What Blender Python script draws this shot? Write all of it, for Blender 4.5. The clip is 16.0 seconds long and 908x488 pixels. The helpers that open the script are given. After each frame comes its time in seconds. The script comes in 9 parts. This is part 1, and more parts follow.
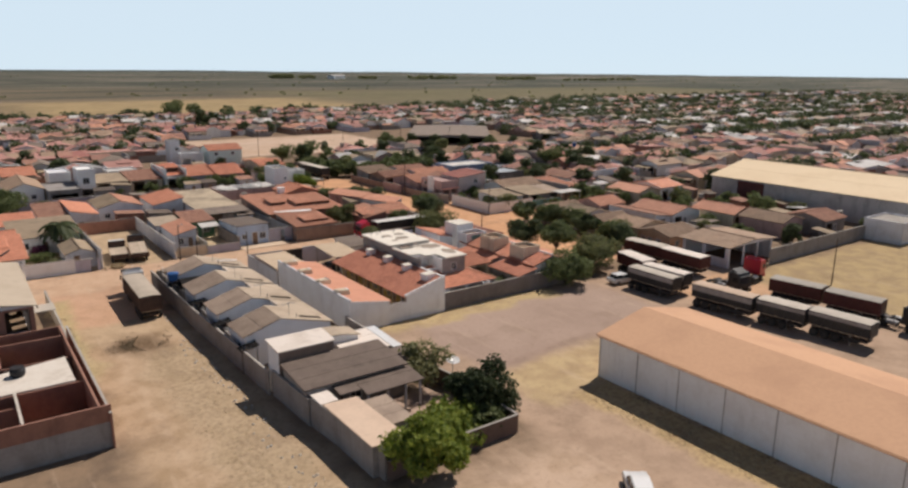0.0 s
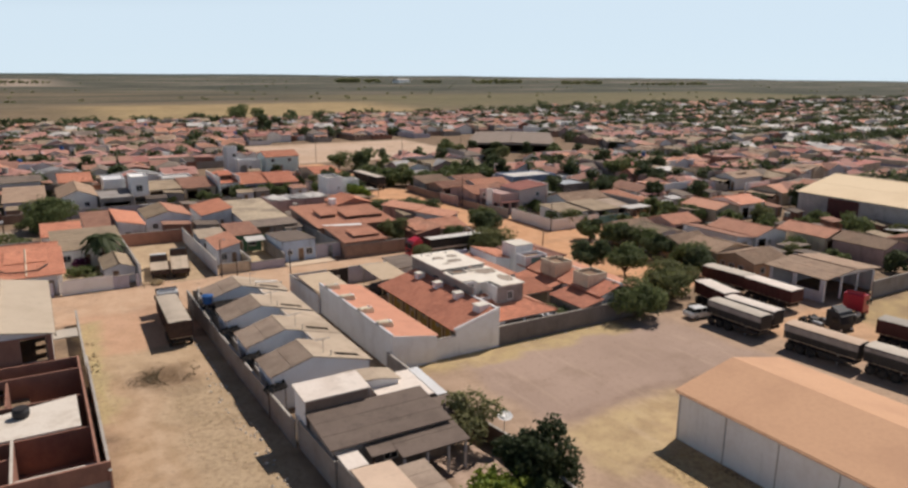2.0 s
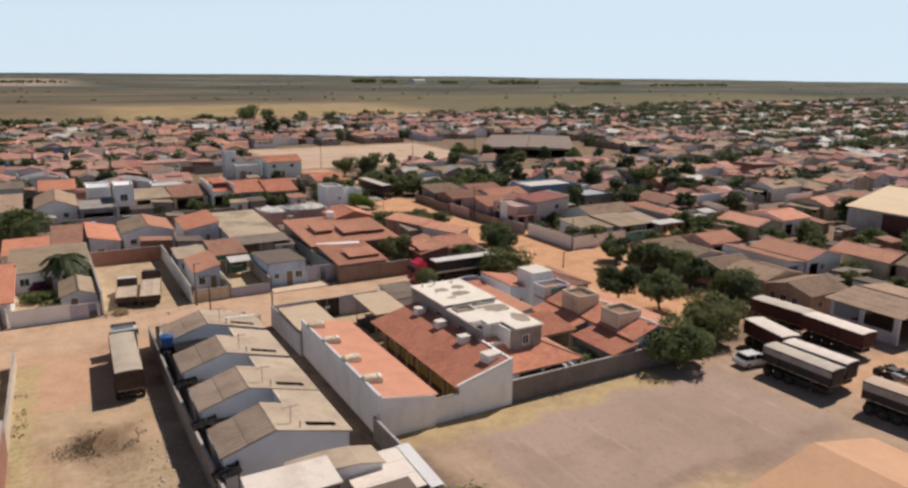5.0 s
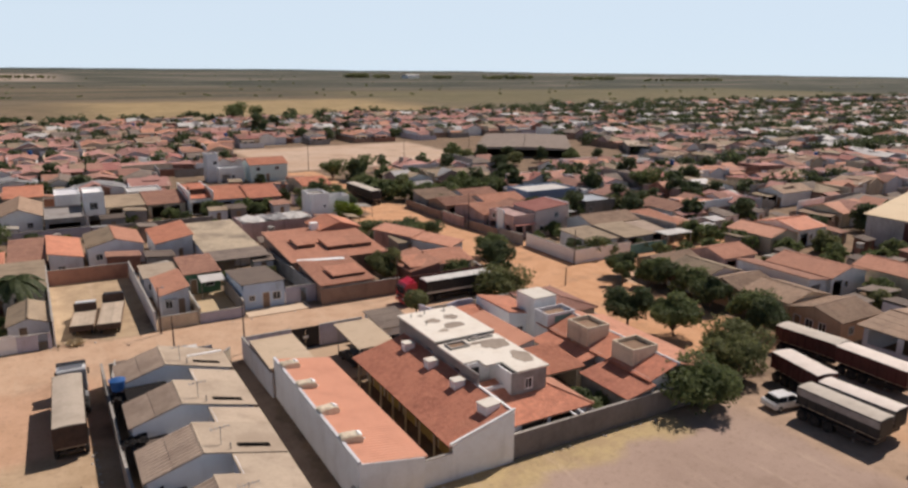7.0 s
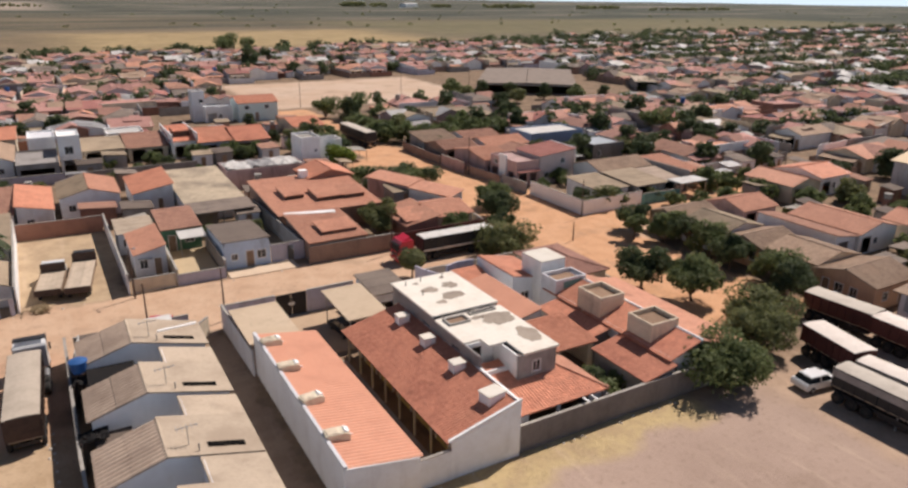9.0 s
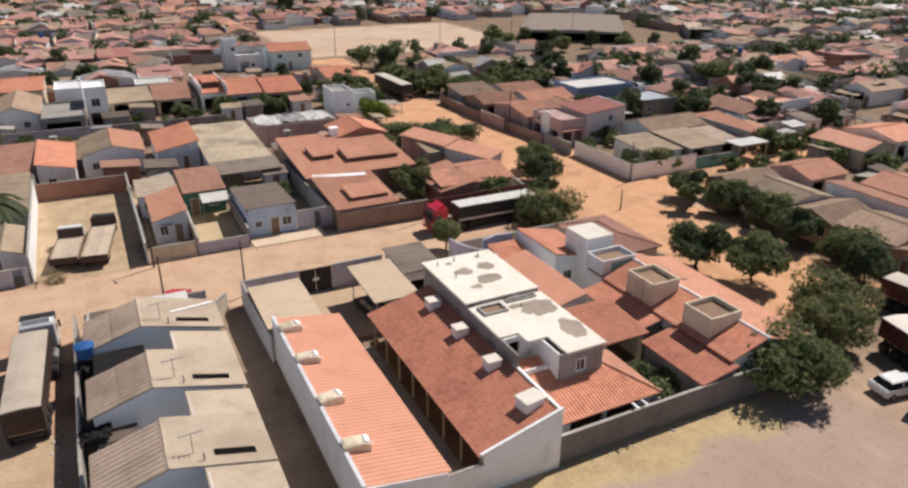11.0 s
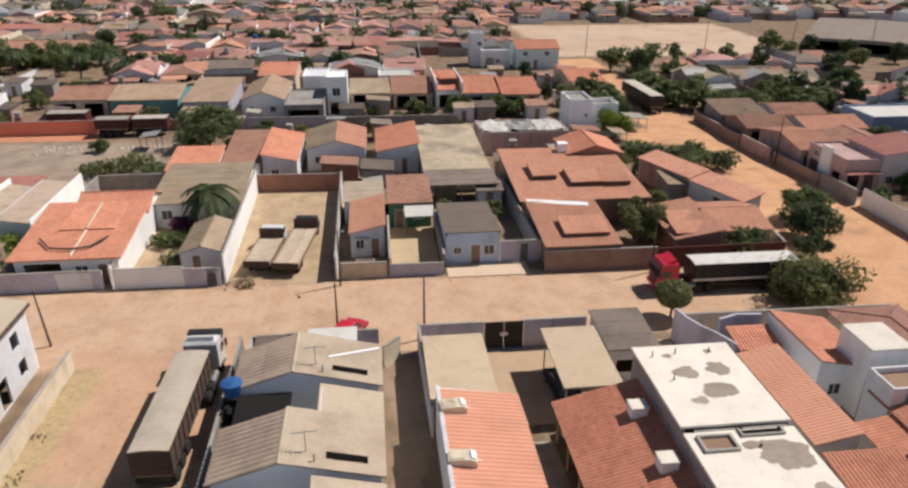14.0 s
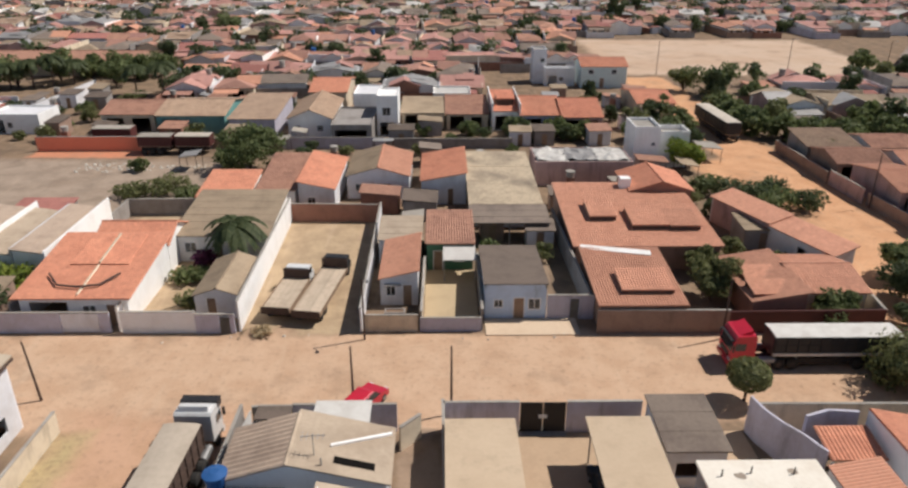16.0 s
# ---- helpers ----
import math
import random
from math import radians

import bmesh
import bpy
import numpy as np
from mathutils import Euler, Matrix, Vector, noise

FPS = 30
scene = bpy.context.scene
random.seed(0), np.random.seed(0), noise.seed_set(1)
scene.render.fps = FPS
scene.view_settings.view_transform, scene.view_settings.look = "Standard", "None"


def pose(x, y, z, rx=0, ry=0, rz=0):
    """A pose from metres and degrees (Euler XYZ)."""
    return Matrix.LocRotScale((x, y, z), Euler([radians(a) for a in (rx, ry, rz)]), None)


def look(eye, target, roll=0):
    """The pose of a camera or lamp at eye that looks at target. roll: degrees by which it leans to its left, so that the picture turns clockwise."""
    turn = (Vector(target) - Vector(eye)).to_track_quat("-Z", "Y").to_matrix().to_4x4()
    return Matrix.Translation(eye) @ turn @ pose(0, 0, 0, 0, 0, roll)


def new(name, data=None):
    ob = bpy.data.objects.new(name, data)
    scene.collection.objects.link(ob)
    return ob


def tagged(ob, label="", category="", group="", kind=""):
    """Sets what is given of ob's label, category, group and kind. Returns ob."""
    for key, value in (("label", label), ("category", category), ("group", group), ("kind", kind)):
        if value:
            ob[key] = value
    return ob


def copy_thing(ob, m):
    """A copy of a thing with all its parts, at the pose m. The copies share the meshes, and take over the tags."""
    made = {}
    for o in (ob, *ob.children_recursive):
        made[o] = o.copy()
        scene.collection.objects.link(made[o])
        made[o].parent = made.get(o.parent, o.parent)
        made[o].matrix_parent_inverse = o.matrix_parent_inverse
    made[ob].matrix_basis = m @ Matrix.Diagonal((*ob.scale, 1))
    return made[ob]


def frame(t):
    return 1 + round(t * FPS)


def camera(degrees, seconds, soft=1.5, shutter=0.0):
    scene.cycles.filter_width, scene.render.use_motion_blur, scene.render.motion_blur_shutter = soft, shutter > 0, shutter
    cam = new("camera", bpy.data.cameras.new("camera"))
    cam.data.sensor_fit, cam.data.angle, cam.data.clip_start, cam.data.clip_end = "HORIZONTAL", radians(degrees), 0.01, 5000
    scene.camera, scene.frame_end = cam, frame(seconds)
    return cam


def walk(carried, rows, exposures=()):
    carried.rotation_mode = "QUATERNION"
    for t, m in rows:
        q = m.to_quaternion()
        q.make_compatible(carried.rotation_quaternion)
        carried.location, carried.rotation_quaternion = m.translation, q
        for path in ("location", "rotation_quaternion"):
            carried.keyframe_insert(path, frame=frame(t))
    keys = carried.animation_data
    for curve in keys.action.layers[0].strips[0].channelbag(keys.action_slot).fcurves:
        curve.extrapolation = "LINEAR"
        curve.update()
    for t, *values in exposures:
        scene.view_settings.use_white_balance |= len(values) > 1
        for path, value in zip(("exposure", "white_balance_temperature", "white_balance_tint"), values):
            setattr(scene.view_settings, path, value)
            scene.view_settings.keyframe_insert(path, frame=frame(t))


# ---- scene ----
cam = camera(64.9, 16.0, soft=2.6)
PATH = [
    (0, (-34.361, -99.583, 29.303), (-33.229, -98.007, 28.821), 0.4),
    (0.5, (-32.88, -97.825, 29.506), (-31.747, -96.249, 29.025), 0.4),
    (1, (-31.347, -96.034, 29.519), (-30.223, -94.45, 29.042), 0.4),
    (1.5, (-29.986, -94.162, 29.588), (-28.869, -92.572, 29.115), 0.3),
    (2, (-28.555, -92.256, 29.677), (-27.565, -90.584, 29.204), 0.4),
    (2.5, (-27.094, -90.515, 29.633), (-26.215, -88.781, 29.165), 0.5),
    (3, (-25.617, -88.754, 29.622), (-24.756, -87.01, 29.155), 0.5),
    (3.5, (-24.261, -86.806, 29.572), (-23.4, -85.062, 29.107), 0.4),
    (4, (-22.918, -84.732, 29.539), (-22.056, -82.988, 29.075), 0.4),
    (4.5, (-21.73, -82.741, 29.543), (-20.789, -81.038, 29.077), 0.5),
    (7, (-15.887, -72.625, 30.437), (-14.922, -70.942, 29.951), 0.5),
    (7.5, (-14.835, -70.897, 30.686), (-13.89, -69.253, 30.05), 0.5),
    (8, (-13.828, -69.116, 30.933), (-12.885, -67.476, 30.283), 0.5),
    (8.5, (-12.891, -67.391, 30.939), (-11.947, -65.752, 30.289), 0.5),
    (11, (-8.775, -60.252, 31.357), (-7.952, -58.616, 30.554), 0.4),
    (11.5, (-7.743, -58.466, 31.249), (-7.006, -56.793, 30.438), 0.3),
    (12, (-6.762, -56.674, 31.073), (-6.105, -54.97, 30.257), 0.5),
    (12.5, (-5.809, -54.817, 31.119), (-5.214, -53.093, 30.298), 0.4),
    (13, (-4.781, -52.836, 31.005), (-4.241, -51.094, 30.183), 0.4),
    (13.5, (-3.967, -50.655, 30.97), (-3.536, -48.884, 30.147), 0.4),
    (14, (-2.918, -48.605, 31.13), (-2.708, -46.795, 30.305), 0.4),
    (14.5, (-1.984, -46.304, 31.151), (-1.935, -44.481, 30.33), 0.4),
    (15, (-1.275, -44.221, 31.202), (-1.24, -42.395, 30.387), 0.4),
    (15.5, (-0.669, -41.94, 31.198), (-0.634, -40.112, 30.389), 0.3),
    (16, (-0.187, -40.155, 31.404), (-0.151, -38.324, 30.598), 0.3),
]
walk(cam, [(t, look(eye, target, roll)) for t, eye, target, roll in PATH], [(0, -0.2, 6100, 9.5), (4.5, -0.2, 6100, 10), (7, -0.22, 6120, 12.5), (8.5, -0.04, 6100, 12.5), (11, 0.07, 5880, 8), (13, 0.03, 5900, 8), (16, -0.05, 5900, 7)])


# ---- daylight: clear dry-season sky, sun behind the houses on the east ----
world = bpy.data.worlds.new("world")
scene.world = world
world.use_nodes = True
SUN_DIR = Vector((0.73, 0.24, 1.0)).normalized()
sky = world.node_tree.nodes.new("ShaderNodeTexSky")
sky.sky_type, sky.sun_disc = "NISHITA", False
sky.sun_elevation = math.asin(SUN_DIR.z)
sky.sun_rotation = math.atan2(SUN_DIR.x, SUN_DIR.y)
sky.air_density, sky.dust_density, sky.ozone_density = 0.55, 0.0, 1.5
haze = world.node_tree.nodes.new("ShaderNodeMix")
haze.data_type = "RGBA"
haze.inputs[7].default_value = (11.6, 13.1, 13.8, 1)
tint = world.node_tree.nodes.new("ShaderNodeMix")
tint.data_type, tint.blend_type = "RGBA", "MULTIPLY"
tint.inputs[0].default_value = 1.0
tint.inputs[7].default_value = (0.52, 0.57, 0.66, 1)
world.node_tree.links.new(sky.outputs[0], tint.inputs[6])
world.node_tree.links.new(tint.outputs[2], haze.inputs[6])
pale = world.node_tree.nodes.new("ShaderNodeMapRange")
pale.interpolation_type = "SMOOTHSTEP"
pale.inputs[1].default_value, pale.inputs[2].default_value, pale.inputs[3].default_value, pale.inputs[4].default_value = 1.2, 5.2, 0.05, 0.88
world.node_tree.links.new(sky.outputs[0], pale.inputs[0])
world.node_tree.links.new(pale.outputs[0], haze.inputs[0])
world.node_tree.links.new(haze.outputs[2], world.node_tree.nodes["Background"].inputs[0])
world.node_tree.nodes["Background"].inputs[1].default_value = 0.076
sun_data = bpy.data.lights.new("sun", "SUN")
sun_data.energy, sun_data.angle, sun_data.color = 5.0, radians(0.53), (1.0, 0.865, 0.735)
sun = new("sun", sun_data)
sun.matrix_world = look((0, 0, 200), Vector((0, 0, 200)) - SUN_DIR)


# ---- materials ----
class Nodes:
    """A small helper to lay out nodes."""

    def __init__(self, name):
        self.mat = bpy.data.materials.new(name)
        self.mat.use_nodes = True
        self.tree = self.mat.node_tree
        self.bsdf = self.tree.nodes["Principled BSDF"]
        self.pos = self.make("ShaderNodeNewGeometry").outputs["Position"]

    def make(self, kind, **props):
        n = self.tree.nodes.new(kind)
        for k, v in props.items():
            if k == "operation":
                n.operation = v
            elif k == "blend_type":
                n.blend_type = v
            elif k == "data_type":
                n.data_type = v
        return n

    def link(self, a, b):
        self.tree.links.new(a, b)

    def put(self, socket, value):
        if isinstance(value, bpy.types.NodeSocket):
            self.link(value, socket)
        else:
            socket.default_value = value

    def noise(self, scale, detail=4.0, rough=0.55, vec=None):
        n = self.make("ShaderNodeTexNoise")
        n.inputs["Scale"].default_value, n.inputs["Detail"].default_value, n.inputs["Roughness"].default_value = scale, detail, rough
        self.link(vec or self.pos, n.inputs["Vector"])
        return n.outputs["Fac"]

    def math(self, op, a, b=0.0):
        n = self.make("ShaderNodeMath", operation=op)
        self.put(n.inputs[0], a)
        self.put(n.inputs[1], b)
        return n.outputs[0]

    def ramp(self, value, lo, hi):
        n = self.make("ShaderNodeMapRange")
        n.interpolation_type = "SMOOTHSTEP"
        self.put(n.inputs[0], value)
        n.inputs[1].default_value, n.inputs[2].default_value = lo, hi
        return n.outputs[0]

    def mix(self, fac, a, b, blend="MIX"):
        n = self.make("ShaderNodeMix", data_type="RGBA", blend_type=blend)
        self.put(n.inputs["Factor"], fac)
        self.put(n.inputs[6], a)
        self.put(n.inputs[7], b)
        return n.outputs[2]

    def bump(self, height, strength, distance):
        n = self.make("ShaderNodeBump")
        n.inputs["Strength"].default_value, n.inputs["Distance"].default_value = strength, distance
        self.link(height, n.inputs["Height"])
        self.link(n.outputs[0], self.bsdf.inputs["Normal"])


def surface(name, colour, dark=None, rough=0.85, coarse=0.35, fine=6.0, amount=0.5, metal=0.0, bump=0.3, dist=0.02, vary=0.12, spec=0.3, cells=0.0, streak=0.0):
    """Colour that wanders at two scales, with stains and fine relief; each object a little lighter or darker."""
    n = Nodes(name)
    dark = dark or tuple(c * 0.6 for c in colour[:3]) + (1,)
    big, small = n.noise(coarse, 5.0, 0.6), n.noise(fine, 4.0, 0.6)
    fac = n.math("MULTIPLY", n.ramp(big, 0.42, 0.72), amount)
    col = n.mix(fac, colour, dark)
    grain = n.math("MULTIPLY", n.ramp(small, 0.35, 0.75), amount * 0.5)
    col = n.mix(grain, col, dark)
    if streak:
        run = n.make("ShaderNodeMapping")
        run.inputs["Scale"].default_value = (0.8, 0.8, 0.16)
        n.link(n.pos, run.inputs["Vector"])
        drip, blotch = n.noise(1.0, 6.0, 0.7, run.outputs[0]), n.noise(0.28, 5.0, 0.65)
        soil = tuple(c * 0.45 for c in dark[:3]) + (1,)
        col = n.mix(n.math("MULTIPLY", n.ramp(drip, 0.5, 0.72), streak), col, soil)
        col = n.mix(n.math("MULTIPLY", n.ramp(blotch, 0.54, 0.7), streak * 0.8), col, dark)
    if cells:
        cell = n.make("ShaderNodeTexVoronoi")
        cell.inputs["Scale"].default_value = cells
        n.link(n.pos, cell.inputs["Vector"])
        one = n.make("ShaderNodeSeparateXYZ")
        n.link(cell.outputs["Color"], one.inputs[0])
        col = n.mix(n.math("MULTIPLY", n.ramp(one.outputs[0], 0.45, 1.0), 0.4), col, dark)
        col = n.mix(n.math("MULTIPLY", n.ramp(one.outputs[1], 0.7, 1.0), 0.3), col, tuple(min(1, c * 1.35) for c in colour[:3]) + (1,))
        dust = n.noise(0.33, 5.0, 0.7)
        pale = tuple(0.62 * c + d for c, d in zip(colour[:3], (0.23, 0.13, 0.08))) + (1,)
        col = n.mix(n.math("MULTIPLY", n.ramp(dust, 0.52, 0.7), 0.4), col, pale)
        moss = n.noise(0.8, 5.0, 0.7)
        col = n.mix(n.math("MULTIPLY", n.ramp(moss, 0.56, 0.72), 0.45), col, tuple(c * 0.6 for c in dark[:3]) + (1,))
        isle = n.make("ShaderNodeNewGeometry").outputs["Random Per Island"]
        col = n.mix(n.math("MULTIPLY", isle, 0.35), col, dark)
    info = n.make("ShaderNodeObjectInfo").outputs["Random"]
    shade = n.math("ADD", n.math("MULTIPLY", info, 2 * vary), 1 - vary)
    bright = n.make("ShaderNodeMix", data_type="RGBA", blend_type="MULTIPLY")
    bright.inputs["Factor"].default_value = 1.0
    n.link(col, bright.inputs[6])
    n.link(shade, bright.inputs[7])
    n.link(bright.outputs[2], n.bsdf.inputs["Base Color"])
    n.bsdf.inputs["Roughness"].default_value, n.bsdf.inputs["Metallic"].default_value = rough, metal
    n.bsdf.inputs["Specular IOR Level"].default_value = spec
    if bump:
        n.bump(small, bump, dist)
    return n.mat


def C(r, g, b):
    return (r, g, b, 1)


TILE_ORANGE = surface("tile_orange", C(0.66, 0.30, 0.185), C(0.40, 0.16, 0.10), 0.8, 0.5, 5.0, 0.55, vary=0.16, cells=3.6)
TILE_SALMON = surface("tile_salmon", C(0.72, 0.365, 0.24), C(0.56, 0.27, 0.175), 0.8, 0.4, 5.0, 0.5, vary=0.05)
TILE_RED = surface("tile_red", C(0.66, 0.285, 0.175), C(0.36, 0.13, 0.085), 0.8, 0.5, 5.0, 0.5, vary=0.16, cells=3.6)
TILE_PINK = surface("tile_pink", C(0.62, 0.32, 0.21), C(0.42, 0.20, 0.13), 0.8, 0.45, 5.0, 0.5, vary=0.16, cells=3.6)
TILE_OLD = surface("tile_old", C(0.46, 0.255, 0.175), C(0.22, 0.115, 0.085), 0.9, 0.6, 5.0, 0.7, vary=0.2, cells=3.6)
TILE_DUSK = surface("tile_faded", C(0.44, 0.24, 0.18), C(0.25, 0.135, 0.105), 0.9, 0.5, 5.0, 0.6, vary=0.25, cells=3.6)
TILE_ROSE = surface("tile_rose", C(0.52, 0.285, 0.235), C(0.32, 0.165, 0.14), 0.9, 0.5, 5.0, 0.6, vary=0.25, cells=3.6)
TILE_WINE = surface("tile_wine", C(0.42, 0.185, 0.15), C(0.25, 0.105, 0.09), 0.9, 0.5, 5.0, 0.6, vary=0.25, cells=3.6)
TILE_BROWN = surface("tile_brown", C(0.44, 0.315, 0.22), C(0.23, 0.155, 0.11), 0.9, 0.5, 5.0, 0.6, vary=0.2, cells=3.6)
FIBRO_TAN = surface("fibre_cement_tan", C(0.37, 0.285, 0.195), C(0.21, 0.16, 0.11), 0.9, 0.4, 4.0, 0.6, vary=0.18, streak=0.25)
FIBRO_GREY = surface("fibre_cement_grey", C(0.25, 0.20, 0.16), C(0.13, 0.10, 0.085), 0.9, 0.5, 4.0, 0.6)
FIBRO_PALE = surface("fibre_cement_pale", C(0.49, 0.395, 0.295), C(0.33, 0.255, 0.185), 0.9, 0.35, 4.0, 0.65, vary=0.08, streak=0.2)
CARPORT_SHEET = surface("sandy_carport_sheet", C(0.56, 0.44, 0.31), C(0.45, 0.34, 0.23), 0.9, 0.4, 4.0, 0.5, streak=0.2)
FIBRO_RIB = surface("ribbed_brown_sheet", C(0.47, 0.365, 0.28), C(0.26, 0.195, 0.15), 0.9, 0.4, 4.0, 0.6, vary=0.15)
HALL_SHEET = surface("cream_hall_sheet", C(0.78, 0.62, 0.41), C(0.66, 0.50, 0.31), 0.8, 0.12, 3.0, 0.55, streak=0.1)
HALL_WALL = surface("blotchy_grey_plaster", C(0.58, 0.55, 0.53), C(0.32, 0.28, 0.255), 0.92, 0.25, 3.0, 0.75, streak=0.5)
FIBRO_DARK = surface("dark_weathered_sheet", C(0.16, 0.125, 0.10), C(0.09, 0.07, 0.058), 0.9, 0.5, 4.0, 0.6)
FIBRO_BROWN = surface("taupe_weathered_sheet", C(0.195, 0.15, 0.122), C(0.125, 0.095, 0.077), 0.9, 0.4, 4.0, 0.6, vary=0.1, streak=0.3)
DUSTY_SHEET = surface("pink_dusty_sheet", C(0.60, 0.455, 0.34), C(0.47, 0.35, 0.26), 0.9, 0.4, 4.0, 0.5, streak=0.15)
PALE_SHEET = surface("pinkish_white_sheet", C(0.76, 0.68, 0.60), C(0.56, 0.47, 0.39), 0.85, 0.5, 4.0, 0.5, streak=0.2)
BROWN_RENDER = surface("bare_brown_render", C(0.27, 0.20, 0.16), C(0.17, 0.125, 0.10), 0.95, 0.6, 5.0, 0.6, streak=0.3)
# black of the ragged sheeting, and of the sheet that stands for yard shade
BLACK_SHEET_AND_SHADE = surface("black_sheet_and_shade", C(0.022, 0.021, 0.021), C(0.035, 0.03, 0.028), 0.95, 0.8, 4.0, 0.5, spec=0.05)
# near-black colour that stands for the shade inside porches and gaps
SHADE_BLACK = surface("shade_black", C(0.012, 0.011, 0.010), C(0.008, 0.007, 0.007), 1.0, 0.5, 4.0, 0.5, bump=0, spec=0.0)
ZINC = surface("zinc_sheet", C(0.36, 0.35, 0.34), C(0.22, 0.20, 0.19), 0.65, 0.6, 5.0, 0.5, metal=0.3)
SHED_ROOF = surface("dusty_sheet_roof", C(0.59, 0.35, 0.205), C(0.45, 0.255, 0.15), 0.8, 0.16, 3.0, 0.6, bump=0.2)
WHITE_WALL = surface("whitewash", C(0.90, 0.89, 0.87), C(0.66, 0.60, 0.53), 0.9, 0.5, 3.0, 0.28, vary=0.06, streak=0.16)
GABLE_WALL = surface("pale_blue_plaster", C(0.88, 0.89, 0.90), C(0.70, 0.68, 0.66), 0.9, 0.6, 3.0, 0.22, vary=0.06, streak=0.1)
PALE_WALL = surface("pale_plaster", C(0.72, 0.72, 0.74), C(0.52, 0.48, 0.45), 0.9, 0.6, 3.0, 0.4, streak=0.3)
CREAM_WALL = surface("cream_plaster", C(0.70, 0.60, 0.45), C(0.46, 0.37, 0.27), 0.9, 0.6, 3.0, 0.5, streak=0.55)
YELLOW_WALL = surface("yellow_plaster", C(0.62, 0.48, 0.20), C(0.40, 0.30, 0.14), 0.9, 0.6, 3.0, 0.4)
BLUE_WALL = surface("blue_plaster", C(0.50, 0.60, 0.74), C(0.36, 0.42, 0.50), 0.9, 0.6, 3.0, 0.5, streak=0.5)
TEAL_WALL = surface("teal_plaster", C(0.16, 0.33, 0.31), C(0.12, 0.22, 0.20), 0.9, 0.6, 3.0, 0.4, streak=0.4)
PINK_WALL = surface("pink_plaster", C(0.50, 0.34, 0.31), C(0.33, 0.23, 0.20), 0.9, 0.6, 3.0, 0.5, streak=0.5)
LILAC_WALL = surface("lilac_plaster", C(0.52, 0.50, 0.58), C(0.38, 0.34, 0.36), 0.9, 0.6, 3.0, 0.5, streak=0.5)
GREY_WALL = surface("grey_render", C(0.32, 0.295, 0.275), C(0.19, 0.165, 0.148), 0.92, 0.5, 3.0, 0.6, streak=0.32)
RAW_BRICK = surface("raw_brick", C(0.34, 0.175, 0.125), C(0.19, 0.105, 0.08), 0.95, 0.7, 8.0, 0.6, streak=0.25)
STREET_BRICK = surface("stained_street_brick", C(0.34, 0.235, 0.18), C(0.2, 0.135, 0.105), 0.95, 0.6, 7.0, 0.6, streak=0.35)
CONCRETE = surface("concrete", C(0.40, 0.37, 0.33), C(0.25, 0.22, 0.19), 0.9, 0.5, 4.0, 0.6, streak=0.4)
SLAB_WHITE = surface("limewashed_slab", C(0.74, 0.69, 0.60), C(0.60, 0.52, 0.42), 0.9, 0.5, 4.0, 0.5, streak=0.15)
SANDY = surface("sandy_screed", C(0.52, 0.38, 0.255), C(0.42, 0.30, 0.20), 0.92, 0.5, 4.0, 0.5)
RUST = surface("rust_streaked_concrete", C(0.30, 0.20, 0.13), C(0.2, 0.12, 0.08), 0.9, 0.7, 5.0, 0.5)
DAMP = surface("old_water_stain", C(0.36, 0.30, 0.24), C(0.24, 0.19, 0.15), 0.9, 0.9, 4.0, 0.6)
WOOD = surface("weathered_timber", C(0.30, 0.21, 0.14), C(0.17, 0.11, 0.075), 0.85, 1.5, 9.0, 0.6)
DARK_WOOD = surface("dark_timber", C(0.10, 0.065, 0.05), C(0.05, 0.035, 0.03), 0.85, 1.5, 9.0, 0.6)
DECK = surface("bleached_deck_planks", C(0.56, 0.46, 0.35), C(0.36, 0.285, 0.21), 0.85, 1.2, 7.0, 0.6)
TARP = surface("grey_tarpaulin", C(0.38, 0.345, 0.295), C(0.26, 0.23, 0.19), 0.75, 0.7, 3.0, 0.5)
TARP_PALE = surface("dusty_pale_tarpaulin", C(0.54, 0.48, 0.40), C(0.36, 0.31, 0.25), 0.75, 0.7, 3.0, 0.5)
TARP_WHITE = surface("white_tarpaulin", C(0.62, 0.60, 0.56), C(0.42, 0.38, 0.34), 0.7, 0.7, 3.0, 0.5)
STEEL = surface("galvanised_steel", C(0.42, 0.42, 0.42), C(0.25, 0.23, 0.21), 0.45, 0.8, 5.0, 0.5, metal=0.7)
DARK_STEEL = surface("dark_steel", C(0.045, 0.042, 0.042), C(0.08, 0.06, 0.05), 0.6, 0.8, 5.0, 0.5, metal=0.3)
RUBBER = surface("tyre_rubber", C(0.022, 0.022, 0.022), C(0.06, 0.05, 0.04), 0.85, 2.0, 8.0, 0.5)
WHITE_PAINT = surface("white_vehicle_paint", C(0.70, 0.70, 0.69), C(0.50, 0.46, 0.42), 0.35, 0.8, 5.0, 0.4, bump=0, spec=0.5)
RED_PAINT = surface("red_vehicle_paint", C(0.52, 0.02, 0.045), C(0.32, 0.02, 0.03), 0.3, 0.8, 5.0, 0.4, bump=0, spec=0.5)
DARK_RED = surface("dark_red_timber_body", C(0.10, 0.032, 0.028), C(0.05, 0.02, 0.02), 0.6, 0.8, 5.0, 0.5)
BLACK_PAINT = surface("black_paint", C(0.025, 0.025, 0.028), C(0.05, 0.045, 0.04), 0.5, 0.8, 5.0, 0.4, bump=0)
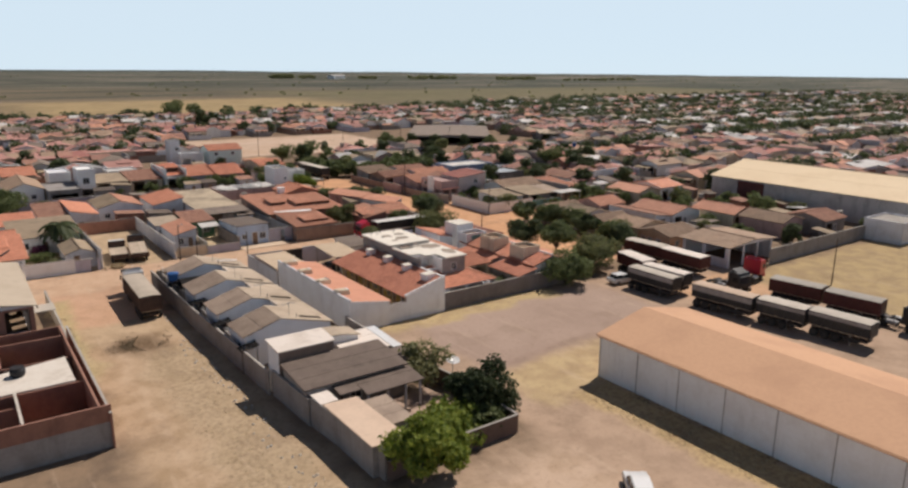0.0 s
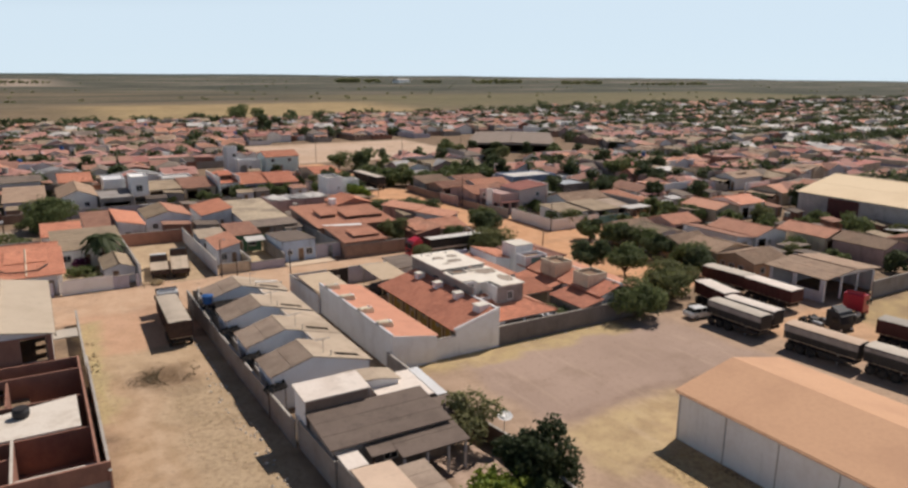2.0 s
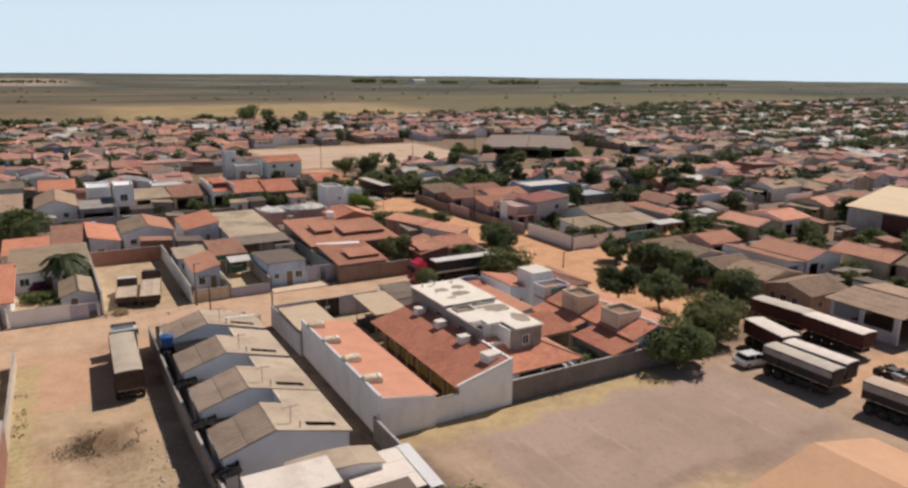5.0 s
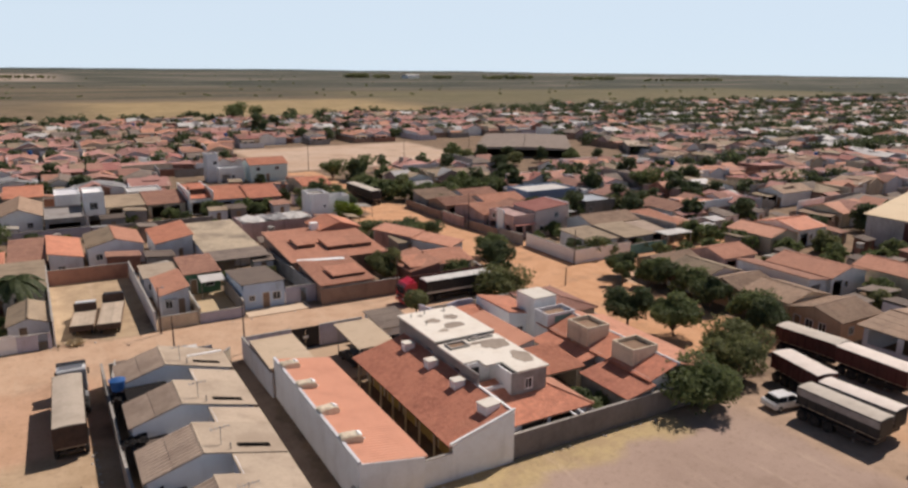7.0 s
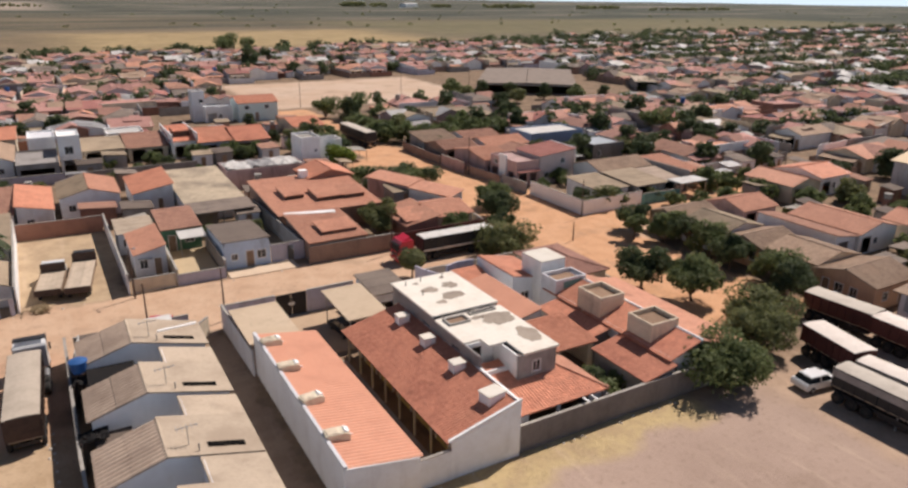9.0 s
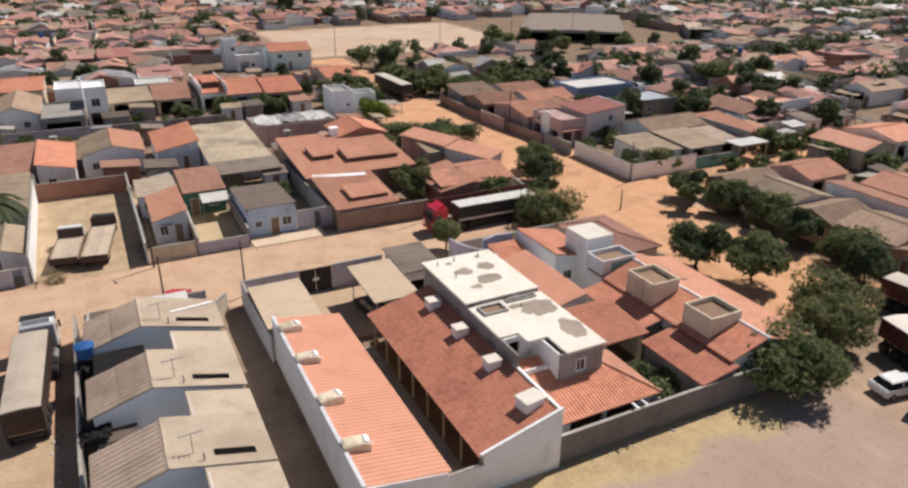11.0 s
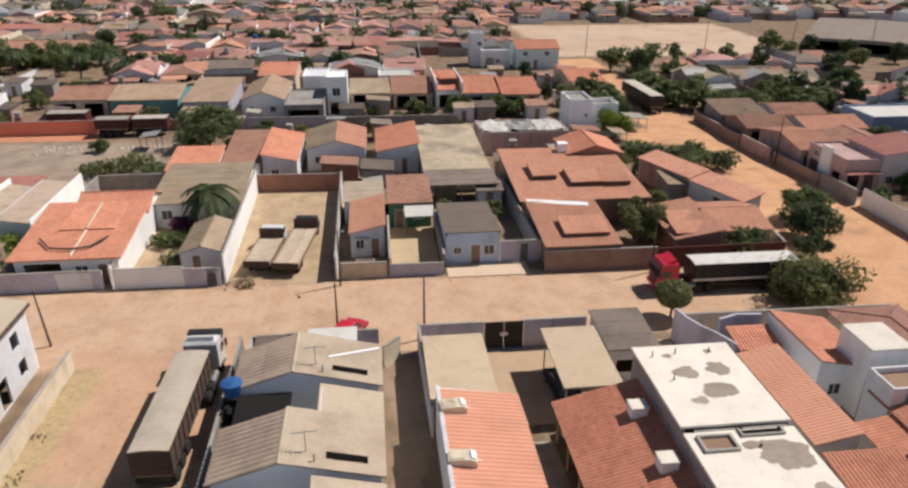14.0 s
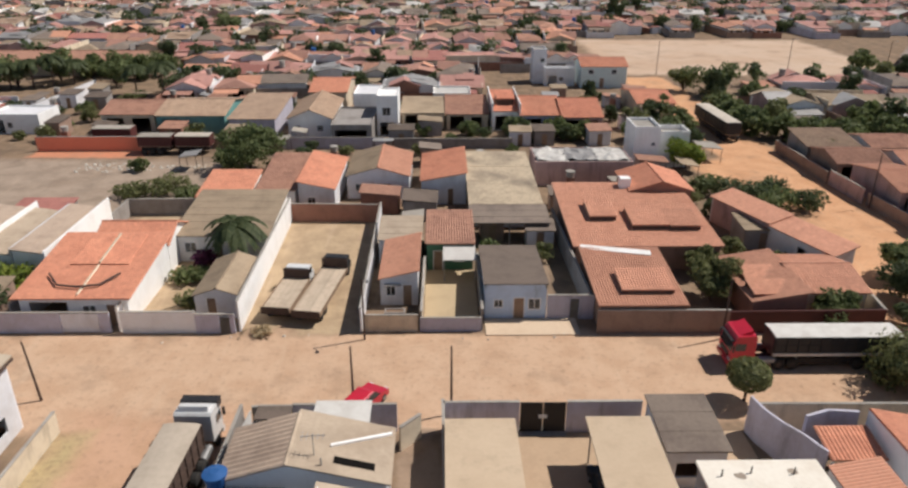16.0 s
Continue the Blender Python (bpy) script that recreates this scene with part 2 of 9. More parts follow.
BLUE_PLASTIC = surface("blue_polyethylene", C(0.04, 0.13, 0.36), C(0.03, 0.09, 0.24), 0.5, 0.9, 5.0, 0.4, bump=0)
GREEN_PAINT = surface("green_paint", C(0.07, 0.17, 0.10), C(0.05, 0.10, 0.07), 0.6, 0.8, 5.0, 0.4)
BARK = surface("bark", C(0.16, 0.11, 0.08), C(0.08, 0.06, 0.045), 0.95, 2.0, 10.0, 0.6)
GLASS = surface("window_glass_dark", C(0.03, 0.035, 0.04), C(0.05, 0.05, 0.05), 0.12, 0.8, 2.0, 0.3, bump=0, vary=0.4, spec=0.6)
RUBBLE = surface("pale_rubble", C(0.68, 0.62, 0.54), C(0.45, 0.38, 0.3), 0.95, 0.8, 5.0, 0.5)


def foliage(name, a, b):
    """Leaves: the hue changes from clump to clump, and light shines through a little."""
    n = Nodes(name)
    isle = n.make("ShaderNodeNewGeometry").outputs["Random Per Island"]
    col = n.mix(isle, a, b)
    n.link(col, n.bsdf.inputs["Base Color"])
    n.bsdf.inputs["Roughness"].default_value = 0.6
    n.bsdf.inputs["Specular IOR Level"].default_value = 0.25
    shine = n.make("ShaderNodeBsdfTranslucent")
    n.link(col, shine.inputs["Color"])
    both = n.make("ShaderNodeMixShader")
    both.inputs[0].default_value = 0.45
    n.link(n.bsdf.outputs[0], both.inputs[1])
    n.link(shine.outputs[0], both.inputs[2])
    n.link(both.outputs[0], n.tree.nodes["Material Output"].inputs["Surface"])
    return n.mat


LEAF_DARK = foliage("leaves_dark", C(0.058, 0.082, 0.036), C(0.15, 0.175, 0.08))
LEAF_DEEP = foliage("leaves_deep", C(0.03, 0.045, 0.02), C(0.085, 0.105, 0.045))
LEAF_BRIGHT = foliage("leaves_bright", C(0.14, 0.20, 0.032), C(0.32, 0.36, 0.06))
LEAF_MID = foliage("leaves_mid", C(0.10, 0.13, 0.05), C(0.23, 0.26, 0.105))
LEAF_OLIVE = foliage("leaves_olive", C(0.12, 0.135, 0.055), C(0.26, 0.265, 0.11))
LEAF_SAGE = foliage("leaves_sage", C(0.19, 0.19, 0.085), C(0.36, 0.35, 0.17))
LEAF_PURPLE = foliage("bougainvillea", C(0.10, 0.03, 0.07), C(0.22, 0.06, 0.14))
DEAD_WEED = foliage("dead_weeds", C(0.16, 0.12, 0.07), C(0.30, 0.23, 0.14))
STRAW = foliage("dry_grass", C(0.46, 0.36, 0.22), C(0.60, 0.50, 0.33))


# ---- mesh building ----
class M:
    """Vertices and faces of one mesh."""

    def __init__(self):
        self.v, self.f, self.smooth = [], [], False

    def add(self, verts, faces):
        k = len(self.v)
        self.v += [tuple(p) for p in verts]
        self.f += [tuple(i + k for i in f) for f in faces]
        return self

    def box(self, x0, x1, y0, y1, z0, z1):
        v = [(x, y, z) for z in (z0, z1) for y in (y0, y1) for x in (x0, x1)]
        return self.add(v, [(0, 2, 3, 1), (4, 5, 7, 6), (0, 1, 5, 4), (2, 6, 7, 3), (0, 4, 6, 2), (1, 3, 7, 5)])

    def loft(self, rings, cap=True):
        """Rings of equally many points, joined in order."""
        n, v, f = len(rings[0]), [p for r in rings for p in r], []
        for a in range(len(rings) - 1):
            f += [(a * n + i, a * n + (i + 1) % n, (a + 1) * n + (i + 1) % n, (a + 1) * n + i) for i in range(n)]
        if cap:
            f += [tuple(range(n - 1, -1, -1)), tuple(range(len(v) - n, len(v)))]
        return self.add(v, f)

    def tube(self, a, b, r0, r1=None, n=8):
        a, b = Vector(a), Vector(b)
        q = (b - a).to_track_quat("Z", "Y")
        ring = lambda c, r: [c + q @ Vector((r * math.cos(2 * math.pi * i / n), r * math.sin(2 * math.pi * i / n), 0)) for i in range(n)]
        return self.loft([ring(a, r0), ring(b, r0 if r1 is None else r1)])

    def extrude(self, outline, axis, a, b):
        """A flat outline of (u, v) pushed along an axis from a to b."""
        put = {"x": lambda u, v, w: (w, u, v), "y": lambda u, v, w: (u, w, v), "z": lambda u, v, w: (u, v, w)}[axis]
        return self.loft([[put(u, v, w) for u, v in outline] for w in (a, b)])

    def shear(self, k, x0, y0):
        """Slants a strip in plan: y grows by k for each metre past x0."""
        self.v = [(p[0], p[1] + y0 + k * (p[0] - x0), p[2]) for p in self.v]
        return self

    def shift(self, x, y, z=0):
        self.v = [(p[0] + x, p[1] + y, p[2] + z) for p in self.v]
        return self


def mesh(name, m, material):
    d = bpy.data.meshes.new(name)
    d.from_pydata(m.v, [], m.f)
    d.materials.append(material)
    b = bmesh.new()
    b.from_mesh(d)
    if len(m.f) < 4000 and not m.smooth:
        bmesh.ops.recalc_face_normals(b, faces=b.faces)
    b.to_mesh(d)
    b.free()
    if m.smooth:
        d.polygons.foreach_set("use_smooth", [True] * len(d.polygons))
    d.update()
    return d


def part(name, m, material, parent, label=""):
    """One mesh under a thing or a part, in its parent's own space."""
    ob = new(name, mesh(name, m, material))
    ob.parent = parent
    return tagged(ob, label) if label else ob


def thing(name, x, y, z=0.0, rz=0.0, label="", category="", group="", kind=""):
    ob = new(name)
    ob.matrix_basis = pose(x, y, z, 0, 0, rz)
    return tagged(ob, label, category, group, kind)


def whole(name, m, material, label, category="", group="", kind=""):
    """A thing that is one mesh, built where it stands."""
    return tagged(new(name, mesh(name, m, material)), label, category, group, kind)


WAVES = {"tile": (0.26, 0.06, 0.42, 0.012, 4), "broad": (0.36, 0.10, 0.42, 0.014, 4), "fibro": (0.22, 0.022, 1.6, 0.02, 2), "rib": (0.42, 0.085, 2.2, 0.04, 4), "sheet": (0.5, 0.03, 6.0, 0.015, 2), "plain": (3.0, 0.0, 3.0, 0.0, 1)}


def slope(m, o, u, v, kind="tile", top=(0.0, 1.0), thick=0.09):
    """A roof slope from the eave's start o along u, rising along v; top: the share of u that the upper edge keeps."""
    o, u, v = np.array(o, float), np.array(u, float), np.array(v, float)
    col, amp, course, step, per = WAVES[kind]
    lu, lv = np.linalg.norm(u), np.linalg.norm(v)
    nrm = np.cross(u, v)
    nrm = nrm / np.linalg.norm(nrm) * (1 if nrm[2] >= 0 else -1)
    nc, nr = max(1, round(lu / col)), max(1, round(lv / course))
    s = np.linspace(0, 1, nc * per + 1)
    wave = amp * np.abs(np.sin(np.pi * s * nc)) if kind in ("tile", "broad") else amp * np.sin(2 * np.pi * s * nc)
    rows = []
    for r in range(nr):
        rows += [(r / nr, step), ((r + 1) / nr, 0.0)]
    t = np.array([a for a, _ in rows])[:, None]
    lift = np.array([b for _, b in rows])[:, None]
    lo, hi = top[0] * t, 1 + (top[1] - 1) * t
    ss = np.clip(s[None, :] + 0 * t, lo, hi)
    pts = o + ss[..., None] * u + (t + 0 * ss)[..., None] * v + (wave[None, :] + lift)[..., None] * nrm
    h, w = ss.shape
    k = len(m.v)
    m.v += [tuple(p) for p in pts.reshape(-1, 3)]
    idx = np.arange(h * w).reshape(h, w) + k
    quads = np.stack([idx[:-1, :-1], idx[:-1, 1:], idx[1:, 1:], idx[1:, :-1]], -1).reshape(-1, 4)
    m.f += [tuple(int(i) for i in q) for q in quads]
    a, b, c, d = o, o + u, o + v + top[1] * u, o + v + top[0] * u
    under = [p - thick * nrm for p in (a, b, c, d)]
    m.add([*(p - 0.004 * nrm for p in (a, b, c, d)), *under], [(3, 2, 1, 0), (4, 5, 6, 7), (0, 1, 5, 4), (1, 2, 6, 5), (2, 3, 7, 6), (3, 0, 4, 7)])
    m.smooth = False
    return m


def caps(m, a, b, r=0.12):
    """A run of overlapping ridge tiles from a to b."""
    a, b = Vector(a), Vector(b)
    n = max(1, round((b - a).length / 0.45))
    q = (b - a).to_track_quat("Z", "Y")
    rings = []
    for i in range(n):
        for f, k in ((i / n, 1.0), ((i + 0.98) / n, 0.84)):
            c = a.lerp(b, f)
            rings.append([c + q @ Vector((r * k * math.cos(t * math.pi / 3), r * k * math.sin(t * math.pi / 3), 0)) for t in range(6)])
    return m.loft(rings)


def wall_run(m, a, b, z0, z1, thick=0.15, holes=()):
    """A straight wall from a to b with openings (start, end, sill, head) along it, as solid pieces round them."""
    a, b = Vector((*a[:2], 0)), Vector((*b[:2], 0))
    length = (b - a).length
    if length < 1e-6:
        return m
    d = (b - a) / length
    nrm = Vector((-d.y, d.x, 0)) * (thick / 2)

    holes = [h for h in holes if h[1] <= length + 1e-6]
    us = sorted({0.0, length, *(h[0] for h in holes), *(h[1] for h in holes)})
    zs = sorted({z0, z1, *(z0 + h[2] for h in holes), *(z0 + h[3] for h in holes)})
    zs = [z for z in zs if z0 - 1e-6 <= z <= z1 + 1e-6]

    def solid(i, j):
        if not (0 <= i < len(us) - 1 and 0 <= j < len(zs) - 1):
            return False
        u, z = (us[i] + us[i + 1]) / 2, (zs[j] + zs[j + 1]) / 2 - z0
        return not any(h[0] < u < h[1] and h[2] < z < h[3] for h in holes)

    verts, faces, known = [], [], {}

    def vert(i, j, k):
        if (i, j, k) not in known:
            p = a + d * us[i] + (nrm if k else -nrm)
            known[i, j, k] = len(verts)
            verts.append((p.x, p.y, zs[j]))
        return known[i, j, k]

    for i in range(len(us) - 1):
        for j in range(len(zs) - 1):
            if not solid(i, j):
                continue
            faces.append((vert(i, j, 0), vert(i + 1, j, 0), vert(i + 1, j + 1, 0), vert(i, j + 1, 0)))
            faces.append((vert(i, j + 1, 1), vert(i + 1, j + 1, 1), vert(i + 1, j, 1), vert(i, j, 1)))
            for (di, dj), (p, q) in (((-1, 0), ((i, j), (i, j + 1))), ((1, 0), ((i + 1, j + 1), (i + 1, j))), ((0, -1), ((i + 1, j), (i, j))), ((0, 1), ((i, j + 1), (i + 1, j + 1)))):
                if not solid(i + di, j + dj):
                    faces.append((vert(*p, 0), vert(*q, 0), vert(*q, 1), vert(*p, 1)))
    return m.add(verts, faces)


def window(parent, a, b, z, s, e, lo, hi, thick=0.15, door=False, frame_mat=None, pane_mat=None):
    """A window or door set in an opening of the wall from a to b."""
    a, b = Vector((*a[:2], 0)), Vector((*b[:2], 0))
    d = (b - a).normalized()
    ang = math.degrees(math.atan2(d.y, d.x))
    p = a + d * s
    w, h, t = e - s, hi - lo, thick / 2
    fr = M()
    k = 0.06
    fr.box(0, k, -t - 0.02, t + 0.02, 0, h).box(w - k, w, -t - 0.02, t + 0.02, 0, h).box(k, w - k, -t - 0.02, t + 0.02, h - k, h)
    if not door:
        fr.box(k, w - k, -t - 0.05, t + 0.02, 0, k).box(w / 2 - 0.025, w / 2 + 0.025, -0.03, 0.03, k, h - k)
    ob = part("door" if door else "window", fr, frame_mat or WHITE_WALL, parent)
    ob.matrix_basis = pose(p.x, p.y, z + lo, 0, 0, ang)
    if door:
        leaf = M().box(k, w - k, -0.03, 0.03, 0.01, h - k)
        for i in range(3):
            leaf.box(k + 0.1, w - k - 0.1, -0.045, -0.03, 0.12 + i * (h - 0.3) / 3, 0.02 + (i + 1) * (h - 0.3) / 3)
        part("leaf", leaf, pane_mat or WOOD, ob)
    else:
        part("pane", M().box(k, w / 2 - 0.025, -0.012, 0.012, k, h - k).box(w / 2 + 0.025, w - k, -0.012, 0.012, k, h - k), pane_mat or GLASS, ob)
    return ob


SIDES = ("south", "east", "north", "west")


BUILT = [(37, 54, -45, 60), (42, 51.5, 60, 130), (-90, 60, -1, 13.2), (-80, -45, 38, 68), (-48, -34, 63, 69), (-56, -47, 68.5, 73), (-18, -7, 12, 38.5), (-2, 3.3, 12, 25), (3, 12, 11, 15)]


def house(name, x0, x1, y0, y1, h=2.9, rise=1.1, ridge="y", roof=None, kind="tile", wall=None, over=0.35, holes=None, label="", category="house",
          group="", parapet=0.0, thick=0.15, z0=0.0):
    """A plain house with thick walls, openings, windows and a tiled roof. ridge: y, x, hip, flat, or the side to which one slope falls.
    holes: by side, (start, end, sill, head, 'w', 'd' or 'o') from the side's left end as seen from outside."""
    cx, cy = (x0 + x1) / 2, (y0 + y1) / 2
    top = thing(name, cx, cy, z0, 0, label, category, group)
    BUILT.append((x0 - 0.3, x1 + 0.3, y0 - 0.3, y1 + 0.3))
    ax, bx, ay, by = x0 - cx, x1 - cx, y0 - cy, y1 - cy
    roof, wall = roof or TILE_ORANGE, wall or WHITE_WALL
    runs = {"south": ((ax, ay), (bx, ay)), "east": ((bx, ay), (bx, by)), "north": ((bx, by), (ax, by)), "west": ((ax, by), (ax, ay))}
    inset = {"south": (0, thick / 2), "east": (-thick / 2, 0), "north": (0, -thick / 2), "west": (thick / 2, 0)}
    for s in SIDES:
        a, b = runs[s]
        dx, dy = inset[s]
        a, b = (a[0] + dx, a[1] + dy), (b[0] + dx, b[1] + dy)
        if s in ("east", "west"):
            a, b = (a[0], a[1] + (thick if s == "east" else -thick)), (b[0], b[1] - (thick if s == "east" else -thick))
        sh = thick if s in ("east", "west") else 0.0
        cut = [(q[0] - sh, q[1] - sh, q[2], q[3], q[4]) for q in (holes or {}).get(s, ())]
        m = wall_run(M(), a, b, 0, h + (parapet if ridge == "flat" else 0), thick, [q[:4] for q in cut])
        if ridge == "y" and s in ("south", "north"):
            yy = (ay, ay + thick) if s == "south" else (by - thick, by)
            m.extrude([(ax, h), (bx, h), (0, h + rise)], "y", *yy)
        if ridge == "x" and s in ("east", "west"):
            xx = (ax, ax + thick) if s == "west" else (bx - thick, bx)
            m.extrude([(ay, h), (by, h), (0, h + rise)], "x", *xx)
        if ridge in SIDES and s != ridge:
            opposite = {"south": "north", "north": "south", "east": "west", "west": "east"}[ridge]
            if s == opposite:
                wall_run(m, a, b, h, h + rise, thick)
            elif ridge in ("south", "north"):
                hi = by if ridge == "south" else ay
                lo_ = ay if ridge == "south" else by
                xx = (ax, ax + thick) if s == "west" else (bx - thick, bx)
                m.extrude([(lo_, h), (hi, h), (hi, h + rise)], "x", *xx)
            else:
                hi = bx if ridge == "west" else ax
                lo_ = ax if ridge == "west" else bx
                yy = (ay, ay + thick) if s == "south" else (by - thick, by)
                m.extrude([(lo_, h), (hi, h), (hi, h + rise)], "y", *yy)
        part("wall", m, wall, top)
        for q in cut:
            if q[4] != "o":
                window(top, a, b, 0, *q[:4], thick=thick, door=q[4] == "d")
    e = over
    if ridge == "y":
        k = rise / (bx)
        part("roof", slope(M(), (ax - e, ay - e, h - k * e), (0, by - ay + 2 * e, 0), (bx + e, 0, rise + k * e), kind), roof, top)
        part("roof", slope(M(), (bx + e, by + e, h - k * e), (0, -(by - ay + 2 * e), 0), (-bx - e, 0, rise + k * e), kind), roof, top)
        part("ridge", caps(M(), (0, ay - e, h + rise + 0.03), (0, by + e, h + rise + 0.03)), roof, top)
    elif ridge == "x":
        k = rise / by
        part("roof", slope(M(), (ax - e, ay - e, h - k * e), (bx - ax + 2 * e, 0, 0), (0, by + e, rise + k * e), kind), roof, top)
        part("roof", slope(M(), (bx + e, by + e, h - k * e), (-(bx - ax + 2 * e), 0, 0), (0, -by - e, rise + k * e), kind), roof, top)
        part("ridge", caps(M(), (ax - e, 0, h + rise + 0.03), (bx + e, 0, h + rise + 0.03)), roof, top)
    elif ridge == "hip":
        w, l = bx + e, by + e
        k = rise / min(w, l)
        z = h - 0.1
        if w <= l:
            f = w / (2 * l)
            part("roof", slope(M(), (-w, -l, z), (0, 2 * l, 0), (w, 0, rise), kind, (f, 1 - f)), roof, top)
            part("roof", slope(M(), (w, l, z), (0, -2 * l, 0), (-w, 0, rise), kind, (f, 1 - f)), roof, top)
            part("roof", slope(M(), (-w, -l, z), (2 * w, 0, 0), (0, w, rise), kind, (0.5, 0.5)), roof, top)
            part("roof", slope(M(), (w, l, z), (-2 * w, 0, 0), (0, -w, rise), kind, (0.5, 0.5)), roof, top)
            ends = ((0, -l + w, z + rise + 0.03), (0, l - w, z + rise + 0.03))
        else:
            f = l / (2 * w)
            part("roof", slope(M(), (-w, -l, z), (2 * w, 0, 0), (0, l, rise), kind, (f, 1 - f)), roof, top)
            part("roof", slope(M(), (w, l, z), (-2 * w, 0, 0), (0, -l, rise), kind, (f, 1 - f)), roof, top)
            part("roof", slope(M(), (-w, l, z), (0, -2 * l, 0), (l, 0, rise), kind, (0.5, 0.5)), roof, top)
            part("roof", slope(M(), (w, -l, z), (0, 2 * l, 0), (-l, 0, rise), kind, (0.5, 0.5)), roof, top)
            ends = ((-w + l, 0, z + rise + 0.03), (w - l, 0, z + rise + 0.03))
        part("ridge", caps(M(), *ends), roof, top)
        for sx in (-1, 1):
            for sy in (-1, 1):
                near = min(ends, key=lambda p: (p[0] - sx * w) ** 2 + (p[1] - sy * l) ** 2)
                part("ridge", caps(M(), (sx * w, sy * l, z + 0.04), near), roof, top)
    elif ridge == "flat":
        part("roof", M().box(ax + thick, bx - thick, ay + thick, by - thick, h - 0.12, h), roof, top)
    else:
        ux = {"south": ((ax - e, ay - e), (bx - ax + 2 * e, 0), (0, by - ay + 2 * e)), "north": ((bx + e, by + e), (ax - bx - 2 * e, 0), (0, ay - by - 2 * e)),
              "east": ((bx + e, ay - e), (0, by - ay + 2 * e), (ax - bx - 2 * e, 0)), "west": ((ax - e, by + e), (0, ay - by - 2 * e), (bx - ax + 2 * e, 0))}[ridge]
        run = (by - ay) if ridge in ("south", "north") else (bx - ax)
        k = rise / run
        part("roof", slope(M(), (*ux[0], h - k * e + 0.03), (*ux[1], 0), (*ux[2], rise + 2 * k * e), kind), roof, top)
    return top


def boundary(pts, h=2.2, mat=None, label="rendered masonry boundary wall along a plot", thick=0.16, gate=(), cap=True):
    """A garden or yard wall along a line of corners, with pillars and a coping."""
    pts = [Vector((*p, 0)) for p in pts]
    top = thing("boundary_wall", pts[0].x, pts[0].y, 0, 0, label, "wall", "", "structure")
    o = pts[0]
    for i, (a, b) in enumerate(zip(pts, pts[1:])):
        BUILT.append((min(a.x, b.x) - 0.2, max(a.x, b.x) + 0.2, min(a.y, b.y) - 0.2, max(a.y, b.y) + 0.2))
        a, b = a - o, b - o
        part("wall", wall_run(M(), a, b, 0, h, thick, gate if i == 0 else ()), mat or PALE_WALL, top)
        if cap:
            part("coping", wall_run(M(), a, b, h + 0.003, h + 0.06, thick + 0.06), CONCRETE, top)
    return top


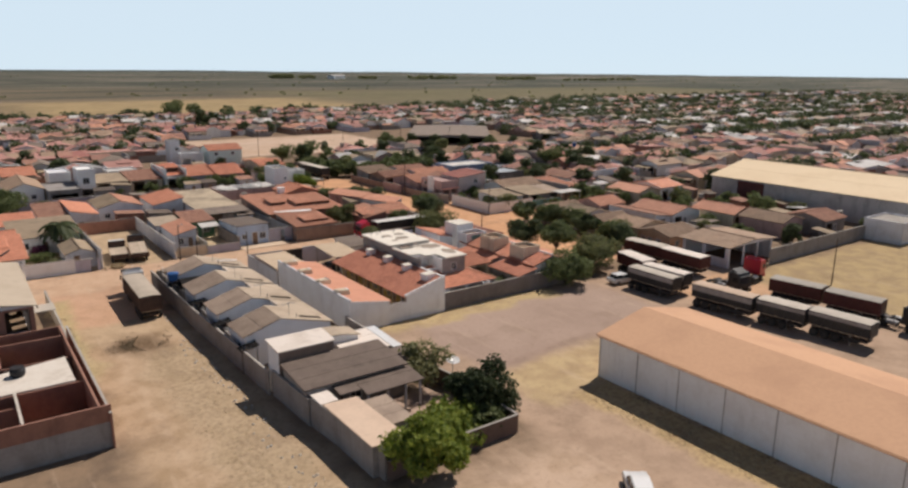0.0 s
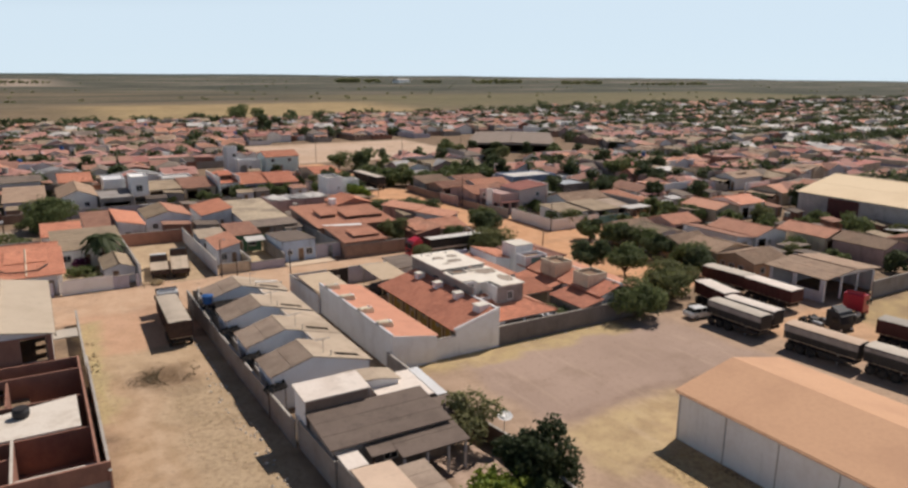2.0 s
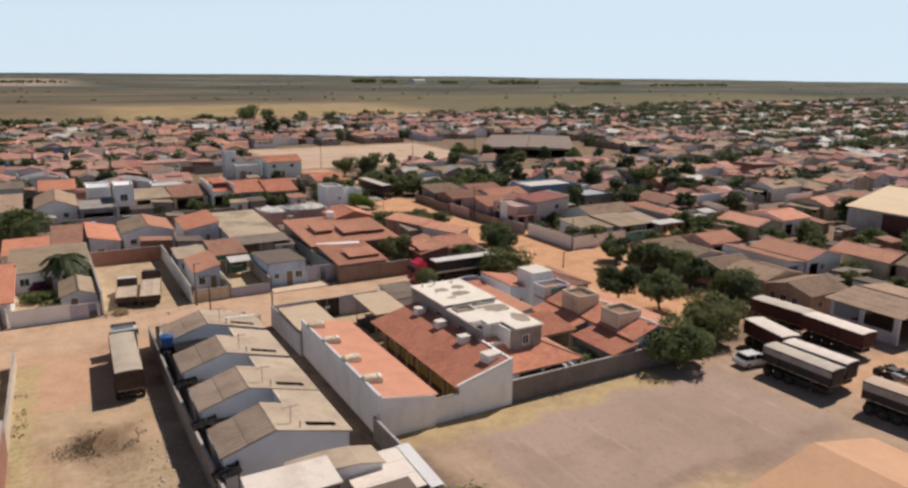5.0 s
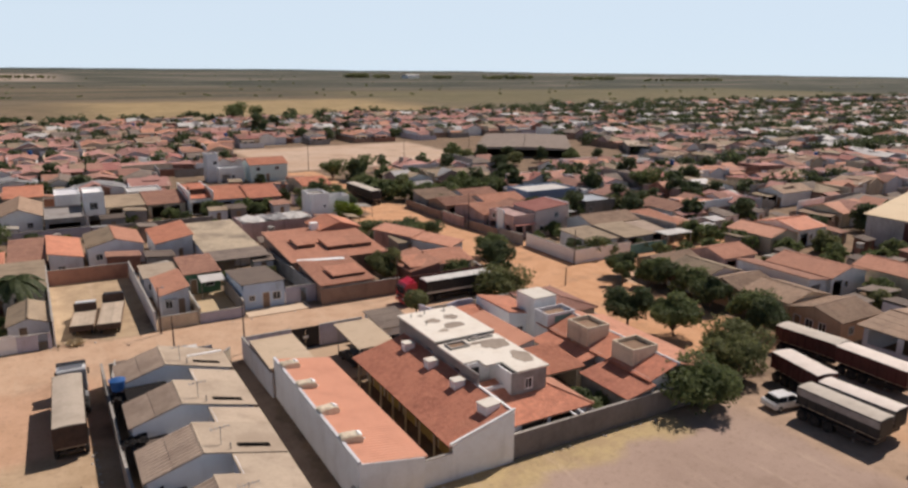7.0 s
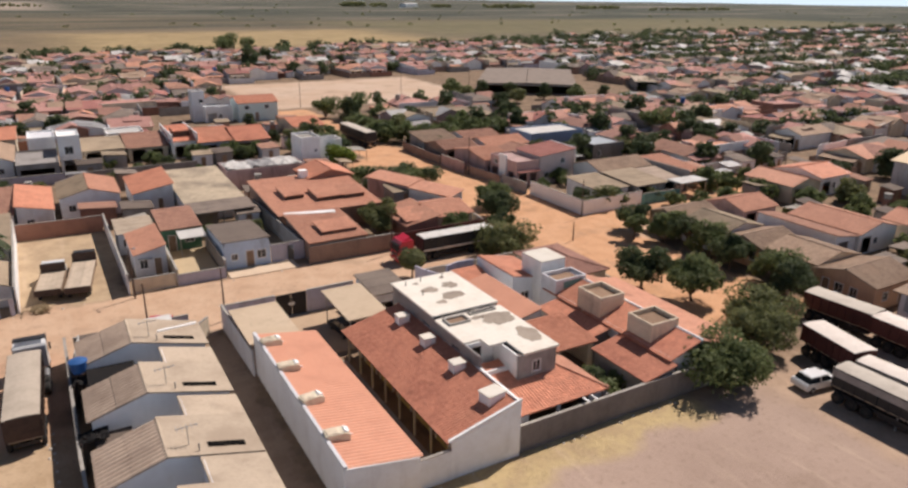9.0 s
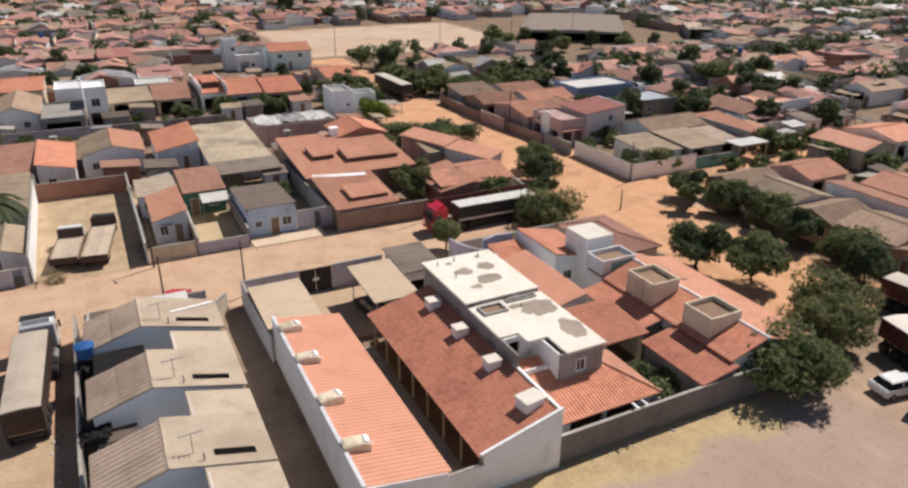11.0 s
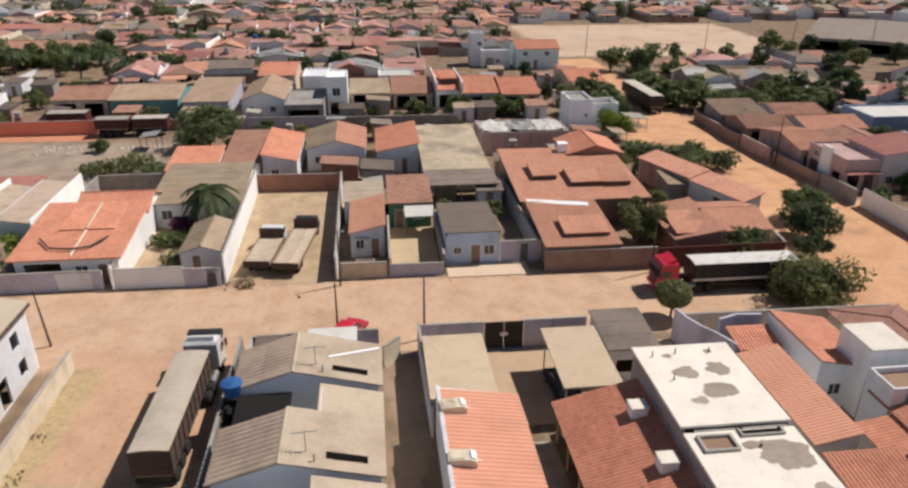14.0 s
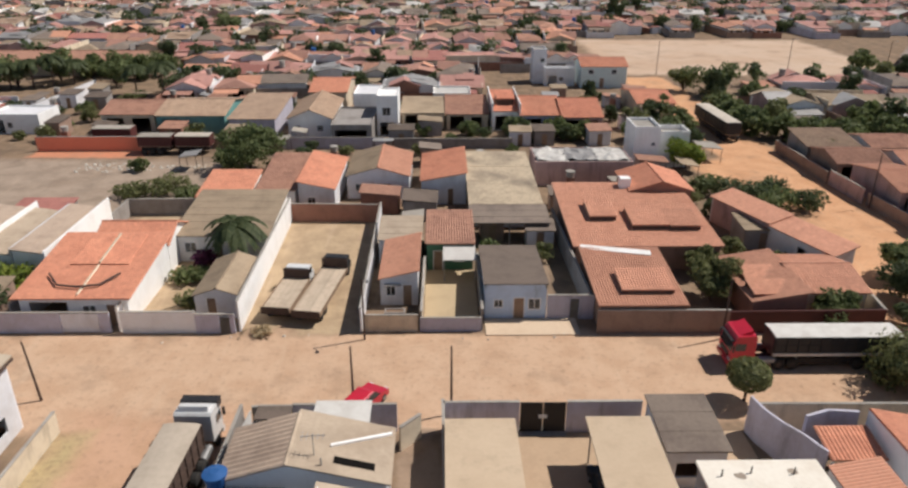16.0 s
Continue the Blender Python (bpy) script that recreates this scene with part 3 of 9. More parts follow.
# ---- ground: one sheet to the horizon ----
def ground_material():
    n = Nodes("dry_earth")
    warp = n.make("ShaderNodeTexNoise")
    warp.inputs["Scale"].default_value, warp.inputs["Detail"].default_value = 0.22, 5.0
    n.link(n.pos, warp.inputs["Vector"])
    sub = n.make("ShaderNodeVectorMath", operation="SUBTRACT")
    n.link(warp.outputs["Color"], sub.inputs[0])
    sub.inputs[1].default_value = (0.5, 0.5, 0.5)
    mul = n.make("ShaderNodeVectorMath", operation="SCALE")
    n.link(sub.outputs[0], mul.inputs[0])
    mul.inputs["Scale"].default_value = 5.0
    add = n.make("ShaderNodeVectorMath", operation="ADD")
    n.link(n.pos, add.inputs[0])
    n.link(mul.outputs[0], add.inputs[1])
    xyz = n.make("ShaderNodeSeparateXYZ")
    n.link(add.outputs[0], xyz.inputs[0])
    fine, mid, wide, vast = n.noise(2.2, 6.0, 0.65), n.noise(0.35, 5.0, 0.6), n.noise(0.05, 5.0, 0.6), n.noise(0.006, 6.0, 0.6)
    grit = n.noise(9.0, 3.0, 0.6)
    streak = n.make("ShaderNodeMapping")
    streak.inputs["Scale"].default_value = (0.0016, 0.010, 1)
    n.link(n.pos, streak.inputs["Vector"])
    strips = n.noise(1.0, 4.0, 0.6, streak.outputs[0])
    plain = n.mix(n.ramp(strips, 0.40, 0.62), C(0.18, 0.145, 0.098), C(0.078, 0.076, 0.054))
    plain = n.mix(n.math("MULTIPLY", n.ramp(wide, 0.5, 0.68), 0.4), plain, C(0.085, 0.08, 0.048))
    col = n.mix(n.math("MULTIPLY", n.ramp(vast, 0.5, 0.62), 0.4), plain, C(0.22, 0.175, 0.105))
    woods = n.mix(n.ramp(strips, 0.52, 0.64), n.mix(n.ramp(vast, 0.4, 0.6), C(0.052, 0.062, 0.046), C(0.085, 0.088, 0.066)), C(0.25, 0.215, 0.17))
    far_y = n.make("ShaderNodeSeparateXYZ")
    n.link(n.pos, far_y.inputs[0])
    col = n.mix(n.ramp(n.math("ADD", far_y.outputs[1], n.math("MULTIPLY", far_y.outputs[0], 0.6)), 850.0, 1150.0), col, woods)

    def zone(col, x0, x1, y0, y1, soft, a, b, which, cover=1.0):
        dx = n.math("SUBTRACT", n.math("ABSOLUTE", n.math("SUBTRACT", xyz.outputs[0], (x0 + x1) / 2)), (x1 - x0) / 2)
        dy = n.math("SUBTRACT", n.math("ABSOLUTE", n.math("SUBTRACT", xyz.outputs[1], (y0 + y1) / 2)), (y1 - y0) / 2)
        inside = n.ramp(n.math("MULTIPLY", n.math("MAXIMUM", dx, dy), -1.0), -soft, soft)
        if cover < 1:
            inside = n.math("MULTIPLY", inside, cover)
        return n.mix(inside, col, n.mix(n.ramp(which, 0.38, 0.66), a, b))

    dirt, dirt2 = C(0.44, 0.30, 0.19), C(0.34, 0.235, 0.15)
    col = zone(col, 0, 240, 350, 545, 35, C(0.44, 0.325, 0.165), C(0.33, 0.245, 0.125), wide, 0.85)
    col = zone(col, -420, 0, 330, 520, 40, C(0.25, 0.185, 0.11), C(0.18, 0.135, 0.082), wide, 0.7)
    col = zone(col, -900, 20, 1250, 2100, 60, C(0.46, 0.375, 0.30), C(0.34, 0.275, 0.21), strips, 0.8)
    col = zone(col, 260, 900, 420, 700, 60, C(0.20, 0.175, 0.09), C(0.15, 0.135, 0.072), wide, 0.7)
    col = zone(col, -320, 900, -400, 318, 12, C(0.27, 0.19, 0.125), C(0.18, 0.13, 0.09), mid)
    col = zone(col, -40, -7, 12.8, 39, 0.6, C(0.50, 0.375, 0.24), C(0.40, 0.295, 0.19), mid)
    col = zone(col, -62, -44.5, 63, 67, 0.6, C(0.60, 0.26, 0.15), C(0.52, 0.25, 0.15), mid)
    col = zone(col, -26, -13, -110, -12, 1.5, C(0.48, 0.345, 0.225), C(0.38, 0.265, 0.16), mid)
    for x in (-22.3, -20.2):
        col = zone(col, x - 0.4, x + 0.4, -70, -6, 0.5, C(0.56, 0.42, 0.29), C(0.50, 0.36, 0.24), mid, 0.5)
    col = zone(col, -26.5, -15.5, -20, -5.5, 2.5, C(0.52, 0.385, 0.25), C(0.44, 0.32, 0.20), mid, 0.75)
    col = zone(col, -26.4, -24.6, -22, -1.5, 0.8, C(0.50, 0.40, 0.22), C(0.36, 0.30, 0.16), fine, 0.7)
    col = zone(col, -22.4, -17.6, -22.2, -19.0, 1.3, C(0.26, 0.165, 0.10), C(0.13, 0.085, 0.055), fine, 0.75)
    col = zone(col, -60, 14, -140, -62, 4, C(0.55, 0.405, 0.295), C(0.46, 0.33, 0.225), mid)
    col = zone(col, 3, 62, -75, -31, 1.5, C(0.46, 0.33, 0.235), C(0.38, 0.27, 0.19), mid)
    col = zone(col, 7, 37, -48.4, -33, 1.2, C(0.42, 0.31, 0.245), C(0.35, 0.255, 0.20), wide)
    col = zone(col, 9, 36, -48.6, -46.8, 0.8, C(0.30, 0.215, 0.165), C(0.36, 0.26, 0.20), mid, 0.8)
    col = zone(col, 7, 22, -57, -49.2, 1.4, C(0.52, 0.395, 0.215), C(0.42, 0.305, 0.17), mid, 0.85)
    # paler yard patch: sunlight on the ground put into the colour
    col = zone(col, -4.5, 0.5, -53, -48, 0.8, C(0.58, 0.43, 0.34), C(0.48, 0.35, 0.27), mid, 0.8)
    col = zone(col, 44, 58, -53, -40, 1.6, C(0.62, 0.39, 0.235), C(0.55, 0.34, 0.20), mid, 0.85)
    col = zone(col, 1, 30, -34.2, -30.6, 0.8, C(0.52, 0.40, 0.20), C(0.42, 0.31, 0.175), mid, 0.85)
    col = zone(col, 10, 15, -95, -57, 0.9, C(0.52, 0.39, 0.20), C(0.36, 0.25, 0.13), fine, 0.85)
    col = zone(col, -20.5, -14, -64, -24, 2.0, C(0.48, 0.37, 0.24), C(0.34, 0.255, 0.165), fine, 0.75)
    col = zone(col, 56, 116, -66, -43, 1.5, C(0.45, 0.335, 0.175), C(0.35, 0.255, 0.145), mid)
    col = zone(col, -90, 80, -0.5, 12.6, 0.7, C(0.58, 0.40, 0.27), C(0.52, 0.345, 0.225), mid)
    col = zone(col, 42, 52, 55, 128, 1.0, C(0.64, 0.37, 0.21), C(0.57, 0.315, 0.17), mid)
    col = zone(col, 37, 56, -26, 62, 1.0, C(0.64, 0.37, 0.21), C(0.57, 0.315, 0.17), mid)
    col = zone(col, 34, 110, 5, 20, 1.0, C(0.63, 0.365, 0.21), C(0.56, 0.315, 0.17), mid)
    col = zone(col, -26.0, -14, -13, 2, 1.2, C(0.56, 0.355, 0.235), C(0.50, 0.315, 0.20), mid)
    col = zone(col, -26.2, -24.4, -30, -1, 0.9, C(0.46, 0.385, 0.20), C(0.36, 0.30, 0.16), fine, 0.75)
    col = zone(col, 42, 112, 131, 190, 2.0, C(0.58, 0.44, 0.33), C(0.52, 0.37, 0.26), wide)
    col = zone(col, -80, -31, 40, 62, 2.0, C(0.39, 0.305, 0.235), C(0.30, 0.235, 0.18), mid)
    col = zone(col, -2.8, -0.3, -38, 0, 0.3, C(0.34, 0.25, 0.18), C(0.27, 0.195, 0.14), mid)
    # patch of burnt weeds on the vacant plot
    col = zone(col, -22.2, -17.6, -23.4, -19.4, 1.4, C(0.12, 0.08, 0.048), C(0.25, 0.17, 0.10), fine, 0.95)
    patch, ruts = n.noise(0.13, 6.0, 0.7), n.make("ShaderNodeMapping")
    ruts.inputs["Rotation"].default_value = (0, 0, 0.5)
    ruts.inputs["Scale"].default_value = (0.9, 0.09, 1)
    n.link(n.pos, ruts.inputs["Vector"])
    scrape = n.noise(1.0, 5.0, 0.65, ruts.outputs[0])
    col = n.mix(n.math("MULTIPLY", n.ramp(patch, 0.5, 0.66), 0.32), col, C(0.20, 0.14, 0.095))
    col = n.mix(n.math("MULTIPLY", n.ramp(scrape, 0.55, 0.70), 0.26), col, C(0.60, 0.46, 0.335))
    speck = n.mix(n.math("MULTIPLY", n.ramp(fine, 0.52, 0.72), 0.34), col, C(0.15, 0.11, 0.07))
    speck = n.mix(n.math("MULTIPLY", n.ramp(grit, 0.62, 0.72), 0.25), speck, C(0.62, 0.53, 0.42))
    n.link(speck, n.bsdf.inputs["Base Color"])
    n.bsdf.inputs["Roughness"].default_value = 0.95
    n.bsdf.inputs["Specular IOR Level"].default_value = 0.1
    n.bump(n.math("ADD", fine, n.math("MULTIPLY", grit, 0.4)), 0.5, 0.08)
    return n.mat


g = M()
edges_x = [-4900, -2000, -600, -200, -80, 0, 80, 200, 600, 2000, 4900]
for i in range(10):
    for j in range(10):
        x0, x1, y0, y1 = edges_x[i], edges_x[i + 1], edges_x[j], edges_x[j + 1]
        g.add([(x, y, 0 if max(abs(x), abs(y)) < 3000 else -12 - 0.0035 * x) for x, y in ((x0, y0), (x1, y0), (x1, y1), (x0, y1))], [(0, 1, 2, 3)])
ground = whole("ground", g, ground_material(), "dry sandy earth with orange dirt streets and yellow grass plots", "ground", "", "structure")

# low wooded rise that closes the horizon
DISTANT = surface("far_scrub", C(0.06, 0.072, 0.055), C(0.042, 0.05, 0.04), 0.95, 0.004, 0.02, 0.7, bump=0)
m = M()
inner, outer = [], []
for i in range(240):
    a = 2 * math.pi * i / 240
    hgt = -5 + 10 * math.sin(a - 1.117) + 3 * noise.noise((math.cos(a) * 9, math.sin(a) * 9, 0)) + 2 * noise.noise((math.cos(a) * 60, math.sin(a) * 60, 2))
    inner.append((3300 * math.cos(a), 3300 * math.sin(a), -16))
    outer.append((4300 * math.cos(a), 4300 * math.sin(a), hgt))
m.loft([inner, outer], cap=False)
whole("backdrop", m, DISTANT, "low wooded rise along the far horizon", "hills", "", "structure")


# ---- row of narrow houses beside the vacant plot ----
def row_house(s, label):
    """One unit of the row: a steep front half with a gable to the south, and a long low slope to the lane on the east."""
    top = thing("row_house", -8.8, s, 0, 0, label, "house", "row houses")
    xr, xw, xe, st = 0.0, -3.9, 5.8, 1.8
    zr, zw, ze = 4.55, 3.35, 3.05
    zs = zr + (ze - zr) * (st - xr) / (xe - xr)
    t = 0.15
    # south gable wall, with the lane side stepped back
    w = M().extrude([(xw + 0.2, 0), (xe - 0.3, 0), (xe - 0.3, ze + 0.05), (xr, zr - 0.02), (xw + 0.2, zw + 0.05)], "y", 0, t)
    part("wall", w, GABLE_WALL, top)
    n_ = M().extrude([(xw + 0.2, 0), (xr + 1.8, 0), (xr + 1.8, zs - 0.04), (xr, zr - 0.04), (xw + 0.2, zw + 0.02)], "y", 4.5, 4.5 + t)
    part("wall", n_, GABLE_WALL, top)
    part("air_conditioner", M().box(xw + 0.5, xw + 1.15, -0.38, -0.02, 2.2, 2.6), DARK_STEEL, top, "dark air conditioner box on the gable")
    part("wall", wall_run(M(), (xw + 0.28, t), (xw + 0.28, 4.5), 0, zw, t, [(1.2, 2.4, 1.0, 2.1)]), PALE_WALL, top)
    window(top, (xw + 0.28, t), (xw + 0.28, 4.5), 0, 1.2, 2.4, 1.0, 2.1)
    back = 7.6 if s < -12 else 4.8
    part("wall", wall_run(M(), (xe - 0.38, 0.16), (xe - 0.38, back), 0, ze - 0.02, t, [(1.0, 1.9, 0.0, 2.1), (3.2, 4.4, 1.0, 2.1)]), PALE_WALL, top)
    window(top, (xe - 0.38, 0.16), (xe - 0.38, 7.6), 0, 1.0, 1.9, 0.0, 2.1, door=True)
    window(top, (xe - 0.38, 0.16), (xe - 0.38, 7.6), 0, 3.2, 4.4, 1.0, 2.1)
    if s < -12:
        part("wall", wall_run(M(), (st + 0.1, 7.5), (xe - 0.46, 7.5), 0, ze, t), PALE_WALL, top)
        part("wall", wall_run(M(), (st + 0.1, 4.8), (st + 0.1, 7.4), 0, zs - 0.05, t), PALE_WALL, top)
    else:
        part("wall", wall_run(M(), (st, 4.6), (xe - 0.46, 4.6), 0, ze, t), PALE_WALL, top)
    part("roof", slope(M(), (xw - 0.1, -0.12, zw - 0.03), (0, 4.75, 0), (xr - xw + 0.1, 0, zr - zw + 0.03), "rib"), FIBRO_RIB, top, "darker corrugated sheets on the front slope")
    part("roof", slope(M(), (xe, 4.9, ze), (0, -5.0, 0), (-xe, 0, zr - ze), "fibro"), FIBRO_PALE, top)
    k = (zr - ze) / xe
    if s < -12:
        part("roof", slope(M(), (xe, 7.75, ze - 0.02), (0, -2.85, 0), (-(xe - st), 0, k * (xe - st)), "fibro"), FIBRO_PALE, top)
    part("ridge", M().extrude([(-0.13, zr - 0.03), (0, zr + 0.07), (0.13, zr - 0.03), (0, zr + 0.0)], "y", -0.12, 4.63), FIBRO_PALE, top, "pale mortar ridge")
    # flush black strip: the gap's shade is colour, the roof below is closed
    part("roof_gutter_slot", M().extrude([(2.5, zr - k * 2.5 + 0.06), (4.8, zr - k * 4.8 + 0.06), (4.8, zr - k * 4.8 - 0.05), (2.5, zr - k * 2.5 - 0.05)], "y", 0.75, 1.3), SHADE_BLACK, top, "black strip painted as the shade of a gap in the roof")
    # unseen white floor, added to reflect light onto the shaded gable wall
    part("yard_slab", M().box(xw + 0.4, st - 0.1, 4.7, 8.3, 0, 0.06), SLAB_WHITE, top, "white slab added in the side yard to bounce light onto the gable")
    rj = random.Random(int(-s * 10))
    for _ in range(5):
        bx, by, bs = rj.uniform(xw + 0.6, xw + 2.2), rj.uniform(5.2, 7.8), rj.uniform(0.25, 0.6)
        part("yard_junk", M().box(bx, bx + bs * 1.4, by, by + bs, 0.06, 0.06 + bs * rj.uniform(0.6, 2.2)), rj.choice((DARK_WOOD, RUBBER, WOOD, DARK_STEEL)), top)
    if -20 < s < -15:
        # added black sheet that darkens the side yard in place of deep shade
        part("shade_net", slope(M(), (xw + 0.4, 5.0, 2.9), (3.4, 0, 0), (0, 3.3, 0.2), "sheet"), BLACK_SHEET_AND_SHADE, top, "black sheet added for the deep shade in the side yard")
    for px_ in (xw + 0.5, xw + 2.4):
        part("porch_post", M().tube((px_, 7.9, 0), (px_, 7.9, 2.3), 0.06), DARK_WOOD, top)
    part("porch_roof", slope(M(), (xw + 0.3, 6.9, 2.25), (2.3, 0, 0), (0, 1.3, 0.1), "fibro"), FIBRO_DARK, top)
    if s > -12:
        part("coping", M().extrude([(2.2, zr - k * 2.2 + 0.02), (5.6, ze + 0.08), (5.6, ze + 0.2), (2.2, zr - k * 2.2 + 0.14)], "y", 0, 0.2).shear(0.62, 2.2, 2.0), WHITE_WALL, top, "white mortar coping slanting across the roof")
    part("vent", M().tube((1.9, 0.4, zs), (1.9, 0.4, zs + 0.5), 0.05), CONCRETE, top)
    ant = M().tube((1.4, 1.1, zr - k * 1.4), (1.4, 1.1, zr + 1.1), 0.03, n=6).tube((0.7, 1.1, zr + 0.95), (2.1, 1.2, zr + 0.95), 0.025, n=6)
    for q in range(5):
        ant.tube((0.8 + 0.3 * q, 0.75 + 0.04 * q, zr + 0.95), (0.8 + 0.3 * q, 1.5 - 0.04 * q, zr + 0.95), 0.018, n=5)
    part("antenna", ant, STEEL, top, "thin metal television aerial")
    rag, rr_ = M(), random.Random(int(-s * 7))
    us, vs = 7, 6
    grid = [(xw - 0.75 + 1.9 * a / us, -1.35 + 1.5 * b / vs + 0.15 * rr_.uniform(-1, 1), 2.45 + 0.35 * a / us + 0.12 * rr_.uniform(-1, 1)) for b in range(vs + 1) for a in range(us + 1)]
    quads = [(b * (us + 1) + a, b * (us + 1) + a + 1, (b + 1) * (us + 1) + a + 1, (b + 1) * (us + 1) + a) for b in range(vs) for a in range(us) if rr_.random() > 0.08]
    rag.add(grid, quads).add([(p[0], p[1], p[2] - 0.05) for p in grid], [tuple(reversed(f)) for f in quads])
    part("lean_to", rag, BLACK_SHEET_AND_SHADE, top, "ragged black sheeting over a yard corner")
    for px_ in (xw - 0.6, xw + 0.9):
        part("porch_post", M().tube((px_, -1.2, 0), (px_, -1.2, 2.5), 0.05, n=6), DARK_WOOD, top)
    # small forecourt wall on the plot side
    part("forecourt_wall", wall_run(M(), (xw + 0.28, 4.7), (xw + 0.28, 8.4), 0, 2.0, t), GREY_WALL, top)
    return top


for s, lab in ((-9.0, "narrow pale-blue row house with grey corrugated front slope"), (-17.6, "narrow pale row house with tan corrugated sheet roof"),
               (-26.0, "narrow pale row house with tan corrugated sheet roof"), (-34.0, "narrow pale row house at the row's end with corrugated roof")):
    row_house(s, lab)

boundary([(-13.55, -0.6), (-13.45, -20.0), (-12.9, -41.0)], 2.3, GREY_WALL, "grey rendered wall between the row houses and vacant plot")
boundary([(-12.9, -0.6), (-12.4, -0.5), (-10.2, -0.5)], 2.1, CREAM_WALL, "short cream wall to the street beside a row house")
boundary([(-10.2, -0.5), (-3.2, -0.5)], 2.2, LILAC_WALL, "lilac-grey street wall of the first row house")
boundary([(-2.9, -2.6), (-1.6, -1.2)], 1.9, CREAM_WALL, "short worn wall piece at the mouth of the lane")
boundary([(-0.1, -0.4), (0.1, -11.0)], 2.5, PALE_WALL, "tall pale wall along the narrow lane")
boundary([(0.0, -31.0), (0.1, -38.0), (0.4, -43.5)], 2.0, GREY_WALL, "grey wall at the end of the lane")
c = thing("carport", -6.6, -2.2, 0, 0, "white sheet carport roof over the row house forecourt", "carport")
part("roof", slope(M(), (-1.9, -1.4, 2.5), (3.7, 0, 0), (0, 2.8, 0.25), "sheet"), TARP_WHITE, c)
for x in (-1.7, 1.6):
    for y in (-1.2, 1.2):
        part("post", M().tube((x, y, 0), (x, y, 2.5), 0.05), STEEL, c)
foot = [(-13.25, -5.2), (-12.55, -2.4)]
m = M()
for d in (0.0, 0.06):
    m.add([(foot[0][0] + d, foot[0][1], 0.0), (foot[1][0] + d, foot[1][1], 0.0), (foot[1][0] + d + 0.1, foot[1][1], 3.2), (foot[0][0] + d + 0.1, foot[0][1], 2.25)], [(0, 1, 2, 3)])
m.f += [(0, 4, 5, 1), (1, 5, 6, 2), (2, 6, 7, 3), (3, 7, 4, 0)]
whole("leaning_sheet", m, TARP_WHITE, "white sheet leaning against the row house yard", "sheet")

# water tank on a stand
wt = thing("water_tank", -12.75, -8.9, 0, 0, "blue plastic water tank on a masonry stand", "water tank")
for sx in (-0.36, 0.36):
    for sy in (-0.36, 0.36):
        part("leg", M().tube((sx * 1.2, sy * 1.2, 0), (sx, sy, 2.82), 0.06, n=6), DARK_STEEL, wt)
part("platform", M().box(-0.55, 0.55, -0.55, 0.55, 2.82, 2.9), DARK_WOOD, wt)
part("brace", M().tube((-0.42, -0.4, 0.6), (0.38, -0.38, 2.4), 0.035, n=6), DARK_STEEL, wt)
tank = M()
ring = lambda r, z: [(r * math.cos(a * math.pi / 8), r * math.sin(a * math.pi / 8), z) for a in range(16)]
tank.loft([ring(0.50, 2.9), ring(0.66, 3.7), ring(0.66, 3.8)])
part("body", tank, BLUE_PLASTIC, wt)
part("lid", M().loft([ring(0.70, 3.8), ring(0.70, 3.86), ring(0.25, 4.0)]), BLUE_PLASTIC, wt)

# larger house at the south end of the row
e = thing("annex_block", -9.75, -41.25, 0, 0, "tall pale block with a slanting dusty white roof", "building")
part("wall", wall_run(M(), (-2.7, -1.3), (2.6, -1.3), 0, 4.55, 0.16), BROWN_RENDER, e, "bare brown rendered wall")
part("wall", wall_run(M(), (-2.7, 1.3), (2.6, 1.3), 0, 4.55, 0.16), PALE_WALL, e)
part("wall", wall_run(M(), (-2.62, -1.22), (-2.62, 1.22), 0, 4.55, 0.16), GABLE_WALL, e)
part("wall", wall_run(M(), (2.52, -1.22), (2.52, 1.22), 0, 4.55, 0.16), BROWN_RENDER, e)
part("roof", M().extrude([(-1.5, 4.57), (1.6, 4.82), (1.6, 4.92), (-1.5, 4.67)], "x", -2.85, 2.75), PALE_SHEET, e)
e = thing("annex_gable", -6.0, -38.9, 0, 0, "low pale room with a shallow bowed tan roof", "building")
part("wall", M().extrude([(-3.2, 0), (2.9, 0), (2.9, 3.35), (1.2, 3.75), (-0.6, 3.85), (-3.2, 3.7)], "y", -0.95, -0.8), GABLE_WALL, e)
part("wall", M().extrude([(-3.2, 0), (2.9, 0), (2.9, 3.35), (1.2, 3.75), (-0.6, 3.85), (-3.2, 3.7)], "y", 1.1, 1.25), GABLE_WALL, e)
part("wall", M().box(2.75, 2.9, -0.8, 1.1, 0, 3.34), GABLE_WALL, e)
part("roof", M().extrude([(-3.3, 3.72), (-0.6, 3.88), (1.2, 3.78), (3.1, 3.36), (3.1, 3.44), (1.2, 3.87), (-0.6, 3.97), (-3.3, 3.81)], "y", -1.1, 1.5), FIBRO_PALE, e)
b = thing("lean_to", -1.8, -40.6, 0, 0, "lean-to with pale corrugated sheets at the lane's end", "lean-to")
part("roof", slope(M(), (-3.9, -2.3, 2.8), (4.5, 0, 0), (0, 5.0, 0.3), "fibro"), PALE_SHEET, b)
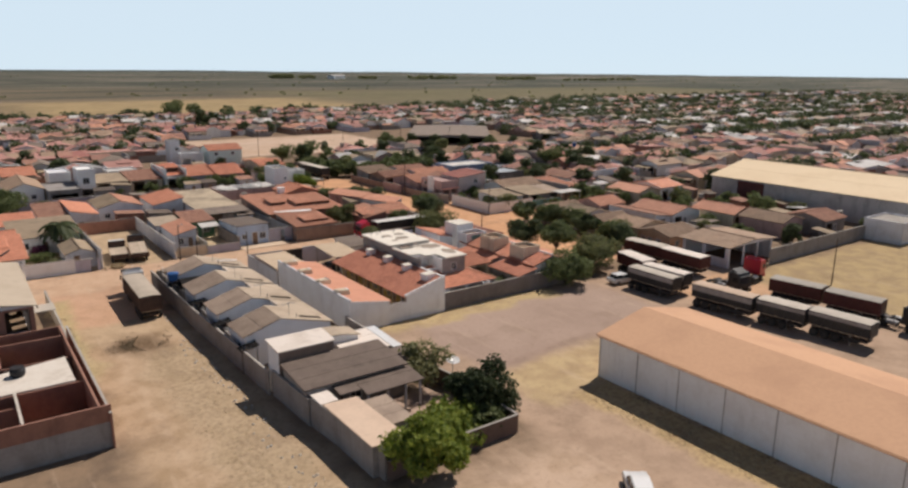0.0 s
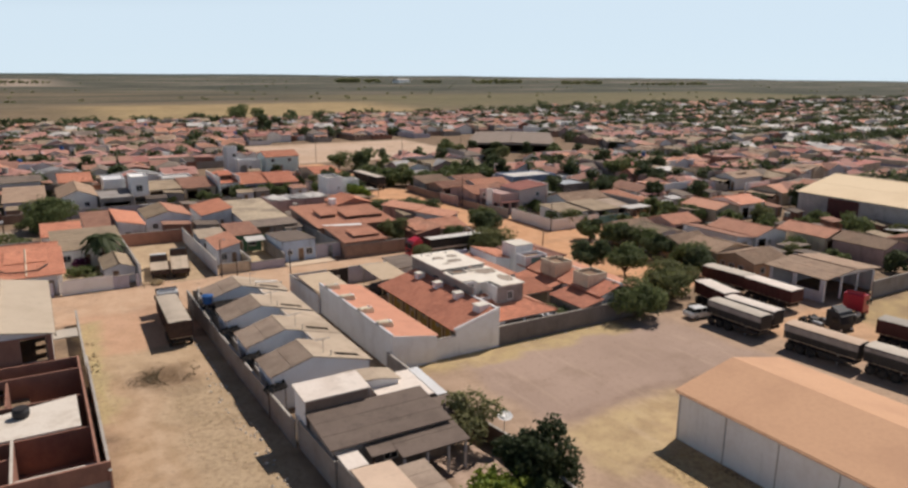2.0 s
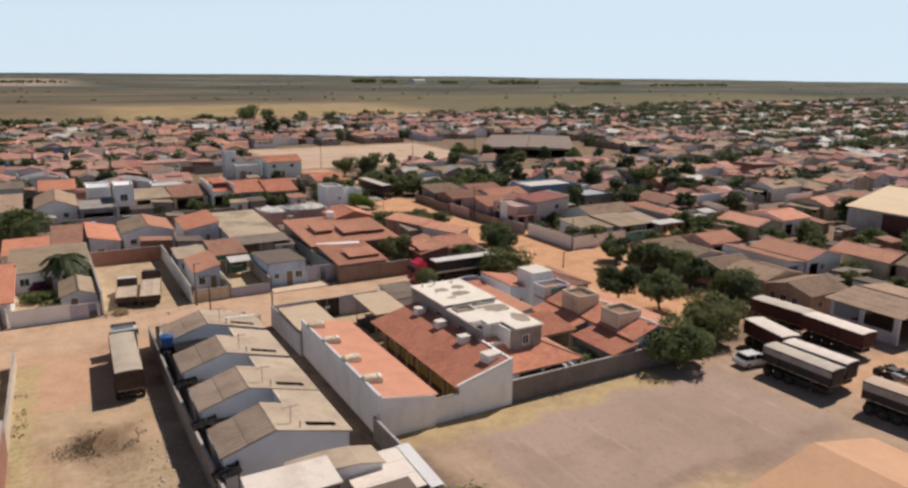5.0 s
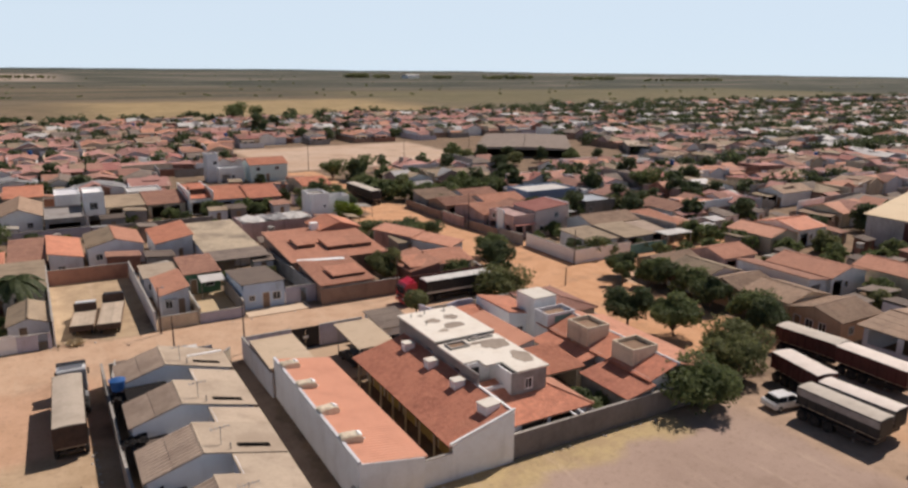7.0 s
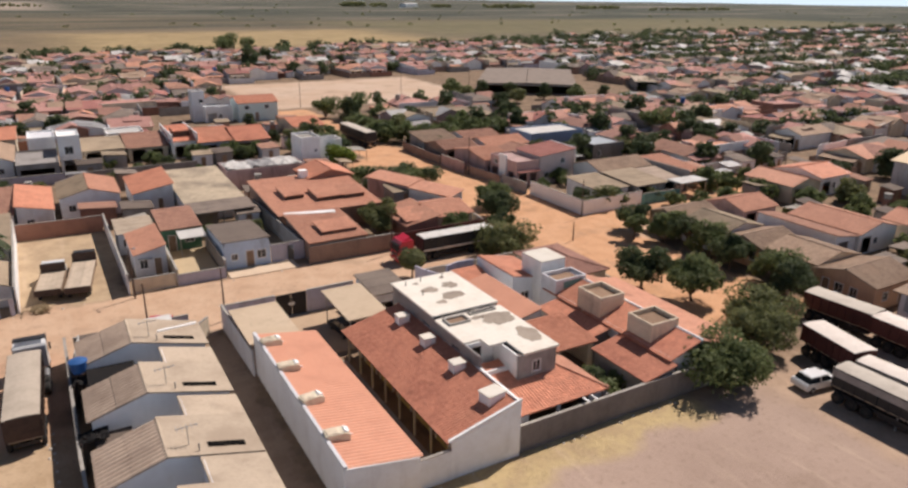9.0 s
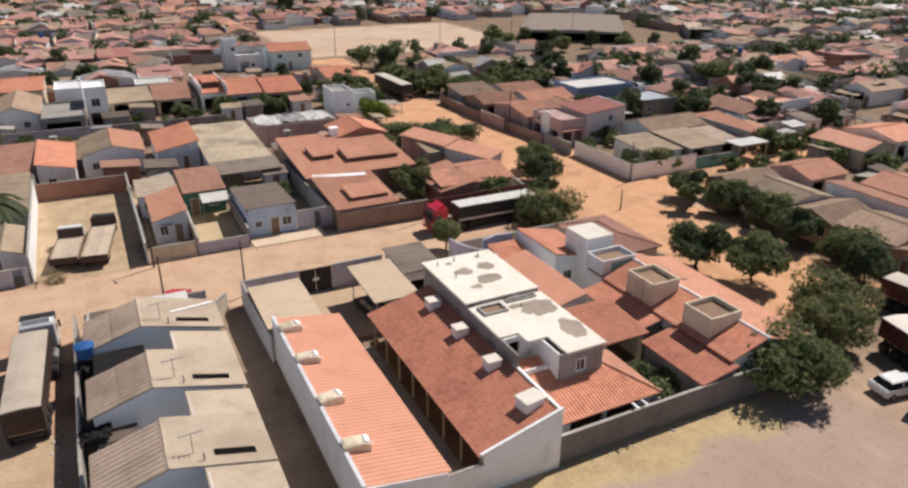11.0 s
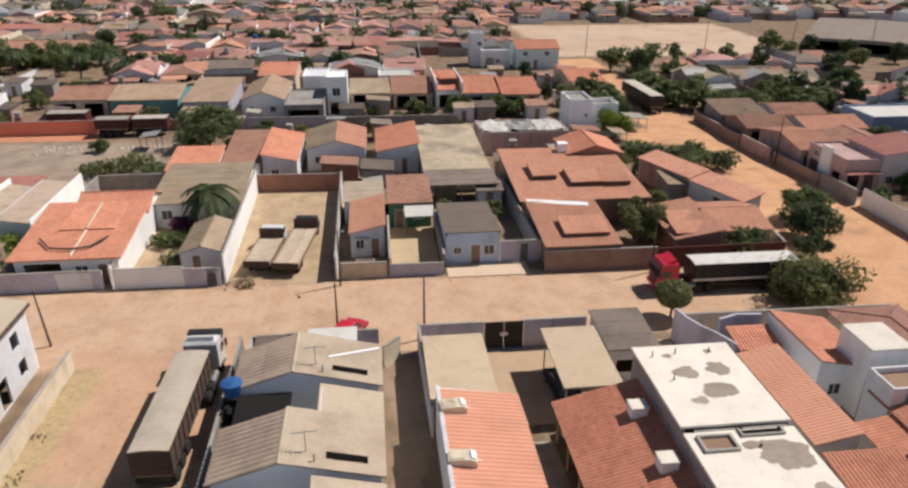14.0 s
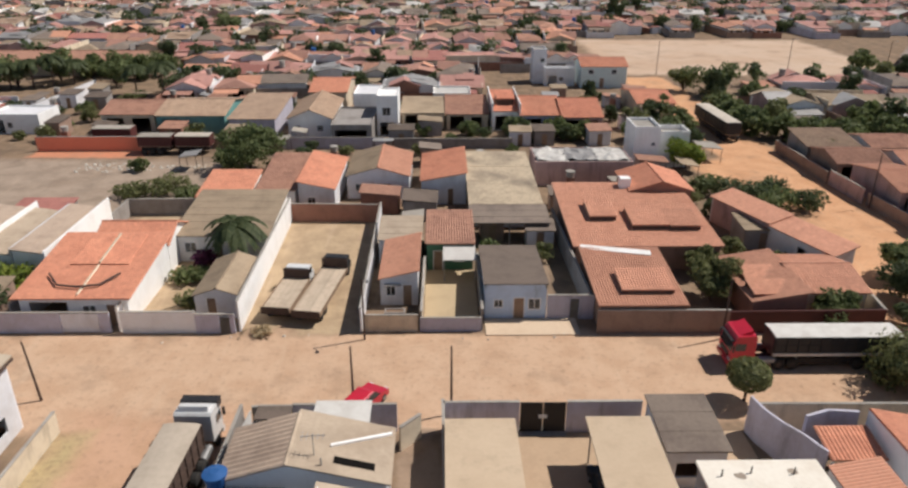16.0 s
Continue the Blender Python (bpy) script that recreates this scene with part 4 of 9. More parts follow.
part("roof", slope(M(), (0.72, -2.7, 2.75), (0.95, 0, 0), (0, 5.6, 0.3), "sheet"), WHITE_PAINT, b, "white sheet strip")
for x in (-2.2, 1.3):
    for y in (-2.0, 2.2):
        part("post", M().tube((x, y, 0), (x, y, 2.8), 0.08), CONCRETE, b)
a_ = thing("side_awning", -1.1, -45.2, 0, 0, "small brown sheet awning at the end of the house", "awning")
part("roof", slope(M(), (-1.5, -1.3, 2.72), (2.9, 0, 0), (0, 2.6, 0.25), "fibro"), FIBRO_BROWN, a_)
for x in (-1.2, 1.1):
    for y in (-1.1, 1.1):
        part("post", M().tube((x, y, 0), (x, y, 2.78), 0.06, n=6), DARK_WOOD, a_)
d_ = thing("satellite_dish", 1.55, -49.5, 0, 0, "white satellite dish on a thin pole above the yard", "dish")
part("pole", M().tube((0, 0, 0), (0, 0, 2.83), 0.04, n=6), STEEL, d_)
disc = lambda r, z: [(r * math.cos(a * math.pi / 10), r * math.sin(a * math.pi / 10) * 0.9 - 0.15 * z, 2.82 + z + 0.25 * r * math.sin(a * math.pi / 10)) for a in range(20)]
part("reflector", M().loft([disc(0.08, 0.0), disc(0.38, 0.05), disc(0.66, 0.15), disc(0.68, 0.16), disc(0.38, 0.08), disc(0.06, 0.03)]), WHITE_PAINT, d_)
part("receiver_arm", M().tube((0, -0.4, 2.86), (0, 0.05, 3.2), 0.025, n=6), STEEL, d_)
h_ = house("corner_house", -12.3, -2.8, -47.9, -43.0, 3.15, 0.5, "south", FIBRO_BROWN, "fibro", GREY_WALL, 0.3,
           {"west": [(1.0, 2.0, 1.0, 2.1, "w")], "south": [(1, 1.9, 0, 2.1, "d"), (4, 5.2, 1, 2.1, "w")]}, label="grey-brown house with a wide corrugated roof behind a yard wall")
v = thing("veranda", -6.6, -48.6, 0, 0, "open veranda under stepped brown corrugated sheets", "veranda")
part("roof", slope(M(), (-1.35, -1.9, 2.45), (5.7, 0, 0), (0, 3.5, 0.5), "fibro"), FIBRO_BROWN, v)
part("roof", slope(M(), (-3.35, -0.85, 2.55), (2.0, 0, 0), (0, 2.0, 0.35), "fibro"), FIBRO_BROWN, v)
for x in (-1.1, 0.8, 2.6, 4.1):
    part("post", M().box(x - 0.08, x + 0.08, -1.7, -1.54, 0, 2.44), PALE_WALL, v)
part("post", M().box(-3.2, -3.08, -0.7, -0.58, 0, 2.55), DARK_WOOD, v)
ws = thing("yard_canopy", -11.3, -49.0, 0, 0, "white sheet over the gap beside an outbuilding", "canopy")
part("sheet", slope(M(), (-0.85, -1.3, 2.62), (1.6, 0, 0), (0, 2.6, 0.12), "sheet"), PALE_SHEET, ws)
for y in (-1.2, 1.2):
    part("post", M().tube((0.6, y, 0), (0.6, y, 2.62), 0.05, n=6), DARK_WOOD, ws)
o = house("outbuilding", -11.9, -9.0, -58.4, -50.5, 2.5, 0.12, "east", DUSTY_SHEET, "fibro", GREY_WALL, 0.1, {"east": [(2, 2.9, 0, 2.1, "d")]},
          label="low outbuilding with pale dusty sheet roof along the plot")
house("outbuilding", -8.85, -6.8, -55.8, -51.5, 2.3, 0.2, "south", FIBRO_RIB, "fibro", GREY_WALL, 0.1, label="small grey-roofed shed in the yard")
boundary([(-12.6, -41.2), (-12.35, -48.5)], 2.4, GREY_WALL, "grey plot wall under the tall block")
boundary([(-12.2, -48.6), (-11.3, -59.2)], 2.5, GREY_WALL, "weathered grey yard wall along the vacant plot")
# brick colour darkened for the shade on the wall's south side
boundary([(-11.2, -59.3), (1.2, -59.2), (1.4, -50.0), (0.5, -43.6)], 1.6, surface("shade_darkened_brick", C(0.17, 0.115, 0.09), C(0.09, 0.065, 0.055), 0.95, 0.7, 8.0, 0.6), "dark brick yard wall facing the dirt lot")


# ---- lodging: two long wings round a passage ----
def roof_box(parent, x, y, z):
    """A small white ventilation box that stands through a roof."""
    o_ = thing("roof_hatch", x, y, z, 0, "small whitewashed masonry tank box on a tiled roof", "roof box", "roof boxes")
    part("body", M().box(-0.5, 0.5, -0.45, 0.45, -0.62, 0.30), WHITE_WALL, o_)
    part("lid", M().loft([[(-0.56, -0.5, 0.303), (0.56, -0.5, 0.303), (0.56, 0.5, 0.303), (-0.56, 0.5, 0.303)], [(-0.56, -0.5, 0.37), (0.56, -0.5, 0.37), (0.56, 0.5, 0.37), (-0.56, 0.5, 0.37)], [(-0.5, -0.44, 0.39), (0.5, -0.44, 0.39), (0.5, 0.44, 0.39), (-0.5, 0.44, 0.39)]]), SLAB_WHITE, o_)
    return o_


wing = thing("lodging_wing", 3.2, -20.3, 0, 0, "long white lodging wing with one salmon tiled slope", "building")
yA, yB = -10.9, 9.5
part("wall", wall_run(M(), (-2.75, yA), (-2.75, yB), 0, 3.75, 0.18), WHITE_WALL, wing)
part("wall", M().extrude([(-2.84, 0), (2.3, 0), (2.3, 2.85), (-2.84, 3.75)], "y", yA - 0.16, yA), WHITE_WALL, wing)
part("wall", M().extrude([(-2.84, 0), (2.3, 0), (2.3, 2.85), (-2.84, 3.75)], "y", yB, yB + 0.16), WHITE_WALL, wing)
doors = []
for i in range(6):
    doors += [(1.2 + i * 3.3, 2.05 + i * 3.3, 0, 2.1), (2.5 + i * 3.3, 3.3 + i * 3.3, 1.1, 2.0)]
part("wall", wall_run(M(), (1.6, yA), (1.6, yB), 0, 2.9, 0.15, doors), YELLOW_WALL, wing)
for q in doors:
    window(wing, (1.6, yA), (1.6, yB), 0, *q, door=q[2] == 0)
part("roof", slope(M(), (2.55, yB + 0.1, 2.85), (0, yA - yB - 0.2, 0), (-5.2, 0, 0.85), "broad"), TILE_SALMON, wing)
part("parapet", M().box(-2.86, -2.62, yA - 0.16, yB + 0.16, 3.75, 3.92), PALE_WALL, wing)
CREAM_SHELL = surface("stained_cream_shell", C(0.74, 0.67, 0.52), C(0.46, 0.39, 0.28), 0.9, 0.9, 4.0, 0.6, streak=0.4)
for y, tilt in ((-12.9, 4), (-17.6, -3), (-22.9, 8), (-27.8, -6)):
    o_ = thing("roof_hatch", 1.05, y, 3.66, tilt, "low cream masonry tank shell on the salmon tiles", "roof box", "roof boxes")
    prof = [(-0.62, -0.12), (0.95, -0.35), (1.02, 0.14), (0.92, 0.36), (0.6, 0.48), (0.0, 0.5), (-0.62, 0.5)]
    part("body", M().extrude(prof, "y", -0.46, 0.46), CREAM_SHELL, o_)
    part("lip", M().extrude([(0.62, 0.49), (0.92, 0.37), (0.97, 0.43), (0.66, 0.58)], "y", -0.3, 0.34), WHITE_WALL, o_)
    part("cover", M().extrude([(-0.5, 0.506), (0.3, 0.506), (0.26, 0.55), (-0.5, 0.56)], "y", -0.36, 0.34), CREAM_WALL, o_)
    part("overflow", M().tube((1.0, 0.1, 0.02), (1.28, 0.16, -0.16), 0.045), WHITE_WALL, o_)
wing = thing("lodging_wing", 10.7, -21.5, 0, 0, "long lodging wing with red tiled roof and yellow porch", "building")
yA, yB = -9.4, 9.6
part("wall", wall_run(M(), (2.75, yA), (2.75, yB), 0, 4.3, 0.18), WHITE_WALL, wing)
part("wall", M().extrude([(-2.7, 0), (2.84, 0), (2.84, 4.3), (-2.7, 2.85)], "y", yA - 0.16, yA), WHITE_WALL, wing)
part("wall", M().extrude([(-1.4, 0), (2.84, 0), (2.84, 4.3), (-1.4, 3.2)], "y", yB, yB + 0.16), WHITE_WALL, wing)
part("wall", wall_run(M(), (-1.3, yA), (-1.3, yB), 0, 3.15, 0.15, doors), YELLOW_WALL, wing)
for q in doors:
    window(wing, (-1.3, yA), (-1.3, yB), 0, *q, door=q[2] == 0)
for i in range(8):
    y = yA + 0.5 + i * 2.57
    part("post", M().tube((-2.55, y, 0), (-2.55, y, 2.72), 0.09), CREAM_WALL, wing)
part("roof", slope(M(), (-2.95, yA + 0.02, 2.78), (0, yB - yA + 0.2, 0), (5.7, 0, 1.5), "tile"), TILE_RED, wing)
part("coping", M().box(2.66, 2.86, yA + 0.1, yA + 5.6, 4.3, 4.44), WHITE_WALL, wing)
part("parapet", M().extrude([(-2.9, 2.9), (2.86, 4.42), (2.86, 4.62), (-2.9, 3.1)], "y", yA - 0.2, yA - 0.003), WHITE_WALL, wing)
for y in (-15.3, -20.0, -24.8, -29.5):
    rb = roof_box(wing, 12.25, y + 0.45, 4.3)
rb.matrix_basis = pose(12.3, -29.2, 4.25, 0, 0, 8) @ Matrix.Diagonal((1.45, 1.3, 1.1, 1))
boundary([(5.5, -31.0), (8.0, -31.0)], 2.3, WHITE_WALL, "white wall that closes the passage between the wings")
b = M().box(5.0, 8.0, -30.9, -12.2, 0.0, 0.06)
whole("passage_paving", b, CONCRETE, "worn concrete paving in the passage between wings", "paving", "", "structure")

# forecourt of the lodging
boundary([(-0.1, -0.75), (5.05, -0.75)], 2.5, LILAC_WALL, "lilac-grey street wall of the lodging")
boundary([(8.25, -0.75), (13.3, -0.75)], 2.5, LILAC_WALL, "lilac-grey street wall of the lodging")
gt = thing("gate", 6.65, -0.75, 0, 0, "dark steel double gate with a small white plate", "gate")
for x0 in (-1.55, 0.02):
    leaf = M().box(x0, x0 + 1.53, -0.03, 0.03, 0.08, 2.45)
    for i in range(6):
        leaf.box(x0 + 0.1 + i * 0.25, x0 + 0.14 + i * 0.25, -0.055, 0.055, 0.1, 2.42)
    part("leaf", leaf, DARK_STEEL, gt)
part("plate", M().box(-0.3, 0.3, -0.075, -0.06, 1.2, 1.5), WHITE_PAINT, gt)
part("threshold", M().box(-1.6, 1.6, -0.5, 0.6, 0.0, 0.06), CONCRETE, gt)
c = thing("carport", 2.2, -6.8, 0, 0, "flat carport with pale fibre-cement sheets", "carport")
part("roof", slope(M(), (-2.2, -3.9, 2.85), (4.5, 0, 0), (0.0, 7.6, 0.12), "sheet"), CARPORT_SHEET, c)
for x in (2.1,):
    for y in (-3.4, 0, 3.4):
        part("post", M().tube((x, y, 0), (x, y, 2.85), 0.06), STEEL, c)
c = thing("carport", 11.0, -7.2, 0, 0, "sloping carport with pale fibre-cement sheets", "carport")
part("roof", slope(M(), (-2.1, -3.4, 3.0), (4.1, 0, 0), (0, 7.2, 0.3), "sheet"), CARPORT_SHEET, c)
for x in (-1.8, 1.9):
    for y in (-3.0, 3.2):
        part("post", M().tube((x, y, 0), (x, y, 3.0), 0.06), STEEL, c)
c = house("gatehouse", 13.4, 17.0, -6.3, -1.4, 3.0, 0.35, "south", FIBRO_GREY, "fibro", PALE_WALL, 0.2, {"south": [(0.6, 2.2, 0.9, 2.0, "o")]}, label="low room with a stained grey sheet roof by the street")
b = M().box(0.1, 20.4, -10.4, -0.85, 0, 0.05)
whole("forecourt_paving", b, SANDY, "dusty sandy forecourt behind the street wall", "paving", "", "structure")

# two-storey block with a flat limewashed roof
blk = thing("flat_roofed_block", 16.4, -18.6, 0, 0, "two-storey raw block with a stained limewashed flat roof", "building")
zt = 5.6
part("wall", wall_run(M(), (-2.95, -7.2), (-2.95, 0.1), 0, zt - 0.224, 0.16, [(3, 4.2, 3.6, 4.6)]), GREY_WALL, blk)
part("wall", wall_run(M(), (-2.95, 0.1), (-2.95, 8.0), 0, zt - 0.004, 0.16, [(0.7, 1.9, 3.6, 4.6)]), GREY_WALL, blk)
part("wall", wall_run(M(), (-3.0, 8.0), (3.2, 8.0), 0, zt - 0.004, 0.16), GREY_WALL, blk)
part("wall", wall_run(M(), (3.1, 7.9), (3.1, 0.1), 0, zt - 0.004, 0.16, [(4, 5.2, 3.6, 4.6)]), GREY_WALL, blk)
part("wall", wall_run(M(), (3.1, 0.1), (3.1, -8.4), 0, zt - 0.224, 0.16), GREY_WALL, blk)
part("wall", wall_run(M(), (-0.4, -8.4), (3.02, -8.4), 0, zt - 0.224, 0.16, [(1.3, 2.1, 3.7, 4.7)]), GREY_WALL, blk)
window(blk, (-0.4, -8.4), (3.02, -8.4), 0, 1.3, 2.1, 3.7, 4.7)
part("wall", wall_run(M(), (-0.4, -8.3), (-0.4, -5.0), 2.9, zt - 0.224, 0.14), WHITE_WALL, blk)
part("wall", wall_run(M(), (-2.9, -7.2), (-0.5, -7.2), 2.9, 4.0, 0.14), WHITE_WALL, blk, "low white balcony wall")
part("wall", wall_run(M(), (-2.9, -5.0), (-0.5, -5.0), 2.9, zt - 0.224, 0.14, [(0.5, 1.35, 0.0, 2.1)]), WHITE_WALL, blk)
part("balcony_floor", M().box(-2.9, -0.4, -7.2, -5.0, 2.78, 2.9), CONCRETE, blk)
part("roof", M().box(-3.15, 3.3, 0.1, 8.2, zt, zt + 0.16), SLAB_WHITE, blk, "limewashed upper roof slab with round water stains")
part("roof", M().box(-3.1, 3.3, -4.9, -0.2, zt - 0.22, zt - 0.06).box(0.0, 3.3, -8.6, -4.9, zt - 0.22, zt - 0.06).box(-1.6, 0.0, -6.2, -4.9, zt - 0.22, zt - 0.06), SLAB_WHITE, blk, "lower limewashed roof slab with a notched edge")
part("stair_well", M().box(-2.4, 0.0, -0.2, 0.1, zt - 0.4, zt - 0.1).box(0.4, 3.0, -0.2, 0.1, zt - 0.3, zt - 0.1), GREY_WALL, blk)
for sx, sy, r, k_, z in ((-0.75, 5.1, 0.78, 0.8, zt + 0.164), (1.35, 5.35, 0.72, 1.0, zt + 0.164), (0.7, 3.1, 1.15, 0.62, zt + 0.164), (-1.0, 2.3, 0.5, 0.7, zt + 0.164), (-1.2, 7.0, 0.3, 0.8, zt + 0.164), (1.6, 7.3, 0.28, 0.8, zt + 0.164),
                         (1.55, -2.3, 1.45, 0.85, zt - 0.056), (2.35, -5.9, 0.85, 1.5, zt - 0.056), (0.3, -1.5, 0.6, 0.5, zt - 0.056)):
    st = M()
    rim = []
    for k in range(44):
        a = 2 * math.pi * k / 44
        w_ = 1 + 0.34 * noise.noise((1.3 * math.cos(a), 1.3 * math.sin(a), sx)) + 0.22 * noise.noise((4.2 * math.cos(a), 4.2 * math.sin(a), sy))
        rim.append((min(sx + r * w_ * math.cos(a), 3.25), sy + k_ * r * w_ * math.sin(a)))
    st.loft([[(x, y, z) for x, y in rim], [(x, y, z + 0.006) for x, y in rim]])
    part("stain", st, DAMP, blk, "grey-brown dried puddle stain")
for sx, sy in ((-2.2, 7.0), (-0.6, 7.2), (1.6, 7.1), (-1.8, 4.4)):
    part("starter_bar", M().tube((sx, sy, zt), (sx, sy, zt + 0.6), 0.06, 0.03), DARK_STEEL, blk)
part("hatch_opening", M().box(-2.45, -0.75, -1.75, -0.75, zt - 0.052, zt - 0.046), RUST, blk, "brown silted floor inside a low curb")
# thin black plate on the slab, coloured as the shade down the slot
part("hatch_slot", M().box(0.05, 2.35, -0.75, -0.28, zt - 0.052, zt - 0.046), SHADE_BLACK, blk, "long black plate painted as the shade of a slot between two roof slabs")
for x0_, x1_, y0_, y1_ in ((-0.05, 0.05, -0.85, -0.2), (0.05, 2.5, -0.85, -0.75), (2.35, 2.5, -0.75, -0.2)):
    part("slot_curb", M().box(x0_, x1_, y0_, y1_, zt - 0.056, zt + 0.1), CONCRETE, blk)
part("roof_hatch_frame", M().box(-2.6, -0.6, -1.9, -1.75, zt - 0.06, zt + 0.12).box(-2.6, -0.6, -0.75, -0.6, zt - 0.06, zt + 0.12).box(-2.6, -2.45, -1.75, -0.75, zt - 0.06, zt + 0.12).box(-0.75, -0.6, -1.75, -0.75, zt - 0.06, zt + 0.12), CONCRETE, blk)

# hipped tiled porch by the lot wall, roofs behind it
ax_ = house("tiled_annex", 14.2, 22.0, -30.0, -24.6, 2.6, 0.1, "flat", SANDY, "tile", WHITE_WALL, 0.2, {"south": [(0.8, 3.4, 0.2, 2.3, "o"), (3.7, 6.4, 0.2, 2.3, "o")]}, label="open-fronted hipped annex under orange barrel tiles by the lot wall")
al = ax_.matrix_basis.translation
part("roof", slope(M(), (14.0 - al.x, -30.35 - al.y, 2.62), (8.2, 0, 0), (0, 5.9, 1.3), "tile", (0.0, 0.56)), TILE_ORANGE, ax_)
part("roof", slope(M(), (22.2 - al.x, -30.35 - al.y, 2.62), (0, 5.9, 0), (-3.6, 0, 1.3), "tile", (0.98, 1.0)), TILE_PINK, ax_)
part("ridge", caps(M(), (22.2 - al.x, -30.35 - al.y, 2.68), (18.6 - al.x, -24.45 - al.y, 3.98), 0.13), TILE_PINK, ax_)
for k in range(2):
    part("rafter_end", M().box(19.6 + 0.8 * k - al.x, 19.75 + 0.8 * k - al.x, -31.1 - al.y, -30.2 - al.y, 2.5, 2.58), WHITE_WALL, ax_)
house("courtyard_house", 22.4, 26.5, -23.5, -18.8, 2.6, 0.5, "south", TILE_ORANGE, "tile", CREAM_WALL, 0.3, {"south": [(0.5, 3.6, 0.1, 2.3, "o")], "west": [(1, 2, 1, 2.1, "w")]}, label="small open porch house under one low orange tiled slope")
house("courtyard_wing", 22.5, 25.3, -17.4, -7.6, 2.8, 0.6, "west", TILE_SALMON, "tile", WHITE_WALL, 0.1, label="long narrow salmon tiled wing beside the flat block")
house("east_house", 25.9, 28.8, -30.5, -24.4, 2.3, 0.55, "west", TILE_RED, "tile", GREY_WALL, 0.25, {"south": [(1.2, 2.2, 0.8, 1.9, "w")]}, label="narrow wing with low orange tiles behind the lot wall", parapet=0.0)
house("east_house", 26.6, 28.7, -22.8, -15.6, 2.5, 0.4, "west", TILE_ORANGE, "tile", GREY_WALL, 0.25, label="narrow tiled lean-to below a higher orange roof", parapet=0.0)
for y0_, y1_, mat_, word in ((-30.1, -24.9, TILE_RED, "house with orange tiles and a white mortar ridge"), (-24.4, -19.4, TILE_ORANGE, "orange tiled house with a white ridge between two water towers"), (-18.8, -13.2, TILE_ORANGE, "orange tiled house with a white ridge beside a tower")):
    eh = thing("east_house", 32.2, y0_, 0, 0, word, "house")
    BUILT.append((28.8, 35.6, y0_, y1_))
    ln = y1_ - y0_
    part("wall", wall_run(M(), (-3.1, 0.1), (-3.1, ln - 0.1), 0, 3.25, 0.15, [(1.0, 2.0, 1.0, 2.0)]), WHITE_WALL, eh)
    part("wall", wall_run(M(), (2.4, 0.1), (2.4, ln - 0.1), 0, 3.4, 0.15), CREAM_WALL, eh)
    for yy in ((0.1, 0.25), (ln - 0.25, ln - 0.1)):
        part("wall", M().extrude([(-3.1, 0), (2.4, 0), (2.4, 3.4), (0, 4.1), (-3.1, 3.2)], "y", *yy), WHITE_WALL, eh)
    part("roof", slope(M(), (-3.5, -0.15, 3.12), (0, ln + 0.3, 0), (3.5, 0, 1.05), "tile"), mat_, eh)
    part("roof", slope(M(), (2.9, ln + 0.15, 3.3), (0, -ln - 0.3, 0), (-2.9, 0, 0.87), "tile"), TILE_PINK, eh)
    part("ridge", caps(M(), (0, -0.2, 4.2), (0, ln + 0.2, 4.2), 0.14), WHITE_WALL, eh, "white mortar ridge")
    part("eave_board", M().box(2.86, 2.94, -0.15, ln + 0.15, 3.1, 3.26), DARK_WOOD, eh)
house("east_house", 26.8, 31.4, -10.6, -3.6, 3.0, 0.9, "east", TILE_ORANGE, "tile", GABLE_WALL, 0.02, {"south": [(1, 2, 1, 2, "w")]}, label="white-walled house with one salmon tiled slope near the corner", parapet=0.0)
pr = thing("porch_roof", 24.8, -5.4, 0, 0, "small orange tiled porch roof behind a curved wall", "roof")
part("roof", slope(M(), (-1.7, -1.4, 2.55), (3.4, 0, 0), (0, 2.6, 0.5), "tile"), TILE_ORANGE, pr)
for x in (-1.5, 1.5):
    part("post", M().tube((x, -1.2, 0), (x, -1.2, 2.55), 0.09), WHITE_WALL, pr)
house("east_house", 35.3, 38.0, -29.4, -13.4, 2.5, 0.5, "east", TILE_PINK, "tile", CREAM_WALL, 0.3, label="long pale tiled porch wing along the side street", parapet=0.0)
house("corner_house", 33.0, 38.8, -11.0, -2.2, 2.8, 0.9, "hip", TILE_DUSK, "tile", CREAM_WALL, 0.3, label="brown tiled corner house by the crossing")


def water_tower(x0, x1, y0, y1, z, wall):
    t_ = thing("water_tower", (x0 + x1) / 2, (y0 + y1) / 2, 0, 0, "square rendered water tank rising through tiled roofs", "water tower", "water towers")
    hx, hy = (x1 - x0) / 2, (y1 - y0) / 2
    part("body", M().box(-hx, hx, -hy, hy, 0, z - 0.5), wall, t_)
    for a, b in (((-hx, -hy + 0.07), (hx, -hy + 0.07)), ((-hx, hy - 0.07), (hx, hy - 0.07))):
        part("rim", wall_run(M(), a, b, z - 0.5, z, 0.14), wall, t_)
    for a, b in (((-hx + 0.07, -hy + 0.14), (-hx + 0.07, hy - 0.14)), ((hx - 0.07, -hy + 0.14), (hx - 0.07, hy - 0.14))):
        part("rim", wall_run(M(), a, b, z - 0.5, z, 0.14), wall, t_)
    part("cover", M().box(-hx + 0.14, hx - 0.14, -hy + 0.14, hy - 0.14, z - 0.5, z - 0.42), RUST, t_)
    return t_


